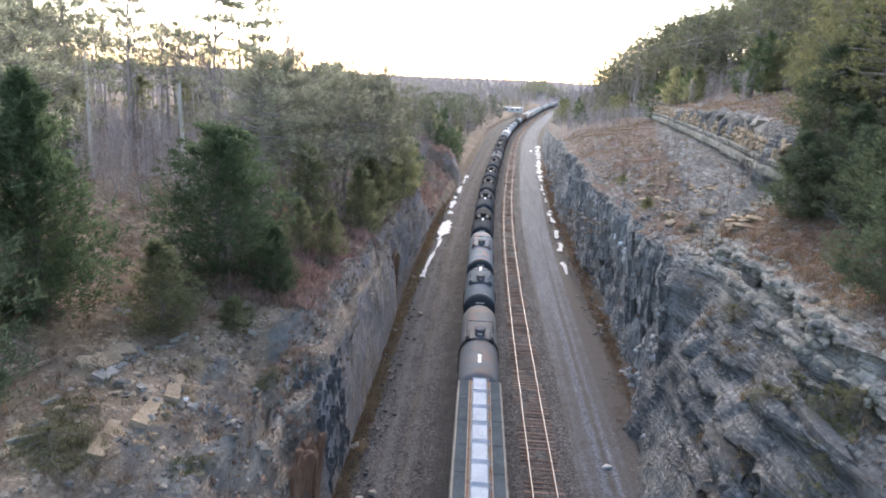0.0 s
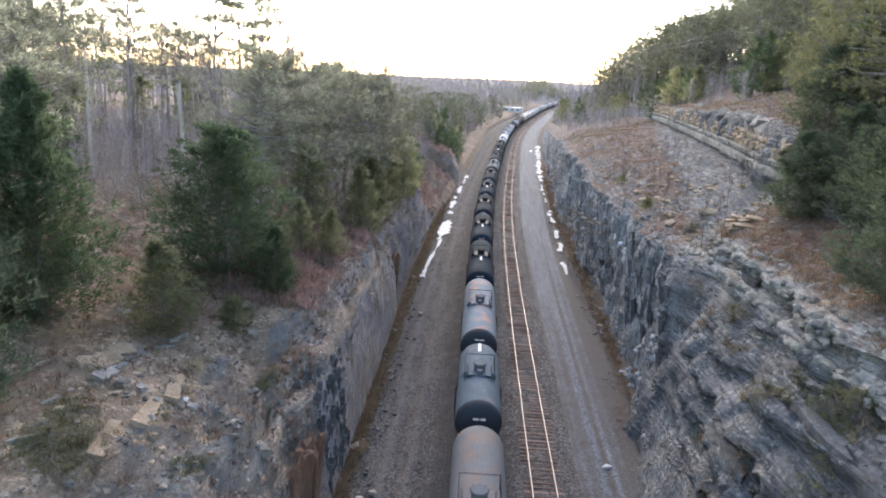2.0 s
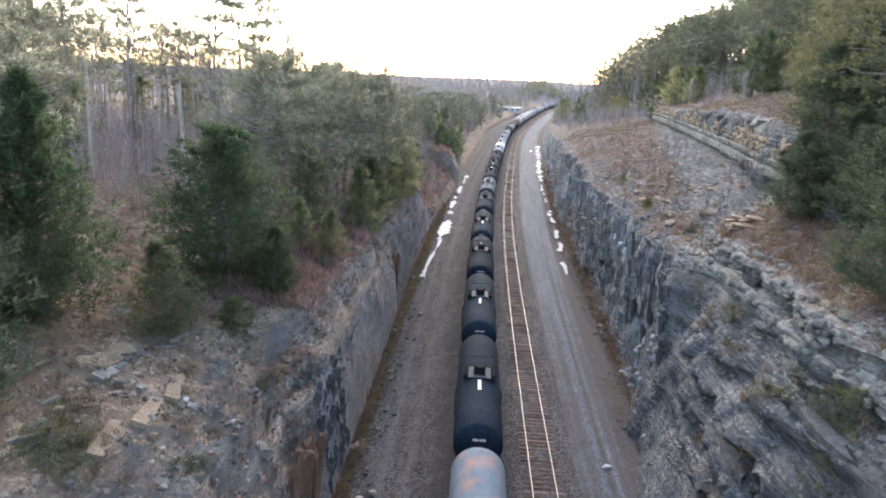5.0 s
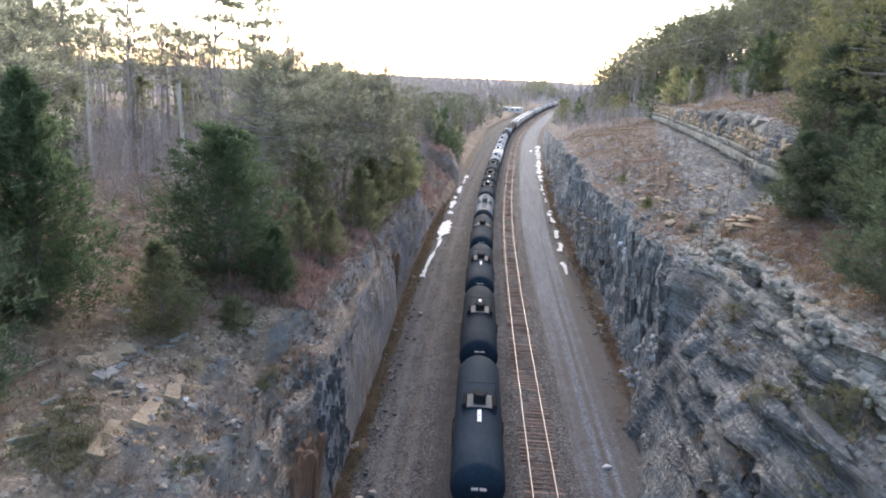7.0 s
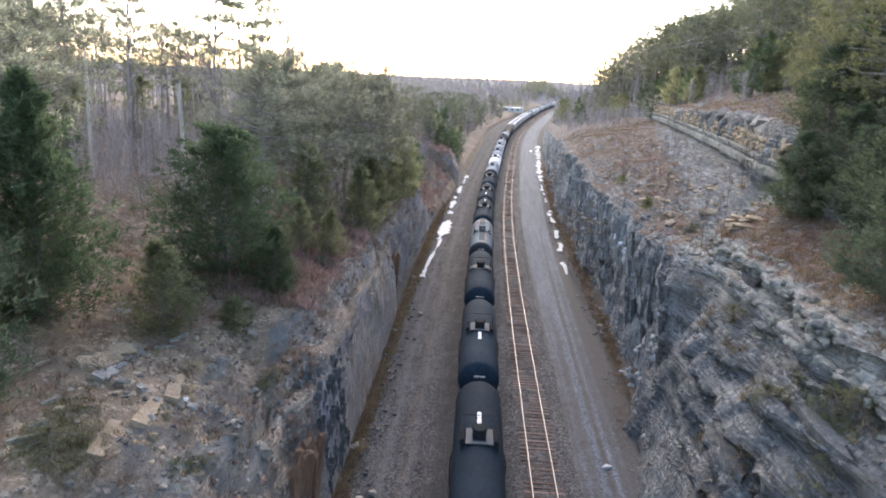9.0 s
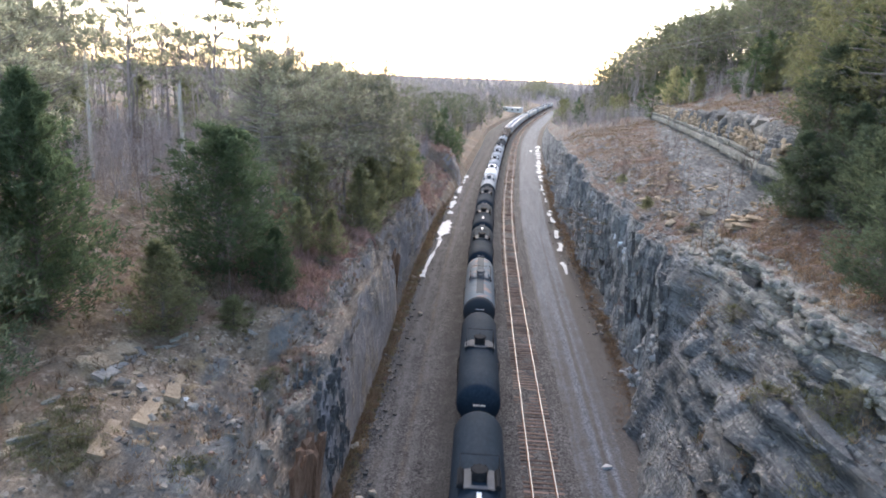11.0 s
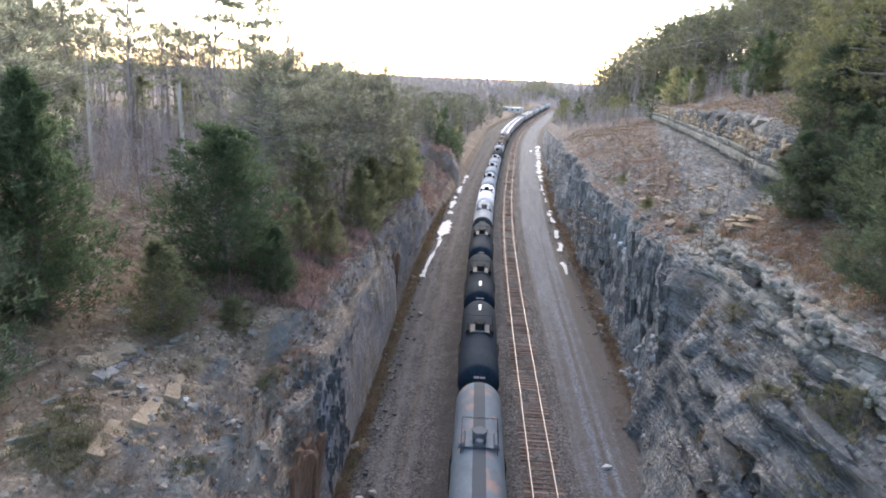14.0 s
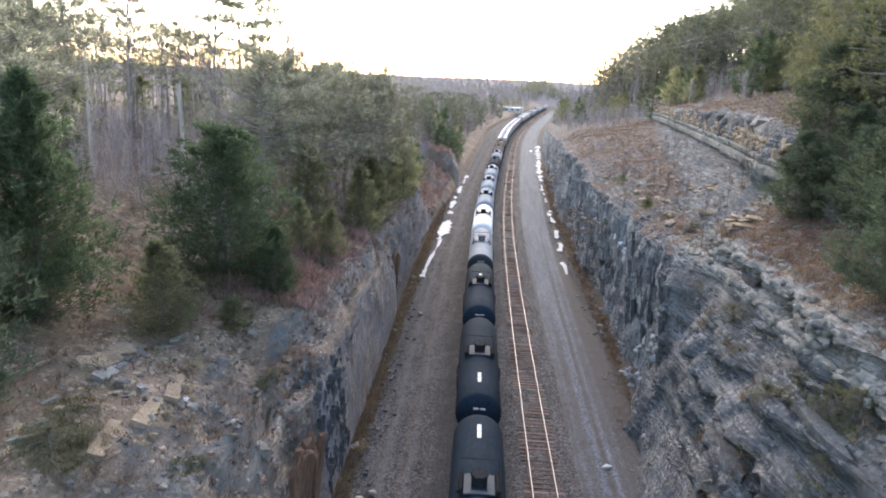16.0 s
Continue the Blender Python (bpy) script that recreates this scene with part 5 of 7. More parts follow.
def snag(s, o, h, r, lean):
    """A dead trunk, broken off, without bark."""
    PLANTED.append((s, o))
    rng = np.random.default_rng(int(s * 10))
    ob = tagged(new("dead_snag"), "pale barkless dead trunk, broken off high up", "dead tree", "dead snags")
    x, y, _ = line(s, o)
    ob.matrix_basis = pose(float(x), float(y), ground_z(s, o) - 0.2, lean, lean * 0.4, 0)
    zz = np.linspace(0, h, 7)
    pts = np.column_stack([np.cumsum(rng.normal(size=7) * 0.04), np.cumsum(rng.normal(size=7) * 0.04), zz])
    put("trunk", mesh_of("trunk", *merge([tube_arrays(pts, np.linspace(r, r * 0.7, 7), 7), tube_arrays([pts[-1], pts[-1] + (0.05, 0, 0.5)], [r * 0.45, 0.03], 5)])), M_PALEWOOD, ob)
    for k in range(3):
        z = h * (0.45 + 0.18 * k)
        a = rng.random() * 6.28
        put("branch_stub", mesh_of("branch_stub", *tube_arrays([(0, 0, z), (math.cos(a) * 0.6, math.sin(a) * 0.6, z + 0.35)], [0.06, 0.02], 4)), M_PALEWOOD, ob)


snag(68.0, -40.4, 12.4, 0.21, 2)
snag(72.0, -32.5, 10.2, 0.27, -1)
snag(84.0, -46.0, 6.5, 0.12, 12)
snag(80.0, -39.0, 6.0, 0.10, -14)


def fallen(s, o, length, turn, rise):
    ob = tagged(new("fallen_log"), "pale fallen log lying in the underwood", "log", "fallen logs")
    x, y, _ = line(s, o)
    ob.matrix_basis = pose(float(x), float(y), ground_z(s, o) + 0.12, 0, -rise, turn)
    put("trunk", mesh_of("trunk", *tube_arrays([(0, 0, 0), (length * 0.5, 0.15, 0), (length, 0, 0.1)], [0.17, 0.13, 0.05], 6)), M_PALEWOOD, ob)
    for k in range(4):
        f = 0.4 + 0.15 * k
        put("branch_stub", mesh_of("branch_stub", *tube_arrays([(length * f, 0.1, 0), (length * f + 0.7, 0.7 * (-1) ** k, 0.5)], [0.05, 0.015], 4)), M_PALEWOOD, ob)


fallen(70, -36, 8, 20, 10)
fallen(76, -24, 6, 160, 22)
fallen(64, -30, 6, 70, 6)
fallen(79, -19, 7, 120, 25)
def forest():
    rng = np.random.default_rng(99)

    def free(s, o, d):
        return all((s - a) ** 2 + (o - b) ** 2 > d * d for a, b in PLANTED)

    def fill(kinds, n, s0, s1, o0, o1, lo, hi, gap):
        leafless = kinds in (BARES, FARBARES, SAPLINGS)
        made = tries = 0
        while made < n and tries < n * 12:
            tries += 1
            s, o = s0 + (s1 - s0) * rng.random(), o0 + (o1 - o0) * rng.random()
            # an open glade of dead and bare trees on the left hill
            glade = o < 0 and s < 102 and -31 < math.degrees(math.atan2(o + 1, s)) < -19.5
            # a bare spur of ground on the right hill
            x, y, _ = line(s, o)
            spur = (66 < s < 112 and 30 < o < 45) or (s < 176 and 16.4 < math.degrees(math.atan2(float(x) + 1, float(y))) < 20.2)
            if free(s, o, gap) and not spur and (leafless or not glade):
                plant(kinds[int(rng.integers(len(kinds)))], s, o, lo + (hi - lo) * rng.random())
                made += 1

    # left: pines along the brow, then mixed woods behind
    for s, o, k in ((68.8, -17.8, 0), (73.5, -15.4, 1), (80.2, -13.2, 2), (86, -14.5, 3), (72, -23, 2), (92, -15, 0), (67, -20.6, 3), (80, -19, 1), (59, -20, 2), (94, -21, 3)):
        plant(PINES[k], s, o, 1.15)
    for s, o in ((88, -12.6), (76, -12.8), (102, -13), (62, -16.5)):
        plant(OLIVES[int(s) % 3], s, o, 1.15, tall=1.1)
    plant(LONEPINE[0], 88.5, -32.0, 1.02, 20)
    plant(TALLPINES[1], 90.2, -47.4, 1.0, 70)
    plant(TALLPINES[0], 94.5, -43.6, 0.82, 120, tilt=4)
    plant(TALLPINES[0], 87.5, -54.4, 1.2, 300)
    plant(PINES[2], 86, -57.0, 1.3, 40)
    plant(TALLPINES[0], 60, -40, 1.1, 170)
    plant(PINES[3], 41, -37, 1.6, 100)
    for s, o, k in ((58, -40, 1.25), (70, -51, 1.4), (52, -41, 1.4)):
        plant(PINES[int(s) % 4], s, o, k)
    plant(PINES[0], 47, -42, 1.5, 40)
    plant(PINES[1], 37.5, -30.5, 1.3, 260)
    plant(PINES[2], 33, -36, 1.5, 330)
    plant(PINES[1], 36, -34, 1.3, 10)
    plant(PINES[2], 50, -36, 1.15, 210)
    fill(FARPINES, 20, 60, 150, -100, -34, 1.0, 1.45, 6)
    fill(FARCEDARS, 14, 48, 120, -55, -26, 0.7, 1.1, 4)
    fill(BARES, 110, 66, 180, -110, -24, 1.0, 1.5, 2.6)
    fill(SAPLINGS, 34, 60, 108, -30, -12.5, 0.6, 1.25, 1.2)
    fill(SAPLINGS, 60, 40, 120, -45, -13, 0.6, 1.3, 1.8)
    fill(FARPINES, 30, 110, 240, -80, -16, 0.7, 1.05, 4.5)
    fill(FARBARES, 45, 150, 330, -130, -20, 0.7, 1.0, 3.5)
    fill(FARCEDARS, 26, 100, 280, -45, -13, 0.5, 0.95, 4)
    fill(FARPINES, 40, 150, 400, -40, -13, 0.65, 1.0, 3.5)
    for s, o in ((228, -18), (232, -20.5), (236, -17.5), (226, -22)):
        plant(FARPINES[int(s) % 4], s, o, 0.95)
    for s, o, k in ((184, -14.2, 1.3), (181, -17.5, 1.15), (189, -16.2, 1.05), (194, -12.6, 0.8), (176, -13.2, 0.7)):
        plant(FARCEDARS[int(s) % 3], s, o, k)
    for s, o in ((285, 22), (300, 24)):
        plant(FARCEDARS[int(s) % 3], s, o, 1.05)
    fill(FARCEDARS, 26, 190, 470, -45, -14, 0.6, 1.1, 4)
    # brush and young trees that spill over the slumped part of the left wall
    for s, o, k in ((99, -11.8, 0.8), (104, -12.2, 0.9), (109, -12.0, 0.7), (113, -13.5, 1.0), (118, -13.0, 0.6), (124, -15, 0.7), (172, -11.0, 0.55), (176, -10.8, 0.7), (183, -11.2, 0.6), (190, -10.5, 0.5), (200, -11.5, 0.7)):
        plant(FARCEDARS[int(s) % 3], s, o, k)
    fill(SAPLINGS, 40, 96, 200, -17, -9.6, 0.5, 1.0, 1.0)
    fill(BARES, 18, 120, 200, -26, -13, 0.45, 0.7, 2.0)
    # right: cedars above the ledge, pines to the hilltop
    # darker cedar kind used here to put the hill's shade into their colour
    plant(BLUES[0], 48.5, 21.8, 0.72, 30, 0.95)
    plant(BLUES[0], 51.5, 24.2, 0.78, 75)
    plant(BLUES[0], 46.0, 23.4, 0.66, 175, 0.9)
    plant(HILLPINES[0], 52, 27.6, 1.0, 75)
    plant(HILLPINES[1], 60, 28.5, 0.9, 15)
    plant(HILLPINES[1], 46, 26.0, 0.95, 200)
    plant(HILLPINES[0], 56, 25.2, 0.6, 300)
    plant(HILLPINES[1], 64, 33.5, 0.8, 140)
    for s, o, k in ((88, 40.5, 0.62), (95, 44, 0.8), (101, 43, 0.5), (112, 43.5, 0.75), (140, 38.5, 0.6), (148, 41, 0.8), (108, 46, 0.9), (156, 41, 0.7), (104, 48, 0.9)):
        plant(CEDARS[int(s) % 3] if s < 100 else OLIVES[int(s) % 3], s, o, k if s < 100 else 1.4 * k)
    # slender saplings on the brown slope
    for s, o, k, tall in ((49.5, 17.2, 0.6, 1.9), (50.2, 16.9, 0.5, 1.6), (53.2, 17.0, 0.45, 1.8), (69.0, 20.0, 0.5, 1.4), (62.0, 18.0, 0.45, 1.5), (72.0, 19.0, 0.5, 1.3), (78.0, 22.0, 0.6, 1.5), (84.0, 23.0, 0.6, 1.4), (92.0, 24.5, 0.6, 1.3)):
        plant(SAPLINGS[int(s) % 3], s, o, k, s * 40, tall)
    plant(BLUES[0], 38.5, 22.6, 0.8, 120)
    plant(BLUES[0], 31.2, 18.6, 0.75, 220, 1.05)
    plant(BLUES[0], 33.5, 22.6, 0.95, 300)
    plant(BLUES[0], 42.6, 22.8, 0.7, 15)
    plant(BLUES[0], 37.8, 22.0, 0.75, 170)
    plant(CEDARS[1], 55, 29, 1.1, 250)
    plant(PINES[1], 52, 32, 1.2, 20)
    plant(PINES[3], 44, 33, 1.25, 160)
    plant(PINES[0], 58, 37, 1.2, 250)
    plant(PINES[2], 38, 29, 1.15, 300)
    plant(PINES[1], 66, 38, 1.1, 80)
    fill(FARPINES, 30, 60, 130, 40, 80, 0.9, 1.25, 4)
    fill(FARPINES, 75, 110, 270, 42, 85, 1.1, 1.5, 3.8)
    fill(FARCEDARS, 34, 80, 270, 37, 65, 0.6, 1.0, 3.5)
    fill(FARCEDARS, 22, 84, 160, 37.5, 47, 0.7, 1.05, 2.6)
    fill(BARES, 26, 90, 330, 42, 110, 0.85, 1.3, 3.5)
    fill(FARBARES, 40, 210, 430, 20, 80, 0.55, 0.9, 3.5)
    fill(FARCEDARS, 40, 190, 470, 19, 60, 0.6, 1.05, 4)
    fill(FARBARES, 30, 230, 440, 26, 70, 0.9, 1.3, 3)
    fill(FARPINES, 34, 178, 245, 46, 84, 1.15, 1.6, 2.8)
    fill(SAPLINGS, 14, 60, 95, 16.5, 24, 0.45, 0.85, 2)
    fill(SAPLINGS, 26, 60, 170, 20, 40, 0.35, 0.8, 3)
    fill(FARPINES, 26, 225, 340, 36, 62, 1.25, 1.6, 3.5)
    fill(FARBARES, 20, 225, 400, 22, 50, 0.6, 0.9, 3)
    fill(FARPINES, 26, 105, 190, 42, 66, 1.25, 1.65, 3)
    fill(FARBARES, 42, 250, 420, 36, 66, 1.3, 1.75, 2.5)


forest()


def scattered(name, variants, spots, mat, label, category, rng):
    """Many small copies of (verts, faces) variants on the ground, as one mesh."""
    items = []
    for s, o, k, z, *flat in spots:
        v, f = variants[int(rng.integers(len(variants)))]
        x, y = (s, o) if flat else line(s, o)[:2]
        a = rng.random() * 6.283
        c, sn = math.cos(a) * k, math.sin(a) * k
        w = np.stack([v[:, 0] * c - v[:, 1] * sn + float(x), v[:, 0] * sn + v[:, 1] * c + float(y), v[:, 2] * k + z], 1)
        items.append((w, f))
    return put(name, joined(name, items), mat, label=label, category=category, kind="stuff")


def far_woods():
    X, Y, Z = FAR_X, FAR_Y, FAR_Z
    rng = np.random.default_rng(5)
    bare = []
    for i in range(6):
        # twiggy crowns: thin trunk and a fan of fine branches
        n = 70
        z = 2.5 + 8 * rng.random(n) ** 0.8
        r = 2.6 * np.sin(np.clip((z - 1.5) / 10, 0, 1) * math.pi) * rng.random(n) ** 0.6
        a = rng.random(n) * 6.283
        b = np.stack([r * np.cos(a) * 0.5, r * np.sin(a) * 0.5, z - 0.8], 1)
        d = np.stack([np.cos(a) * 0.5, np.sin(a) * 0.5, np.full(n, 0.9)], 1) + rng.normal(size=(n, 3)) * 0.25
        bare.append(merge([tri_of(tube_arrays([(0, 0, -0.5), (0.1, 0, 5), (0, 0.1, 11)], [0.16, 0.11, 0.03], 3)), blades(b, d, 1.4 + 1.6 * rng.random(n), 0.09 + 0.09 * rng.random(n), rng, True)]))
    green = [conifer_cone(8, 5, 95 + i, 34, lobes=12, big=3.5)[1] for i in range(3)]
    spots, greens = [], []
    for i in range(2000):
        s = 170 + 800 * rng.random() ** 1.2
        o = (-19 - 300 * rng.random() ** 1.5) if rng.random() < 0.66 else (22 + 170 * rng.random() ** 1.3)
        if s > 400 and o < 0:
            o -= 6 + (16 if s < 560 else 0)
        if o > 0 and s < 330 and o < 40:
            continue
        z = ground_z(s, o) - 0.3
        (greens if rng.random() < 0.2 else spots).append((s, o, 0.7 + 0.5 * rng.random(), z))
    for i in range(650):
        s = 190 + 430 * rng.random()
        o = -14 - 80 * rng.random() ** 1.4 if rng.random() < 0.68 else 20 + 70 * rng.random() ** 1.3
        if (o > 0 and s < 320) or (440 < s < 560 and -30 < o < 0):
            continue
        (greens if rng.random() < 0.28 else spots).append((s, o, 0.55 + 0.5 * rng.random(), ground_z(s, o) - 0.3))
    for i in range(500):
        a, r = -0.7 + 1.3 * rng.random(), 480 + 350 * rng.random()
        x, y = r * math.sin(a), 250 + (r - 60) * math.cos(a)
        k = int(np.argmin((X - x) ** 2 + (Y - y) ** 2))
        (greens if rng.random() < 0.2 else spots).append((x, y, 1.0 + 0.5 * rng.random(), float(Z.flat[k]) - 1.0, 1))
    for i in range(1500):
        a, r = rng.normal() * 0.42 - 0.1, 650 + 900 * rng.random()
        x, y = r * math.sin(a), 250 + (r - 100) * math.cos(a)
        k = int(np.argmin((X - x) ** 2 + (Y - y) ** 2))
        (greens if rng.random() < 0.2 else spots).append((x, y, 0.9 + 1.5 * rng.random() ** 2, float(Z.flat[k]) - 1.0, 1))
    for i in range(170):
        x, y = 66 + rng.normal() * 20, 780 + rng.normal() * 25
        k = int(np.argmin((X - x) ** 2 + (Y - y) ** 2))
        greens.append((x, y, 1.0 + 0.4 * rng.random(), float(Z.flat[k]) - 1.0, 1))
    thicket = []
    for i in range(1500):
        pick = rng.random()
        if pick < 0.2:
            s, o = 165 + 190 * rng.random(), 19 + 20 * rng.random()
        elif pick < 0.32:
            s, o = 140 + 200 * rng.random(), -13 - 16 * rng.random()
        elif pick < 0.88:
            s, o = 60 + 100 * rng.random(), -14 - 50 * rng.random() ** 1.2
        else:
            s, o = 62 + 150 * rng.random(), 37 + 40 * rng.random()
        thicket.append((s, o, 0.16 + 0.3 * rng.random() ** 1.5, ground_z(s, o) - 0.1))
    twiggy = []
    for i in range(5):
        n = 110
        z = 1.0 + 9 * rng.random(n)
        r = 2.2 * np.sin(np.clip(z / 11, 0, 1) * math.pi) * rng.random(n) ** 0.6
        a = rng.random(n) * 6.283
        b = np.stack([r * np.cos(a) * 0.6, r * np.sin(a) * 0.6, z - 0.8], 1)
        d = np.stack([np.cos(a) * 0.8, np.sin(a) * 0.8, np.full(n, 0.6)], 1) + rng.normal(size=(n, 3)) * 0.45
        twiggy.append(merge([tri_of(tube_arrays([(0, 0, -0.5), (0.25, 0.1, 5), (0, 0.3, 10)], [0.09, 0.06, 0.02], 3)), blades(b, d, 1.0 + 1.6 * rng.random(n), 0.035 + 0.04 * rng.random(n), rng, True)]))
    scrub = []
    for i in range(260):
        s, a = 58 + 52 * rng.random(), radians(-31.5 + 14 * rng.random())
        o = math.tan(a) * s - 1
        scrub.append((s, o, 0.22 + 0.5 * rng.random() ** 1.5, ground_z(s, o) - 0.1))
    scattered("bare_scrub", twiggy, scrub, M_GREYBARK, "tangled leafless scrub in the open glade", "undergrowth", rng)
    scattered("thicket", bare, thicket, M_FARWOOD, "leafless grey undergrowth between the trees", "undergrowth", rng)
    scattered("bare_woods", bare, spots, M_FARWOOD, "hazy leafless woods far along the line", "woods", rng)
    scattered("conifer_woods", green, greens, M_PINE, "scattered dark conifers in the far woods", "woods", rng)


far_woods()


LEDGE_S, LEDGE_O = [58, 84, 116, 165, 230], [23.6, 28.2, 32.3, 37, 39]


def ground_cover():
    rng = np.random.default_rng(3)
    tuft = []
    for i in range(5):
        n = 12
        b = rng.normal(size=(n, 3)) * np.array([0.13, 0.13, 0.0])
        d = rng.normal(size=(n, 3)) * 0.5 + np.array([0, 0, 0.9])
        tuft.append(blades(b, d, 0.2 + 0.3 * rng.random(n), 0.03 + 0.03 * rng.random(n), rng, True))
    dry, green = [], []
    for i in range(11500):
        u = rng.random()
        if u < 0.34:
            s, o = 18 + 90 * rng.random(), -10.5 - 22 * rng.random()
        elif u < 0.78:
            s, o = 18 + 150 * rng.random() ** 1.2, 16.5 + 22 * rng.random()
        elif u < 0.92:
            s, o = 30 + 140 * rng.random() ** 1.3, -8.5 + 1.0 * rng.random() ** 2
        else:
            s, o = 60 + 140 * rng.random(), 12.6 + 1.6 * rng.random()
        if 56 < s < 150 and o > float(np.interp(s, LEDGE_S, LEDGE_O)) - 5 and o < float(np.interp(s, LEDGE_S, LEDGE_O)) + 1 and rng.random() < 0.85:
            continue
        (green if rng.random() < (0.12 if u > 0.78 else 0.1) else dry).append((s, o, 0.5 + 0.9 * rng.random(), ground_z(s, o) - 0.04))
    # mossy patches on the near left slope and in the right-hand rock
    for s0, o0, n, d in ((23.2, -17.2, 260, 1.0), (22.0, -15.8, 140, 0.8), (25.2, -17.8, 120, 0.8), (24.5, -12.4, 60, 0.5), (27.0, 14.9, 140, 0.8), (25.0, 13.0, 90, 0.7), (29.8, 14.2, 60, 0.5), (33.5, -12.0, 70, 0.5), (39.0, -15.0, 90, 0.9)):
        for i in range(n):
            s, o = s0 + rng.normal() * d, o0 + rng.normal() * d * 0.6
            green.append((s, o, 0.35 + 0.6 * rng.random(), ground_z(s, o) - 0.04))
    # dead grass in the pockets of the right-hand rock
    for s0, o0, n, d in ((33.0, 13.4, 40, 0.5), (37.5, 14.3, 50, 0.6), (22.5, 12.4, 50, 0.5), (35.0, 12.4, 30, 0.4), (43.0, 14.6, 60, 0.6), (25.5, 15.3, 60, 0.6), (29.0, 12.0, 40, 0.4), (47.5, 15.2, 60, 0.5), (20.5, 13.6, 60, 0.6)):
        for i in range(n):
            s, o = s0 + rng.normal() * d, o0 + rng.normal() * d * 0.6
            (dry if i % 3 else green).append((s, o, 0.35 + 0.6 * rng.random(), ground_z(s, o) - 0.04))
    # dead red-brown brush under the left cedars
    for i in range(900):
        s, o = 40 + 26 * rng.random(), -12.3 - 8 * rng.random() ** 1.3
        dry.append((s, o, 0.6 + 1.3 * rng.random(), ground_z(s, o) - 0.04))
    ditch = []
    for i in range(1800):
        s, o = 30 + 100 * rng.random() ** 1.6, -8.6 + 1.0 * rng.random() ** 1.8
        ditch.append((s, o, 0.4 + 0.7 * rng.random(), -0.42))
    scattered("ditch_weeds", tuft, ditch, M_WEEDS, "yellowed weeds along the foot of the rock wall", "weeds", rng)
    for i in range(1900):
        s = 46 + 130 * rng.random() ** 1.3
        foot = float(np.interp(s, [45, 53, 63, 90, 135, 244], [11.5, 12.7, 13.5, 14.3, 14.2, 14.8]))
        dry.append((s, foot - 1.3 * rng.random() ** 1.2, 0.4 + 0.7 * rng.random(), -0.42))
    for i in range(1300):
        s, o = 18 + 36 * rng.random(), 16.6 + 5.5 * rng.random()
        dry.append((s, o, 0.4 + 0.8 * rng.random(), ground_z(s, o) - 0.04))
    red = []
    for i in range(1500):
        s, o = 41 + 28 * rng.random(), -11.0 - 6.5 * rng.random() ** 1.3
        red.append((s, o, 0.7 + 1.6 * rng.random() ** 1.5, ground_z(s, o) - 0.04))
    for i in range(260):
        s, o = 47.5 + rng.normal() * 1.4, -14.6 + rng.normal() * 1.0
        red.append((s, o, 1.3 + 1.4 * rng.random(), ground_z(s, o) + 0.5 * rng.random()))
    for i in range(620):
        s, o = 112 + 68 * rng.random(), -9.3 - 9 * rng.random() ** 1.3
        red.append((s, o, 1.2 + 1.6 * rng.random(), ground_z(s, o) - 0.05))
    scattered("brambles", tuft, red, M_REDBRUSH, "red-brown dead brambles on the rocky brow", "brambles", rng)
    scattered("dry_brush", tuft, dry, M_BRUSH, "dry brown grass and dead brush on the slopes", "dry grass", rng)
    scattered("green_growth", tuft, green, M_GREENBRUSH, "sparse olive weeds in the rock and ditch", "weeds", rng)


ground_cover()


# ---- rocks, water, shed, cable ----
def stone_arrays(rng, sx, sy, sz):
    """A broken block: a cube with its corners knocked about and one cut."""
    v, f = box_arrays(1, 1, 1)
    v = v - np.array([0, 0, 0.5])
    v = v * (1 + rng.normal(size=v.shape) * 0.16)
    k = int(rng.integers(8))
    v[k] *= 0.55
    v[(k + 3) % 8] *= 0.75
    return v * np.array([sx, sy, sz]), f


def plate_arrays(rng, sx, sy, sz, n=9):
    """A broken flat plate: an uneven many-sided outline with rough, sloping edges."""
    a = (np.arange(n) + rng.random(n) * 0.7) * 2 * math.pi / n
    r = 0.75 + 0.35 * rng.random(n)
    top = np.stack([np.cos(a) * r * sx / 2, np.sin(a) * r * sy / 2, sz / 2 + rng.normal(size=n) * 0.06 * sz], 1)
    low = top * np.array([0.86, 0.92, 0]) + np.array([0, 0, -sz / 2]) + rng.normal(size=(n, 3)) * np.array([0.05, 0.05, 0.1]) * sz
    V = np.concatenate([top, low, [(0, 0, sz * 0.55), (0, 0, -sz / 2)]])
    k, j = np.arange(n), (np.arange(n) + 1) % n
    F = np.concatenate([np.stack([k, j, np.full(n, 2 * n)], 1), np.stack([n + j, n + k, np.full(n, 2 * n + 1)], 1),
                        np.stack([k, n + k, j], 1), np.stack([j, n + k, n + j], 1)])
    return V, F


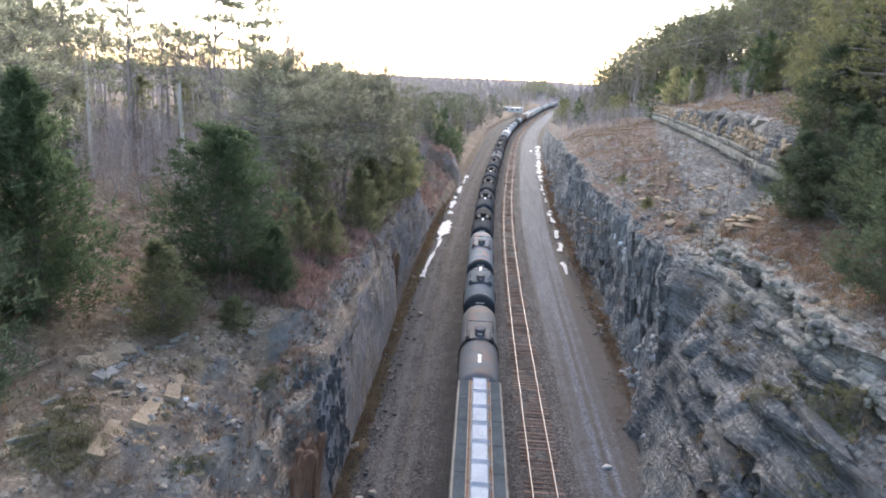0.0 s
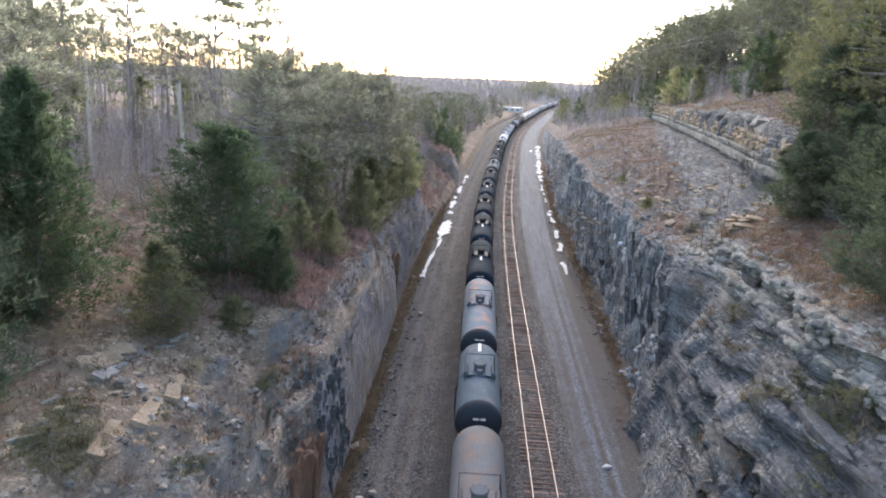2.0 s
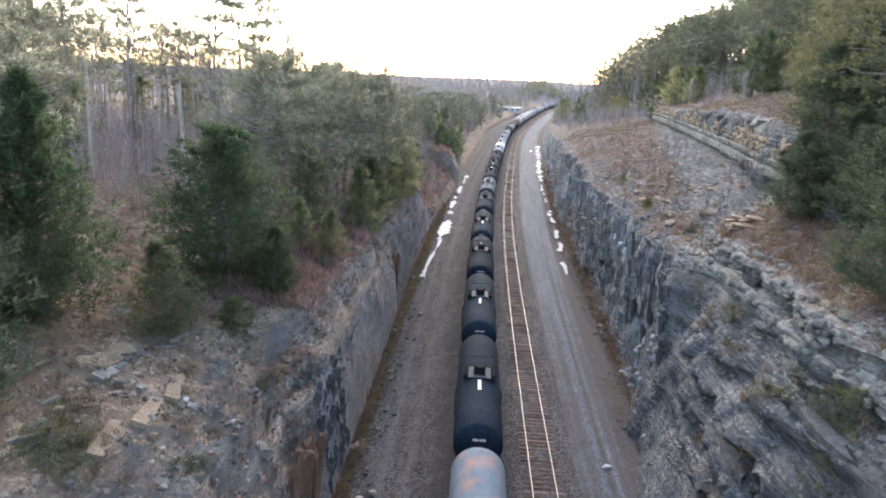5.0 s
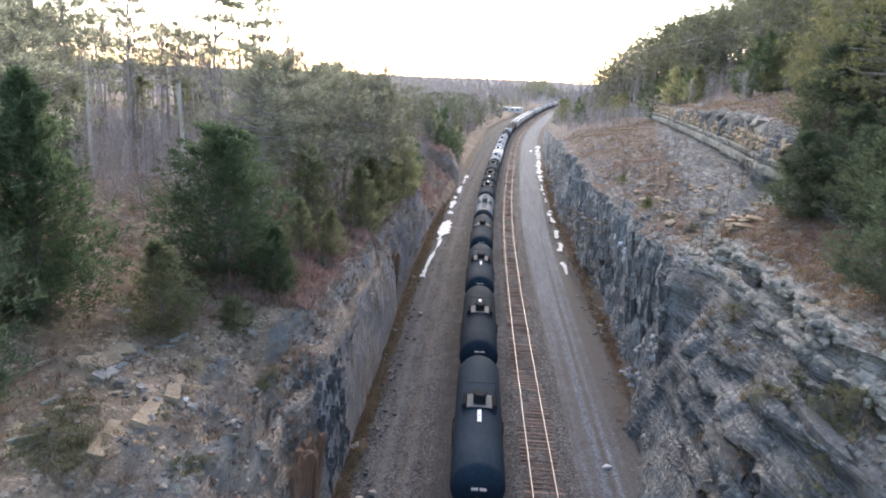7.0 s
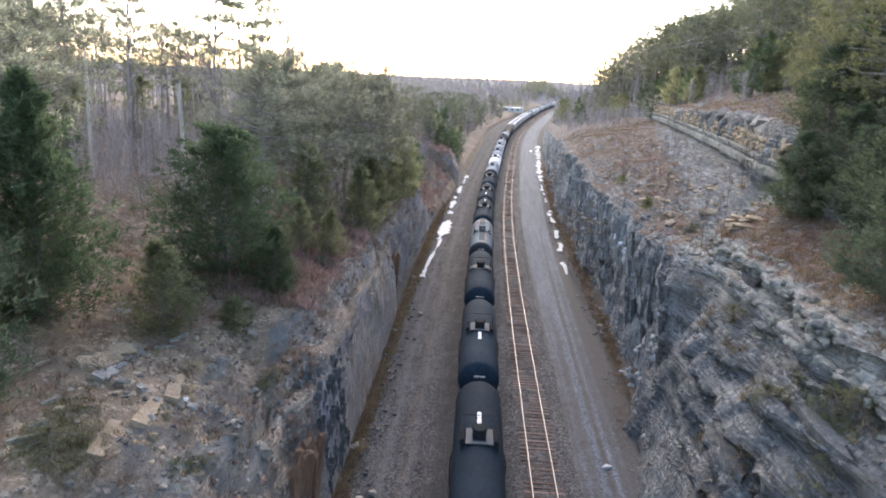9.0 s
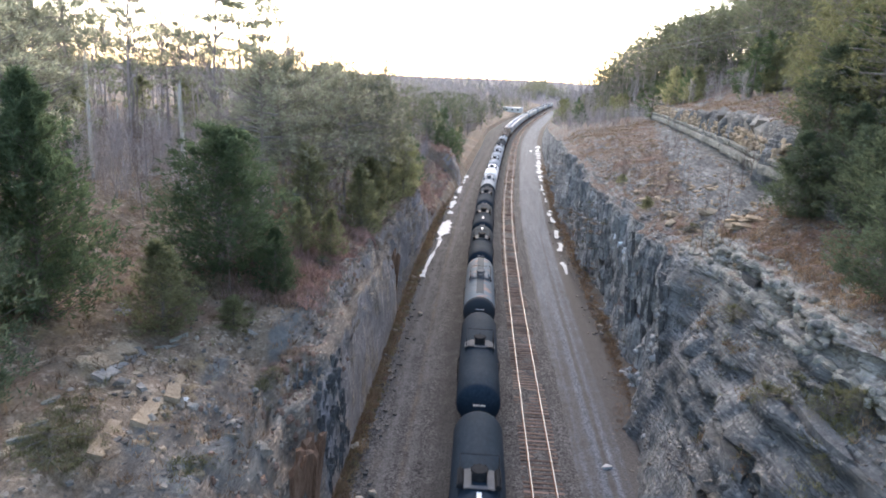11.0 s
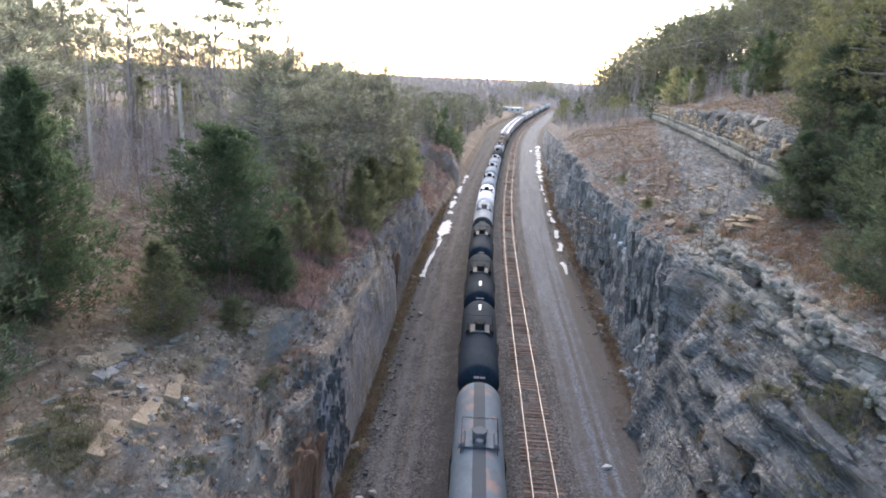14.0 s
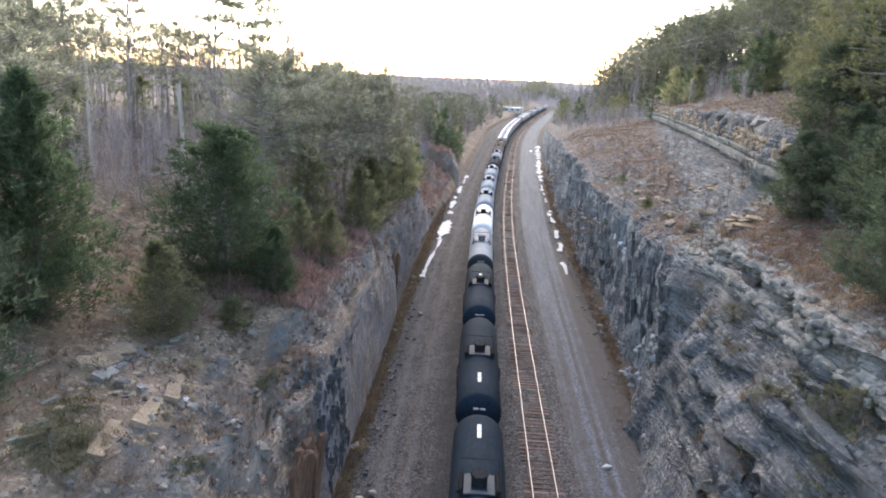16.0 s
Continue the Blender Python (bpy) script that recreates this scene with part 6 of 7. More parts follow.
def lump_arrays(rng, sx, sy, sz):
    """A weathered lump of rock: three uneven rings of corners between a worn top and base."""
    V, n = [], 7
    for z, r in ((-0.5, 0.8), (0.05, 1.0), (0.42, 0.72)):
        a = (np.arange(n) + rng.random(n) * 0.8) * 2 * math.pi / n
        q = r * (0.75 + 0.45 * rng.random(n))
        V.append(np.stack([np.cos(a) * q * sx / 2, np.sin(a) * q * sy / 2, z * sz + rng.normal(size=n) * 0.09 * sz], 1))
    V = np.concatenate(V + [np.array([(0, 0, -0.5 * sz), (rng.normal() * 0.1, rng.normal() * 0.1, 0.5 * sz)])])
    k, j = np.arange(n), (np.arange(n) + 1) % n
    F = [np.stack([k + b, j + b, j + b + n], 1) for b in (0, n)] + [np.stack([k + b, j + b + n, k + b + n], 1) for b in (0, n)]
    F += [np.stack([j, k, np.full(n, 3 * n)], 1), np.stack([k + 2 * n, j + 2 * n, np.full(n, 3 * n + 1)], 1)]
    return V, np.concatenate(F)


def bed_arrays(rng, depth, length, height):
    """A length of a straight rock bed: square in section, its front chipped, its ends broken."""
    n = 15
    y = np.linspace(-length / 2, length / 2, n)
    y[1:-1] += rng.normal(size=n - 2) * 0.12 * length / n
    step = np.repeat(rng.normal(size=5) * 0.07, 3)
    ring = []
    for fx, fz in ((1, -0.5), (-0.92, -0.5), (-1.0, -0.28), (-1.02, 0.3), (-0.93, 0.5), (1, 0.5)):
        x = np.full(n, fx * depth / 2)
        if fx < 0:
            x += step + rng.normal(size=n) * 0.05
        ring.append(np.stack([x, y + rng.normal(size=n) * 0.02, fz * height + rng.normal(size=n) * 0.04 * height], 1))
    V = np.stack(ring, 1).reshape(-1, 3)
    F = [(6 * i + a, 6 * i + b, 6 * i + 6 + b, 6 * i + 6 + a) for i in range(n - 1) for a, b in ((0, 1), (1, 2), (2, 3), (3, 4), (4, 5), (5, 0))]
    tri = [t for a, b, c, d in F for t in ((a, c, b), (a, d, c))]
    e = 6 * (n - 1)
    tri += [t for k in range(1, 5) for t in ((0, k, k + 1), (e, e + k + 1, e + k))]
    return V, np.array(tri)


def on_face(O, Z, s, z):
    """How far out the rock face lies at s and the height z."""
    row = int(np.argmin(np.abs(S_ROWS - s)))
    return float(O[row][int(np.argmin(np.abs(Z[row][:90] - z)))])


def stones():
    rng = np.random.default_rng(17)
    meshes = [mesh_of("stone", *stone_arrays(rng, 0.55 + 0.4 * rng.random(), 0.4, 0.22 + 0.2 * rng.random())) for i in range(10)]
    for i in range(200):
        left = rng.random() < 0.35
        if left:
            s, o, wall = 17 + 45 * rng.random() ** 1.2, -10.4 - 7 * rng.random() ** 1.5, cut_l
        else:
            s, o, wall = 17 + 75 * rng.random() ** 1.3, 15.4 + 12 * rng.random(), cut_r
        if rng.random() < 0.18:
            s, o = 34 + 60 * rng.random(), (-8.2 if left else 12.2 + 0.6 * rng.random())
        x, y, _ = line(s, o)
        k = 0.25 + 0.75 * rng.random() ** 2.6
        put("stone", meshes[int(rng.integers(10))], M_STONE if rng.random() < 0.6 else M_WARMSTONE, wall,
            m=pose(float(x), float(y), ground_z(s, o) + 0.02, rng.normal() * 12, rng.normal() * 12, rng.random() * 360) @ Matrix.Scale(k, 4))
    white = [mesh_of("stone", *lump_arrays(rng, 0.7, 0.6, 0.4)) for i in range(5)]
    for i in range(46):
        s, o = 49 + 10 * rng.random(), 12.9 + 1.0 * rng.random()
        if i > 30:
            s, o = 70 + 25 * rng.random(), 13.2 + 0.9 * rng.random()
        x, y, _ = line(s, o)
        put("stone", white[i % 5], M_SHALE, cut_r, m=pose(float(x), float(y), ground_z(s, o) + 0.05, rng.normal() * 15, rng.normal() * 15, rng.random() * 360) @ Matrix.Scale(0.5 + 0.9 * rng.random(), 4))
    # clusters of broken rock: tan outcrops, rust-stained rubble, grey ribs, all sunk into the slope
    rock_kinds = [mesh_of("stone", *lump_arrays(rng, 1.0, 0.85, 0.7)) for i in range(10)]

    def cluster(s0, o0, n, ds, do, lo, hi, mat, wall, sink=0.16):
        for i in range(n):
            s, o = s0 + rng.normal() * ds, o0 + rng.normal() * do
            x, y, _ = line(s, o)
            k = lo + (hi - lo) * rng.random() ** 2
            me = rock_kinds[int(rng.integers(10))].copy()
            put("stone", me, mat, wall, m=pose(float(x), float(y), ground_z(s, o) - sink * k, rng.normal() * 14, rng.normal() * 14, rng.random() * 360) @ Matrix.Diagonal((k, k * (0.7 + 0.6 * rng.random()), k, 1)))

    cluster(31.0, -19.2, 18, 1.2, 0.7, 0.35, 1.5, M_OCHRE, cut_l, 0.27)
    cluster(29.0, -18.0, 16, 0.9, 1.0, 0.3, 1.3, M_OCHRE, cut_l, 0.27)
    cluster(36.5, -21.0, 8, 0.6, 0.4, 0.4, 1.0, M_RIMROCK, cut_l, 0.25)
    cluster(25.2, -14.2, 10, 0.9, 0.4, 0.2, 0.65, M_OCHRE, cut_l)
    cluster(23.6, -18.4, 9, 1.0, 0.5, 0.4, 1.3, M_OCHRE, cut_l, 0.25)
    cluster(36.0, -10.9, 130, 1.5, 0.55, 0.15, 0.6, M_REDROCK, cut_l)
    cluster(42.5, -13.0, 50, 1.4, 0.5, 0.15, 0.65, M_REDROCK, cut_l)
    cluster(28.5, -11.4, 6, 2.2, 0.7, 0.4, 1.3, M_WARMSTONE, cut_l, 0.3)
    cluster(25.0, -12.2, 5, 1.6, 0.8, 0.3, 1.2, M_OCHRE, cut_l, 0.3)
    cluster(29.4, -13.6, 14, 0.8, 0.5, 0.12, 0.4, M_RIMROCK, cut_l)
    # rubble on the brow above the left face
    cluster(47, -11.2, 130, 5.5, 0.9, 0.12, 0.6, M_REDROCK, cut_l, 0.1)
    cluster(58, -11.6, 60, 5.0, 0.9, 0.12, 0.55, M_WARMSTONE, cut_l, 0.1)
    cluster(54, -10.6, 90, 7.5, 0.35, 0.1, 0.45, M_WARMSTONE, cut_l, 0.1)
    cluster(50, -10.7, 60, 6.5, 0.4, 0.1, 0.4, M_REDROCK, cut_l, 0.1)
    cluster(52, -13.5, 40, 7.0, 1.2, 0.12, 0.7, M_REDROCK, cut_l, 0.15)
    cluster(27, -16.5, 50, 4.0, 1.8, 0.08, 0.35, M_WARMSTONE, cut_l, 0.1)
    cluster(33, -15.5, 50, 3.0, 2.2, 0.08, 0.3, M_OCHRE, cut_l, 0.1)
    cluster(128, -11.0, 60, 12, 1.6, 0.3, 1.3, M_REDROCK, cut_l, 0.2)
    cluster(142, -10.2, 60, 12, 1.4, 0.3, 1.2, M_STONE, cut_l, 0.2)
    cluster(62, 15.3, 12, 6, 0.3, 0.25, 0.6, M_RIMROCK, cut_r)
    cluster(60, 18.6, 14, 3.5, 1.2, 0.2, 0.7, M_OCHRE, cut_r)
    cluster(76, 18.5, 14, 8, 1.5, 0.15, 0.5, M_REDROCK, cut_r)
    # crumbs on the beds of the near right rock and at its foot
    cluster(33, 13.2, 110, 8.0, 1.1, 0.08, 0.34, M_STONE, cut_r, 0.05)
    cluster(30, 14.6, 90, 7.0, 0.9, 0.08, 0.32, M_WARMSTONE, cut_r, 0.05)
    cluster(38, 15.2, 70, 8.0, 0.6, 0.1, 0.4, M_RIMROCK, cut_r, 0.05)
    cluster(47.5, 11.9, 26, 2.2, 0.4, 0.15, 0.6, M_SHALE, cut_r, 0.05)
    cluster(31.3, 15.4, 4, 0.5, 0.2, 0.25, 0.5, M_SHALE, cut_r)
    cluster(28.0, 14.7, 3, 0.4, 0.2, 0.2, 0.5, M_SHALE, cut_r)
    rim = [mesh_of("slab", *lump_arrays(rng, 1.0, 1.3 + 1.3 * rng.random(), 0.34 + 0.3 * rng.random())) for i in range(10)]
    for course in range(6):
        s = 17.0 + 0.2 * course
        while s < 56:
            z = 12.3 + 0.36 * course + 0.6 * float(value_noise(np.array(s * 0.25), np.array(0.0), np.array(0.0), 61)) - 0.5 * max(0.0, (s - 46) / 10)
            x, y, _ = line(s, on_face(RO, RZ, s, z) + 0.14 + rng.normal() * 0.1)
            me = rim[int(rng.integers(10))]
            if course % 3 == 2:
                me = me.copy()
            put("slab", me, M_CREAMBED if course % 3 < 2 else M_OCHRE, cut_r,
                m=pose(float(x), float(y), z, rng.normal() * 5, -6 + rng.normal() * 6, rng.normal() * 14) @ Matrix.Diagonal((0.25 + 0.4 * rng.random(), 0.2 + 0.5 * rng.random() ** 2, 0.3 + 0.5 * rng.random(), 1)))
            s += 0.3 + 0.45 * rng.random()
    # rubble that clings to the near left face
    clod = [lump_arrays(rng, 0.8, 0.8, 0.7 + 0.4 * rng.random()) for i in range(6)]
    kinds = [[mesh_of("stone", *c) for c in clod] for m in range(4)]
    for i in range(170):
        s, z = 23.0 + 13.0 * rng.random(), 2.5 + 6.8 * rng.random() ** 0.7
        x, y, _ = line(s, on_face(LO, LZ, s, z) - 0.05)
        m = int(rng.choice([0, 1, 1, 3])) if s < 31 else int(rng.choice([0, 0, 1, 3]))
        put("stone", kinds[m][i % 6], (M_REDROCK, M_WARMSTONE, M_BED, M_STONE)[m], cut_l,
            m=pose(float(x), float(y), z, rng.normal() * 15, rng.normal() * 15, rng.random() * 90) @ Matrix.Scale(0.15 + 0.55 * rng.random() ** 2.5, 4))
    # joint-bounded columns that stand proud of the long right face
    ribs = [mesh_of("stone", *plate_arrays(rng, 0.5, 0.6 + 0.5 * rng.random(), 1.6 + 2.6 * rng.random(), 7)) for i in range(12)]
    for i in range(130):
        s = 48.5 + 75 * rng.random() ** 1.4
        z = 1.0 + 8.6 * rng.random()
        x, y, h = line(s, on_face(RO, RZ, s, z) + 0.2)
        near = s < 68
        put("stone", ribs[i % 6 + (0 if near else 6)], M_BED if near else M_RIMROCK, cut_r,
            m=pose(float(x), float(y), z, rng.normal() * 2, -6 + rng.normal() * 3, -math.degrees(float(h)) - 6 + rng.normal() * 8) @ Matrix.Scale(0.6 + 0.6 * rng.random(), 4))
    for i in range(17):
        s = 30.0 + 0.25 * i + rng.normal() * 0.05
        o = -9.15 - 0.12 * max(0, 33.0 - s) - 0.16 * (i % 2)
        x, y, _ = line(s, o)
        h = 4.4 + 1.4 * rng.random()
        put("stone", mesh_of("stone", *plate_arrays(rng, 0.62, 0.62, h, 6)), M_PILLAR, cut_l,
            m=pose(float(x), float(y), h * 0.42, rng.normal() * 2, 5 + rng.normal() * 2, rng.random() * 50))
    # rust-stained edge where the wall steps back
    for i in range(5):
        x, y, _ = line(68.9 + 0.12 * i, -8.95 - 0.16 * i)
        h = 6.2 + 0.8 * rng.random()
        put("stone", mesh_of("stone", *plate_arrays(rng, 0.4, 0.5, h, 6)), M_PILLAR, cut_l, m=pose(float(x), float(y), h * 0.43, rng.normal() * 1.5, 5 + rng.normal(), rng.random() * 50))
    # dark fractured blocks where the wall turns
    dark = [mesh_of("stone", *plate_arrays(rng, 0.4, 0.25 + 0.3 * rng.random(), 0.7 + 1.2 * rng.random(), 6)) for i in range(8)]
    for i in range(150):
        s, z = 35.2 + 5.6 * rng.random(), 0.2 + 6.8 * rng.random()
        row = int(np.argmin(np.abs(S_ROWS - s)))
        k = int(np.argmin(np.abs(LZ[row][:40] - z)))
        x, y, _ = line(s, float(LO[row][k]) - 0.1)
        put("stone", dark[i % 8], M_BED, cut_l, m=pose(float(x), float(y), z, rng.normal() * 5, 6 + rng.normal() * 4, rng.normal() * 14) @ Matrix.Scale(0.5 + 0.6 * rng.random(), 4))
    loose = mesh_of("stone", *lump_arrays(rng, 0.55, 0.4, 0.2))
    for s, o, k, mat in ((41.0, 8.73, 1.5, M_SHALE), (69.2, -6.2, 1.6, M_WARMSTONE), (29.5, -14.5, 0.8, M_WHITESTONE), (36.4, -6.3, 1.2, M_WARMSTONE), (35.6, -7.0, 1.5, M_STONE)):
        x, y, _ = line(s, o)
        put("stone", loose.copy(), mat, cut_l if o < 0 else cut_r, m=pose(float(x), float(y), (ground_z(s, o) if o < -9 else -0.28), 0, 0, s * 9) @ Matrix.Scale(k, 4))
    small = [stone_arrays(rng, 0.3, 0.22, 0.15) for i in range(8)]
    spots = []
    for i in range(6000):
        u = rng.random()
        if u < 0.3:
            s, o = 16 + 70 * rng.random() ** 1.2, -10.2 - 7 * rng.random() ** 1.4
        elif u < 0.8:
            s, o = 16 + 110 * rng.random() ** 1.3, 11.5 + 12 * rng.random() ** 1.3
        elif u < 0.88:
            s, o = 33 + 90 * rng.random(), -8.6 + 1.6 * rng.random() ** 2
        else:
            s, o = 33 + 120 * rng.random(), 11.0 + 2.4 * rng.random()
        spots.append((s, o, 0.2 + 0.9 * rng.random() ** 3, ground_z(s, o) - (0.25 if abs(o) < 8.6 or 10 > o > 0 else 0.0)))
    for i in range(420):
        left = rng.random() < 0.6
        s = 30 + 60 * rng.random() ** 1.3
        o = -8.3 + 2.2 * rng.random() ** 2 if left else float(np.interp(s, [30, 45, 63, 90], [10.0, 11.3, 13.2, 13.8])) - 1.6 * rng.random() ** 2
        spots.append((s, o, 0.3 + 0.8 * rng.random() ** 2, -0.33))
    scattered("rubble", small, spots, M_STONE, "broken rubble scattered on the slopes and ditch", "rubble", rng)


stones()


def ditch_ice(s0, s1, o_of, w_of, seed, broken=0.5):
    """A thin strip of old ice with a ragged edge in the ditch, broken into floes."""
    ss = np.arange(s0, s1, 0.4)
    w = w_of(ss) * np.clip(1.0 + 1.3 * value_noise(ss * 0.3, ss * 0, ss * 0, seed) + 1.0 * value_noise(ss * 0.9, ss * 0, ss * 0, seed + 1), 0.2, 2)
    gap = value_noise(ss * 0.42, ss * 0, ss * 0, seed + 7) + 0.5
    w = np.where(gap < broken * 0.62, 0.0, w * np.clip((gap - broken * 0.62) / 0.08, 0.2, 1))
    c = o_of(ss) + value_noise(ss * 0.2, ss * 0, ss * 0, seed + 2) * 0.5
    V = []
    for f in (-1, -0.33, 0.33, 1):
        x, y, _ = line(ss, c + w * f * (1 + 0.5 * value_noise(ss * 1.7, ss * 0 + f * 3, ss * 0, seed + 3)))
        V.append(np.stack([x, y, np.full(len(ss), -0.225 - 0.02 * abs(f))], -1))
    V = np.stack(V, 1)
    F = grid_faces(len(ss), 4, True).reshape(len(ss) - 1, 3, 4)
    keep = (w[:-1] > 0) & (w[1:] > 0)
    put("ice", mesh_of("ice", V.reshape(-1, 3), F[keep].reshape(-1, 4)), M_ICE, label="thin broken strip of old white ice in the trackside ditch", category="ice", kind="structure")


ditch_ice(83, 104, lambda s: np.interp(s, [83, 95, 104], [-7.2, -6.8, -6.5]), lambda s: 0.22 + 0 * s, 3, 0.25)
ditch_ice(104, 119, lambda s: np.interp(s, [104, 119], [-6.6, -6.1]), lambda s: np.interp(s, [104, 109, 117, 119], [0.3, 0.6, 0.95, 0.5]), 8, 0.0)
ditch_ice(123, 178, lambda s: -6.6 + 0 * s, lambda s: 0.34 + 0 * s, 4, 0.65)
ditch_ice(88, 132, lambda s: np.interp(s, [88, 107, 125, 132], [11.65, 12.1, 12.6, 12.3]), lambda s: np.interp(s, [88, 95, 132], [0.12, 0.25, 0.34]), 5, 0.35)
ditch_ice(132, 272, lambda s: np.interp(s, [132, 157, 200, 272], [12.3, 12.0, 12.5, 13.2]), lambda s: np.interp(s, [132, 200, 272], [0.36, 0.6, 0.62]), 15, 0.5)
ditch_ice(246, 252, lambda s: 10.6 + 0 * s, lambda s: 0.45 + 0 * s, 25, 0.0)


def shed():
    x, y, h = line(500.0, -15.0)
    ob = tagged(new("shed"), "low pale flat-roofed trackside building", "building")
    ob.matrix_basis = pose(float(x), float(y), ground_z(500, -15) - 0.3, 0, 0, -12)
    bm = bmesh.new()
    block(bm, 0, 0, 1.6, 13, 7, 3.2, 0.05)
    part("wall", bm, M_CREAM, ob)
    bm = bmesh.new()
    block(bm, 0, 0, 3.33, 13.6, 7.6, 0.26, 0.05)
    part("roof", bm, M_WHITE, ob, "pale flat roof")
    for k in range(3):
        bm = bmesh.new()
        block(bm, -4 + k * 4, -3.52, 1.8, 1.4, 0.08, 1.0)
        part("window", bm, M_DARKSTEEL, ob)


shed()


def cable(a, b, sag):
    ob = tagged(new("overhead_cable"), "thin pale cable strung above the hillside trees", "cable", "overhead cables")
    pts = []
    for k in range(25):
        f = k / 24
        p = Vector(a).lerp(Vector(b), f)
        pts.append((p.x, p.y, p.z - sag * 4 * f * (1 - f)))
    put("wire", mesh_of("wire", *tube_arrays(pts, [0.024] * 25, 4)), M_CABLE, ob)




def ledge_slabs():
    """Courses of broken slabs that stand out along the two ledges of the hillside."""
    rng = np.random.default_rng(41)
    kinds = {}
    for name, mat, make in (("pale", M_CREAMBED, lambda: bed_arrays(rng, 1.8, 6.2, 0.72)), ("upper", M_CREAMBED, lambda: bed_arrays(rng, 1.5, 4.2, 0.42)),
                            ("grey", M_STONE, lambda: lump_arrays(rng, 3.4, 4.6 + 2 * rng.random(), 1.9)), ("thin", M_STONE, lambda: plate_arrays(rng, 1.1, 2.2 + 1.4 * rng.random(), 0.3, 11)),
                            ("tan", M_OCHRE, lambda: lump_arrays(rng, 1.5, 1.7 + 0.9 * rng.random(), 0.75))):
        kinds[name] = [mesh_of("slab", *make()) for i in range(7)]
        for me in kinds[name]:
            me.materials.append(mat)
    # long beds standing out of the near rock, one above another
    beds = [mesh_of("slab", *plate_arrays(rng, 0.9, 3.2 + 2.4 * rng.random(), 0.5 + 0.3 * rng.random(), 11)) for i in range(9)]
    for me in beds:
        me.materials.append(M_BED)
    for z in (5.2, 6.6, 7.8, 9.2, 10.4, 11.6, 12.7):
        s = 16.5 + 3 * rng.random()
        while s < 50:
            row = int(np.argmin(np.abs(S_ROWS - s)))
            o = float(np.interp(z, np.maximum.accumulate(RZ[row][:60]), RO[row][:60])) + 0.62
            x, y, h = line(s, o)
            put("slab", beds[int(rng.integers(9))], None, cut_r,
                m=pose(float(x), float(y), z + rng.normal() * 0.15, rng.normal() * 2, rng.normal() * 4, -4 + rng.normal() * 6) @ Matrix.Scale(0.6 + 0.5 * rng.random(), 4))
            s += 3.2 + 4.5 * rng.random()
    # one long bed that overhangs the left slope, its edge broken in three
    for x, y, z, k in ((-15.5, 24.6, 9.64, 1.0), (-15.2, 27.7, 9.33, 1.0), (-15.4, 30.7, 9.05, 1.0)):
        me = mesh_of("slab", *bed_arrays(rng, 0.62, 3.3, 0.26))
        me.materials.append(M_OCHRE)
        put("slab", me, None, cut_l, m=pose(x, y, z, 6 + rng.normal(), -20 + rng.normal() * 1.5, 180 + (6 if y < 30 else 12) + rng.normal() * 3) @ Matrix.Scale(k, 4))
    # a stepped outcrop of tan beds higher on the left slope
    for i in range(11):
        s, o = 29.4 + 0.36 * i + rng.normal() * 0.2, -18.3 - 0.5 * (i % 3) + rng.normal() * 0.15
        x, y, h = line(s, o)
        me = mesh_of("slab", *bed_arrays(rng, 0.9, 1.0 + 0.8 * rng.random(), 0.32))
        me.materials.append(M_OCHRE if i % 3 else M_STONE)
        put("slab", me, None, cut_l, m=pose(float(x), float(y), ground_z(s, o) + 0.02, 5 + rng.normal() * 5, -12 + rng.normal() * 5, 165 + rng.normal() * 16) @ Matrix.Scale(0.7 + 0.4 * rng.random(), 4))
    # tilted slabs on the left brow
    tilted = [mesh_of("slab", *plate_arrays(rng, 1.0, 2.4 + 0.8 * rng.random(), 0.5, 11)) for i in range(5)]
    for me in tilted:
        me.materials.append(M_CREAMBED)
    for s, o, turn, k in ((34.2, -17.6, -30, 0.9), (35.4, -17.3, -24, 0.8), (37.6, -17.5, -10, 0.7), (22.9, -18.0, -35, 0.8), (24.3, -18.5, -30, 0.8), (26.2, -19.1, -20, 0.7)):
        x, y, h = line(s, o)
        put("slab", tilted[int(s * 3) % 5], None, cut_l, m=pose(float(x), float(y), ground_z(s, o) - 0.08 * rng.random(), rng.normal() * 7, -14 + rng.normal() * 6, turn + rng.normal() * 14) @ Matrix.Diagonal((k * (0.35 + 0.4 * rng.random()), k * (0.45 + 0.25 * rng.random()), k * (0.5 + 0.3 * rng.random()), 1)))
    # tan blocks lying on the brown slope, small ones between a few large
    blocks = [(61.5, 16.8, 0.8), (64.6, 17.8, 1.3), (66.8, 18.1, 0.8), (59.7, 19.6, 1.0), (60.6, 19.2, 0.7), (75.0, 17.3, 0.8), (79.0, 17.6, 0.9), (71.0, 18.9, 0.7)]
    blocks += [(52 + 40 * rng.random(), 16.6 + 7.5 * rng.random(), 0.12 + 0.5 * rng.random() ** 2.5) for i in range(130)]
    for s, o, k in blocks:
        x, y, h = line(s, o)
        put("slab", kinds["tan"][int(rng.integers(7))], None, cut_r, m=pose(float(x), float(y), ground_z(s, o) + 0.1 * k, rng.normal() * 9, -14 + rng.normal() * 8, rng.random() * 180) @ Matrix.Diagonal((k * 0.75, k, k * (0.5 + 0.3 * rng.random()), 1)))
    # thin tan beds cropping out under the cedars
    crop = [mesh_of("slab", *bed_arrays(rng, 1.0, 2.2 + 0.8 * rng.random(), 0.2)) for i in range(4)]
    for me in crop:
        me.materials.append(M_OCHRE)
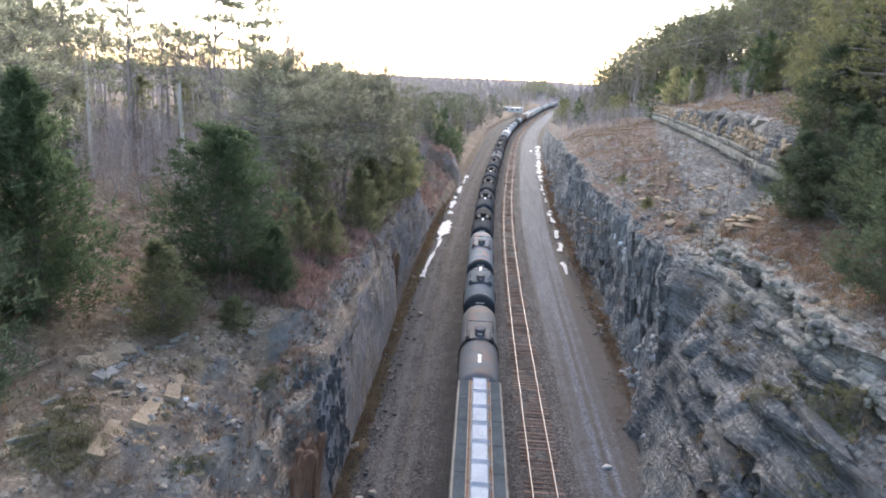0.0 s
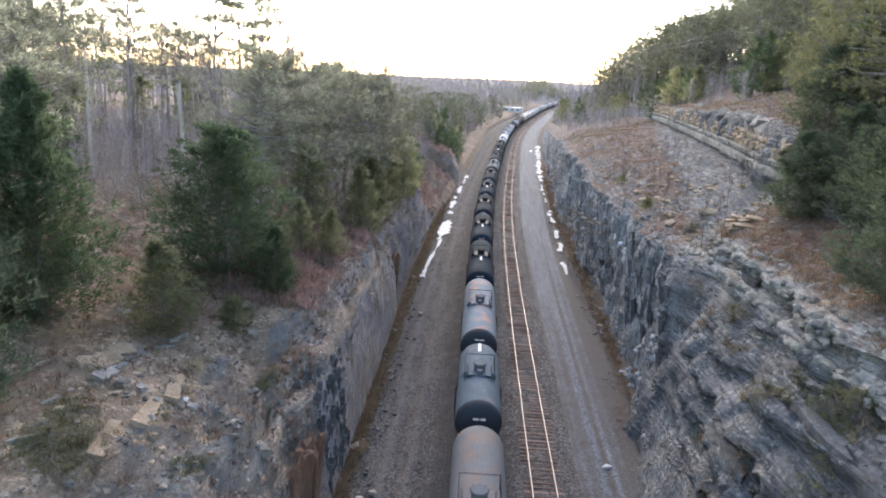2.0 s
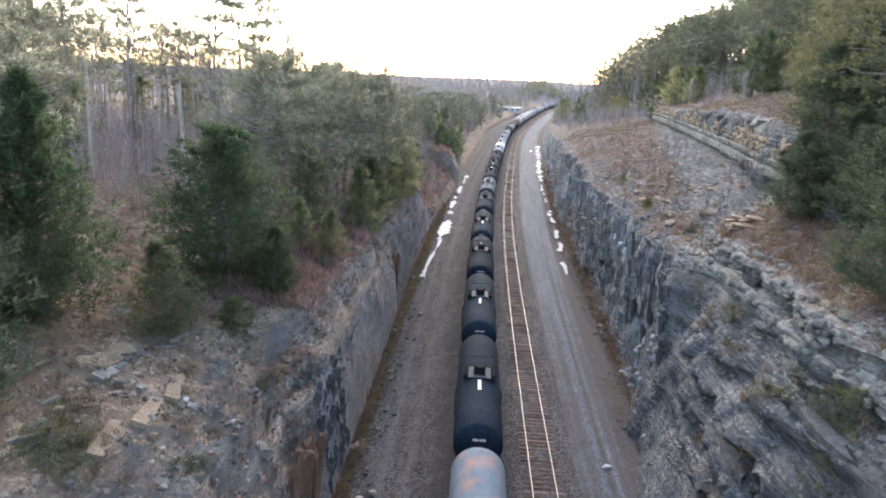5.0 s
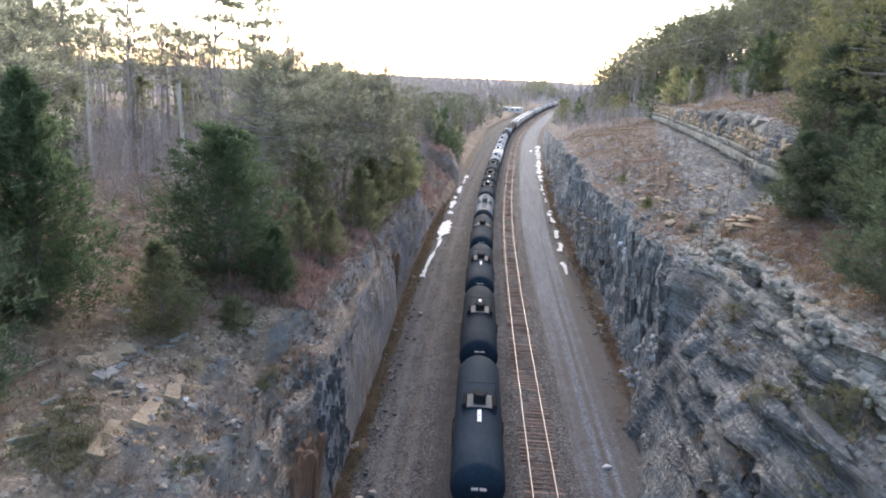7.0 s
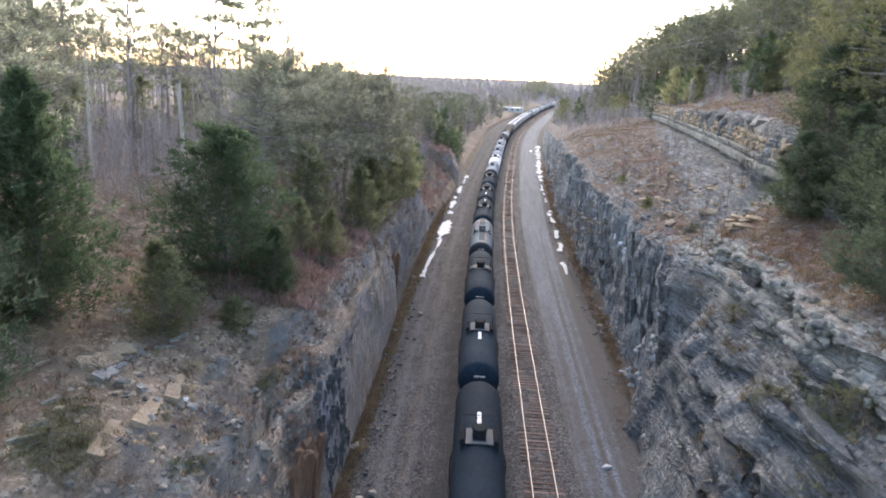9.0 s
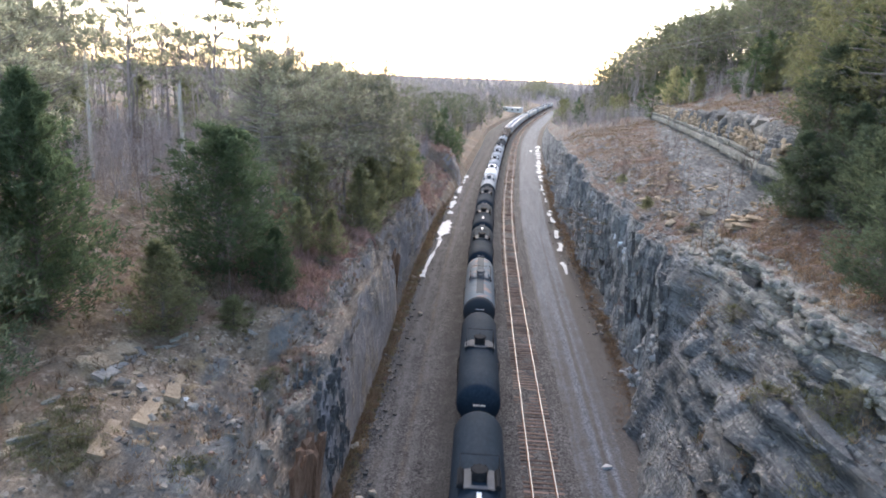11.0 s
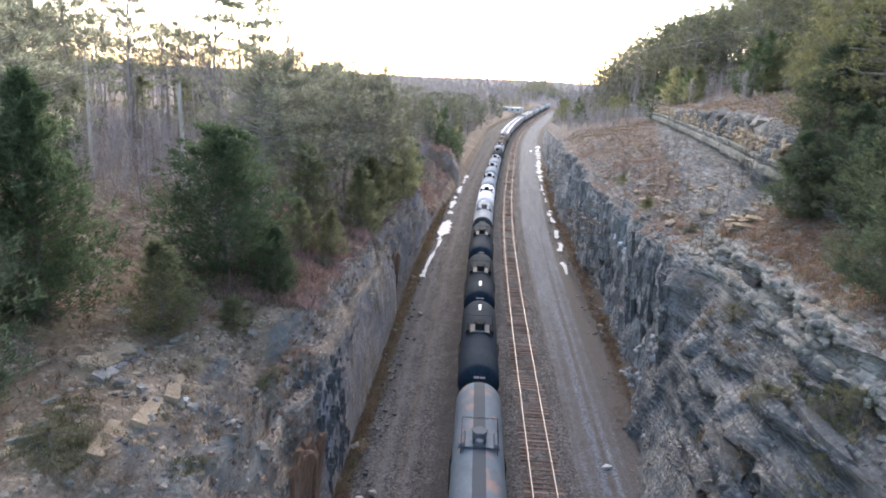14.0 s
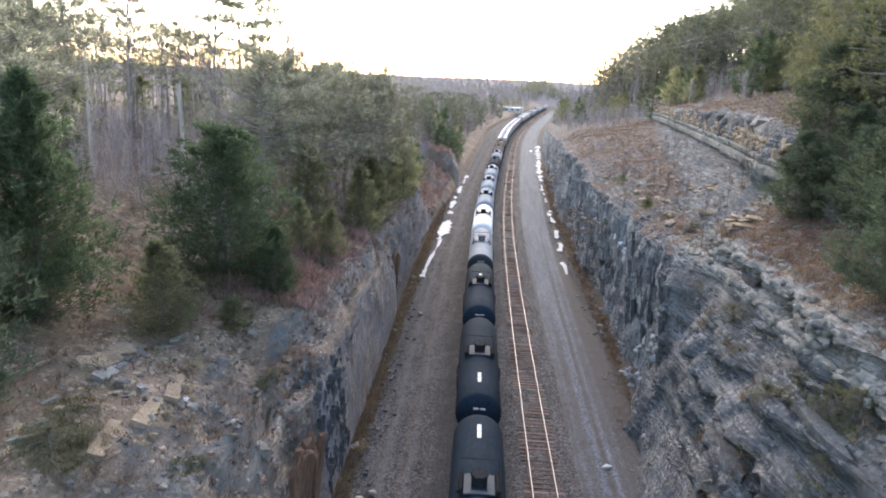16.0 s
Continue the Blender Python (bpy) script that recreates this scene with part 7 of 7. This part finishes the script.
    for i in range(9):
        s, o = 49.0 + 4.6 * rng.random(), 18.4 + 1.9 * rng.random()
        x, y, h = line(s, o)
        put("slab", crop[i % 4], None, cut_r, m=pose(float(x), float(y), ground_z(s, o) + 0.05, rng.normal() * 5, rng.normal() * 6, 62 + rng.normal() * 12) @ Matrix.Scale(0.4 + 0.4 * rng.random(), 4))
    # brow of the lower ledge, laid on the ground
    for do, name, gap in ((0.25, "thin", 1.4), (0.6, "tan", 5.0)):
        s = 17.0
        while s < 52:
            o = 16.5 + 0.013 * (s - 30) + do + rng.normal() * 0.25
            x, y, h = line(s, o)
            put("slab", kinds[name][int(rng.integers(7))], None, cut_r,
                m=pose(float(x), float(y), ground_z(s, o) - 0.02, rng.normal() * 5, rng.normal() * 8, rng.normal() * 16) @ Matrix.Scale(0.2 + 0.22 * rng.random(), 4))
            s += gap * (0.5 + rng.random())
    # upper ledge: two straight pale beds, a crumbling tan course, low rounded grey rock on top
    for dz, do, k, name, gap, near, far in ((17.2, 0.3, 1.0, "pale", 6.1, 57, 172), (18.0, 0.5, 1.0, "upper", 4.15, 57, 172), (18.5, 0.3, 0.5, "tan", 0.7, 57, 172), (18.9, 0.45, 0.55, "tan", 0.75, 57, 172),
                                            (19.35, 0.6, 0.6, "tan", 0.9, 57, 172), (19.7, 0.8, 0.5, "tan", 1.4, 57, 172), (20.2, 2.0, 0.85, "grey", 2.6, 60, 96)):
        s, whole = near, name in ("pale", "upper")
        while s < far:
            o = float(np.interp(s, LEDGE_S, LEDGE_O)) + do
            x, y, h = line(s, o + rng.normal() * (0.05 if whole else 0.16))
            lift = float(np.interp(s, [58, 84, 140, 172], [0.7, 0.55, 0.4, 0.0]))
            turn = math.degrees(math.atan2(float(np.interp(s + 3, LEDGE_S, LEDGE_O) - np.interp(s - 3, LEDGE_S, LEDGE_O)), 6))
            size = k if whole else k * (0.6 + 0.75 * rng.random())
            slack = 0.3 if whole else 1.0
            put("slab", kinds[name][int(rng.integers(7))], None, cut_r,
                m=pose(float(x), float(y), dz + lift + rng.normal() * (0.02 if whole else 0.1), rng.normal() * 4 * slack if not whole else 0.25 * rng.normal(), rng.normal() * 6 * slack, -math.degrees(float(h)) - turn + rng.normal() * (0.8 if whole else 25 if name == "tan" else 5)) @ Matrix.Scale(size, 4))
            s += gap * math.cos(radians(turn)) if whole else gap * (0.6 + 0.6 * rng.random()) * (1 + s / 400)


def icicle(x, y, z, h):
    """A stub of white ice hanging from a crack in the rock."""
    rng = np.random.default_rng(int(y * 10))
    ob = tagged(new("icicle"), "stub of white ice hanging on the grey rock face", "ice", "icicles")
    ob.matrix_basis = pose(x, y, z - h, 0, 12, 0)
    for k in range(3):
        dy, f = (k - 1) * 0.16 + rng.normal() * 0.03, 0.6 + 0.4 * rng.random()
        put("tip", mesh_of("tip", *tube_arrays([(0.05, dy, h * (1 - f)), (0.02, dy, h * (1 - 0.6 * f)), (0.0, dy, h * 0.75), (0.5, dy, h)], [0.05, 0.13, 0.19, 0.15], 7)), M_WHITEICE, ob)


ledge_slabs()
for s, z, h in ((76.5, 8.0, 0.6), (74.8, 8.0, 0.7), (73.0, 7.9, 0.6), (71.3, 7.8, 0.8), (69.7, 7.6, 0.65), (68.2, 7.5, 0.8), (66.9, 7.4, 0.5)):
    x, y, _ = line(s, min(on_face(RO, RZ, s + d, z - h * f) for d in (-0.4, 0, 0.4) for f in (0, 0.4)) - 0.05)
    icicle(float(x), float(y), z, h)


cable((27.8, 150.0, 31.0), (25.1, 70.0, 30.5), 0.3)
cable((28.4, 150.0, 30.5), (25.2, 70.0, 30.0), 0.3)


# ---- sleepers ----
def sleepers():
    v, f = box_arrays(2.55, 0.23, 0.16)
    me = mesh_of("sleeper", v, f)
    me.materials.append(M_TIE)
    rng = np.random.default_rng(23)
    for tr, o0 in ((track_free, 4.27), (track_train, 0.0)):
        rest = []
        for i, s in enumerate(np.arange(-300, 560, 0.52)):
            x, y, h = line(s, o0 + rng.normal() * 0.03)
            m = pose(float(x), float(y), -0.335 + rng.normal() * 0.008, 0, 0, -math.degrees(h) + rng.normal() * 0.7)
            if o0 and 30 < s < 185:
                put("sleeper", me, None, tr, m=m)
            elif s > 0 or i % 2 == 0:
                rest.append((moved(v, m), f))
        put("sleeper_row", joined("sleeper_row", rest), M_TIE, tr, kind="stuff")


sleepers()


def motions():
    """The train runs towards and under the camera at a steady pace."""
    for ob, middle in TRAIN:
        rows = []
        for i in range(17):
            s = middle - SPEED * i
            x0, y0, _ = line(s - 6.1)
            x1, y1, _ = line(s + 6.1)
            h = math.atan2(float(x1 - x0), float(y1 - y0))
            rows.append((float(i), pose(float(x0 + x1) / 2, float(y0 + y1) / 2, 0.0, 0, 0, -math.degrees(h))))
        walk(ob, rows)


motions()
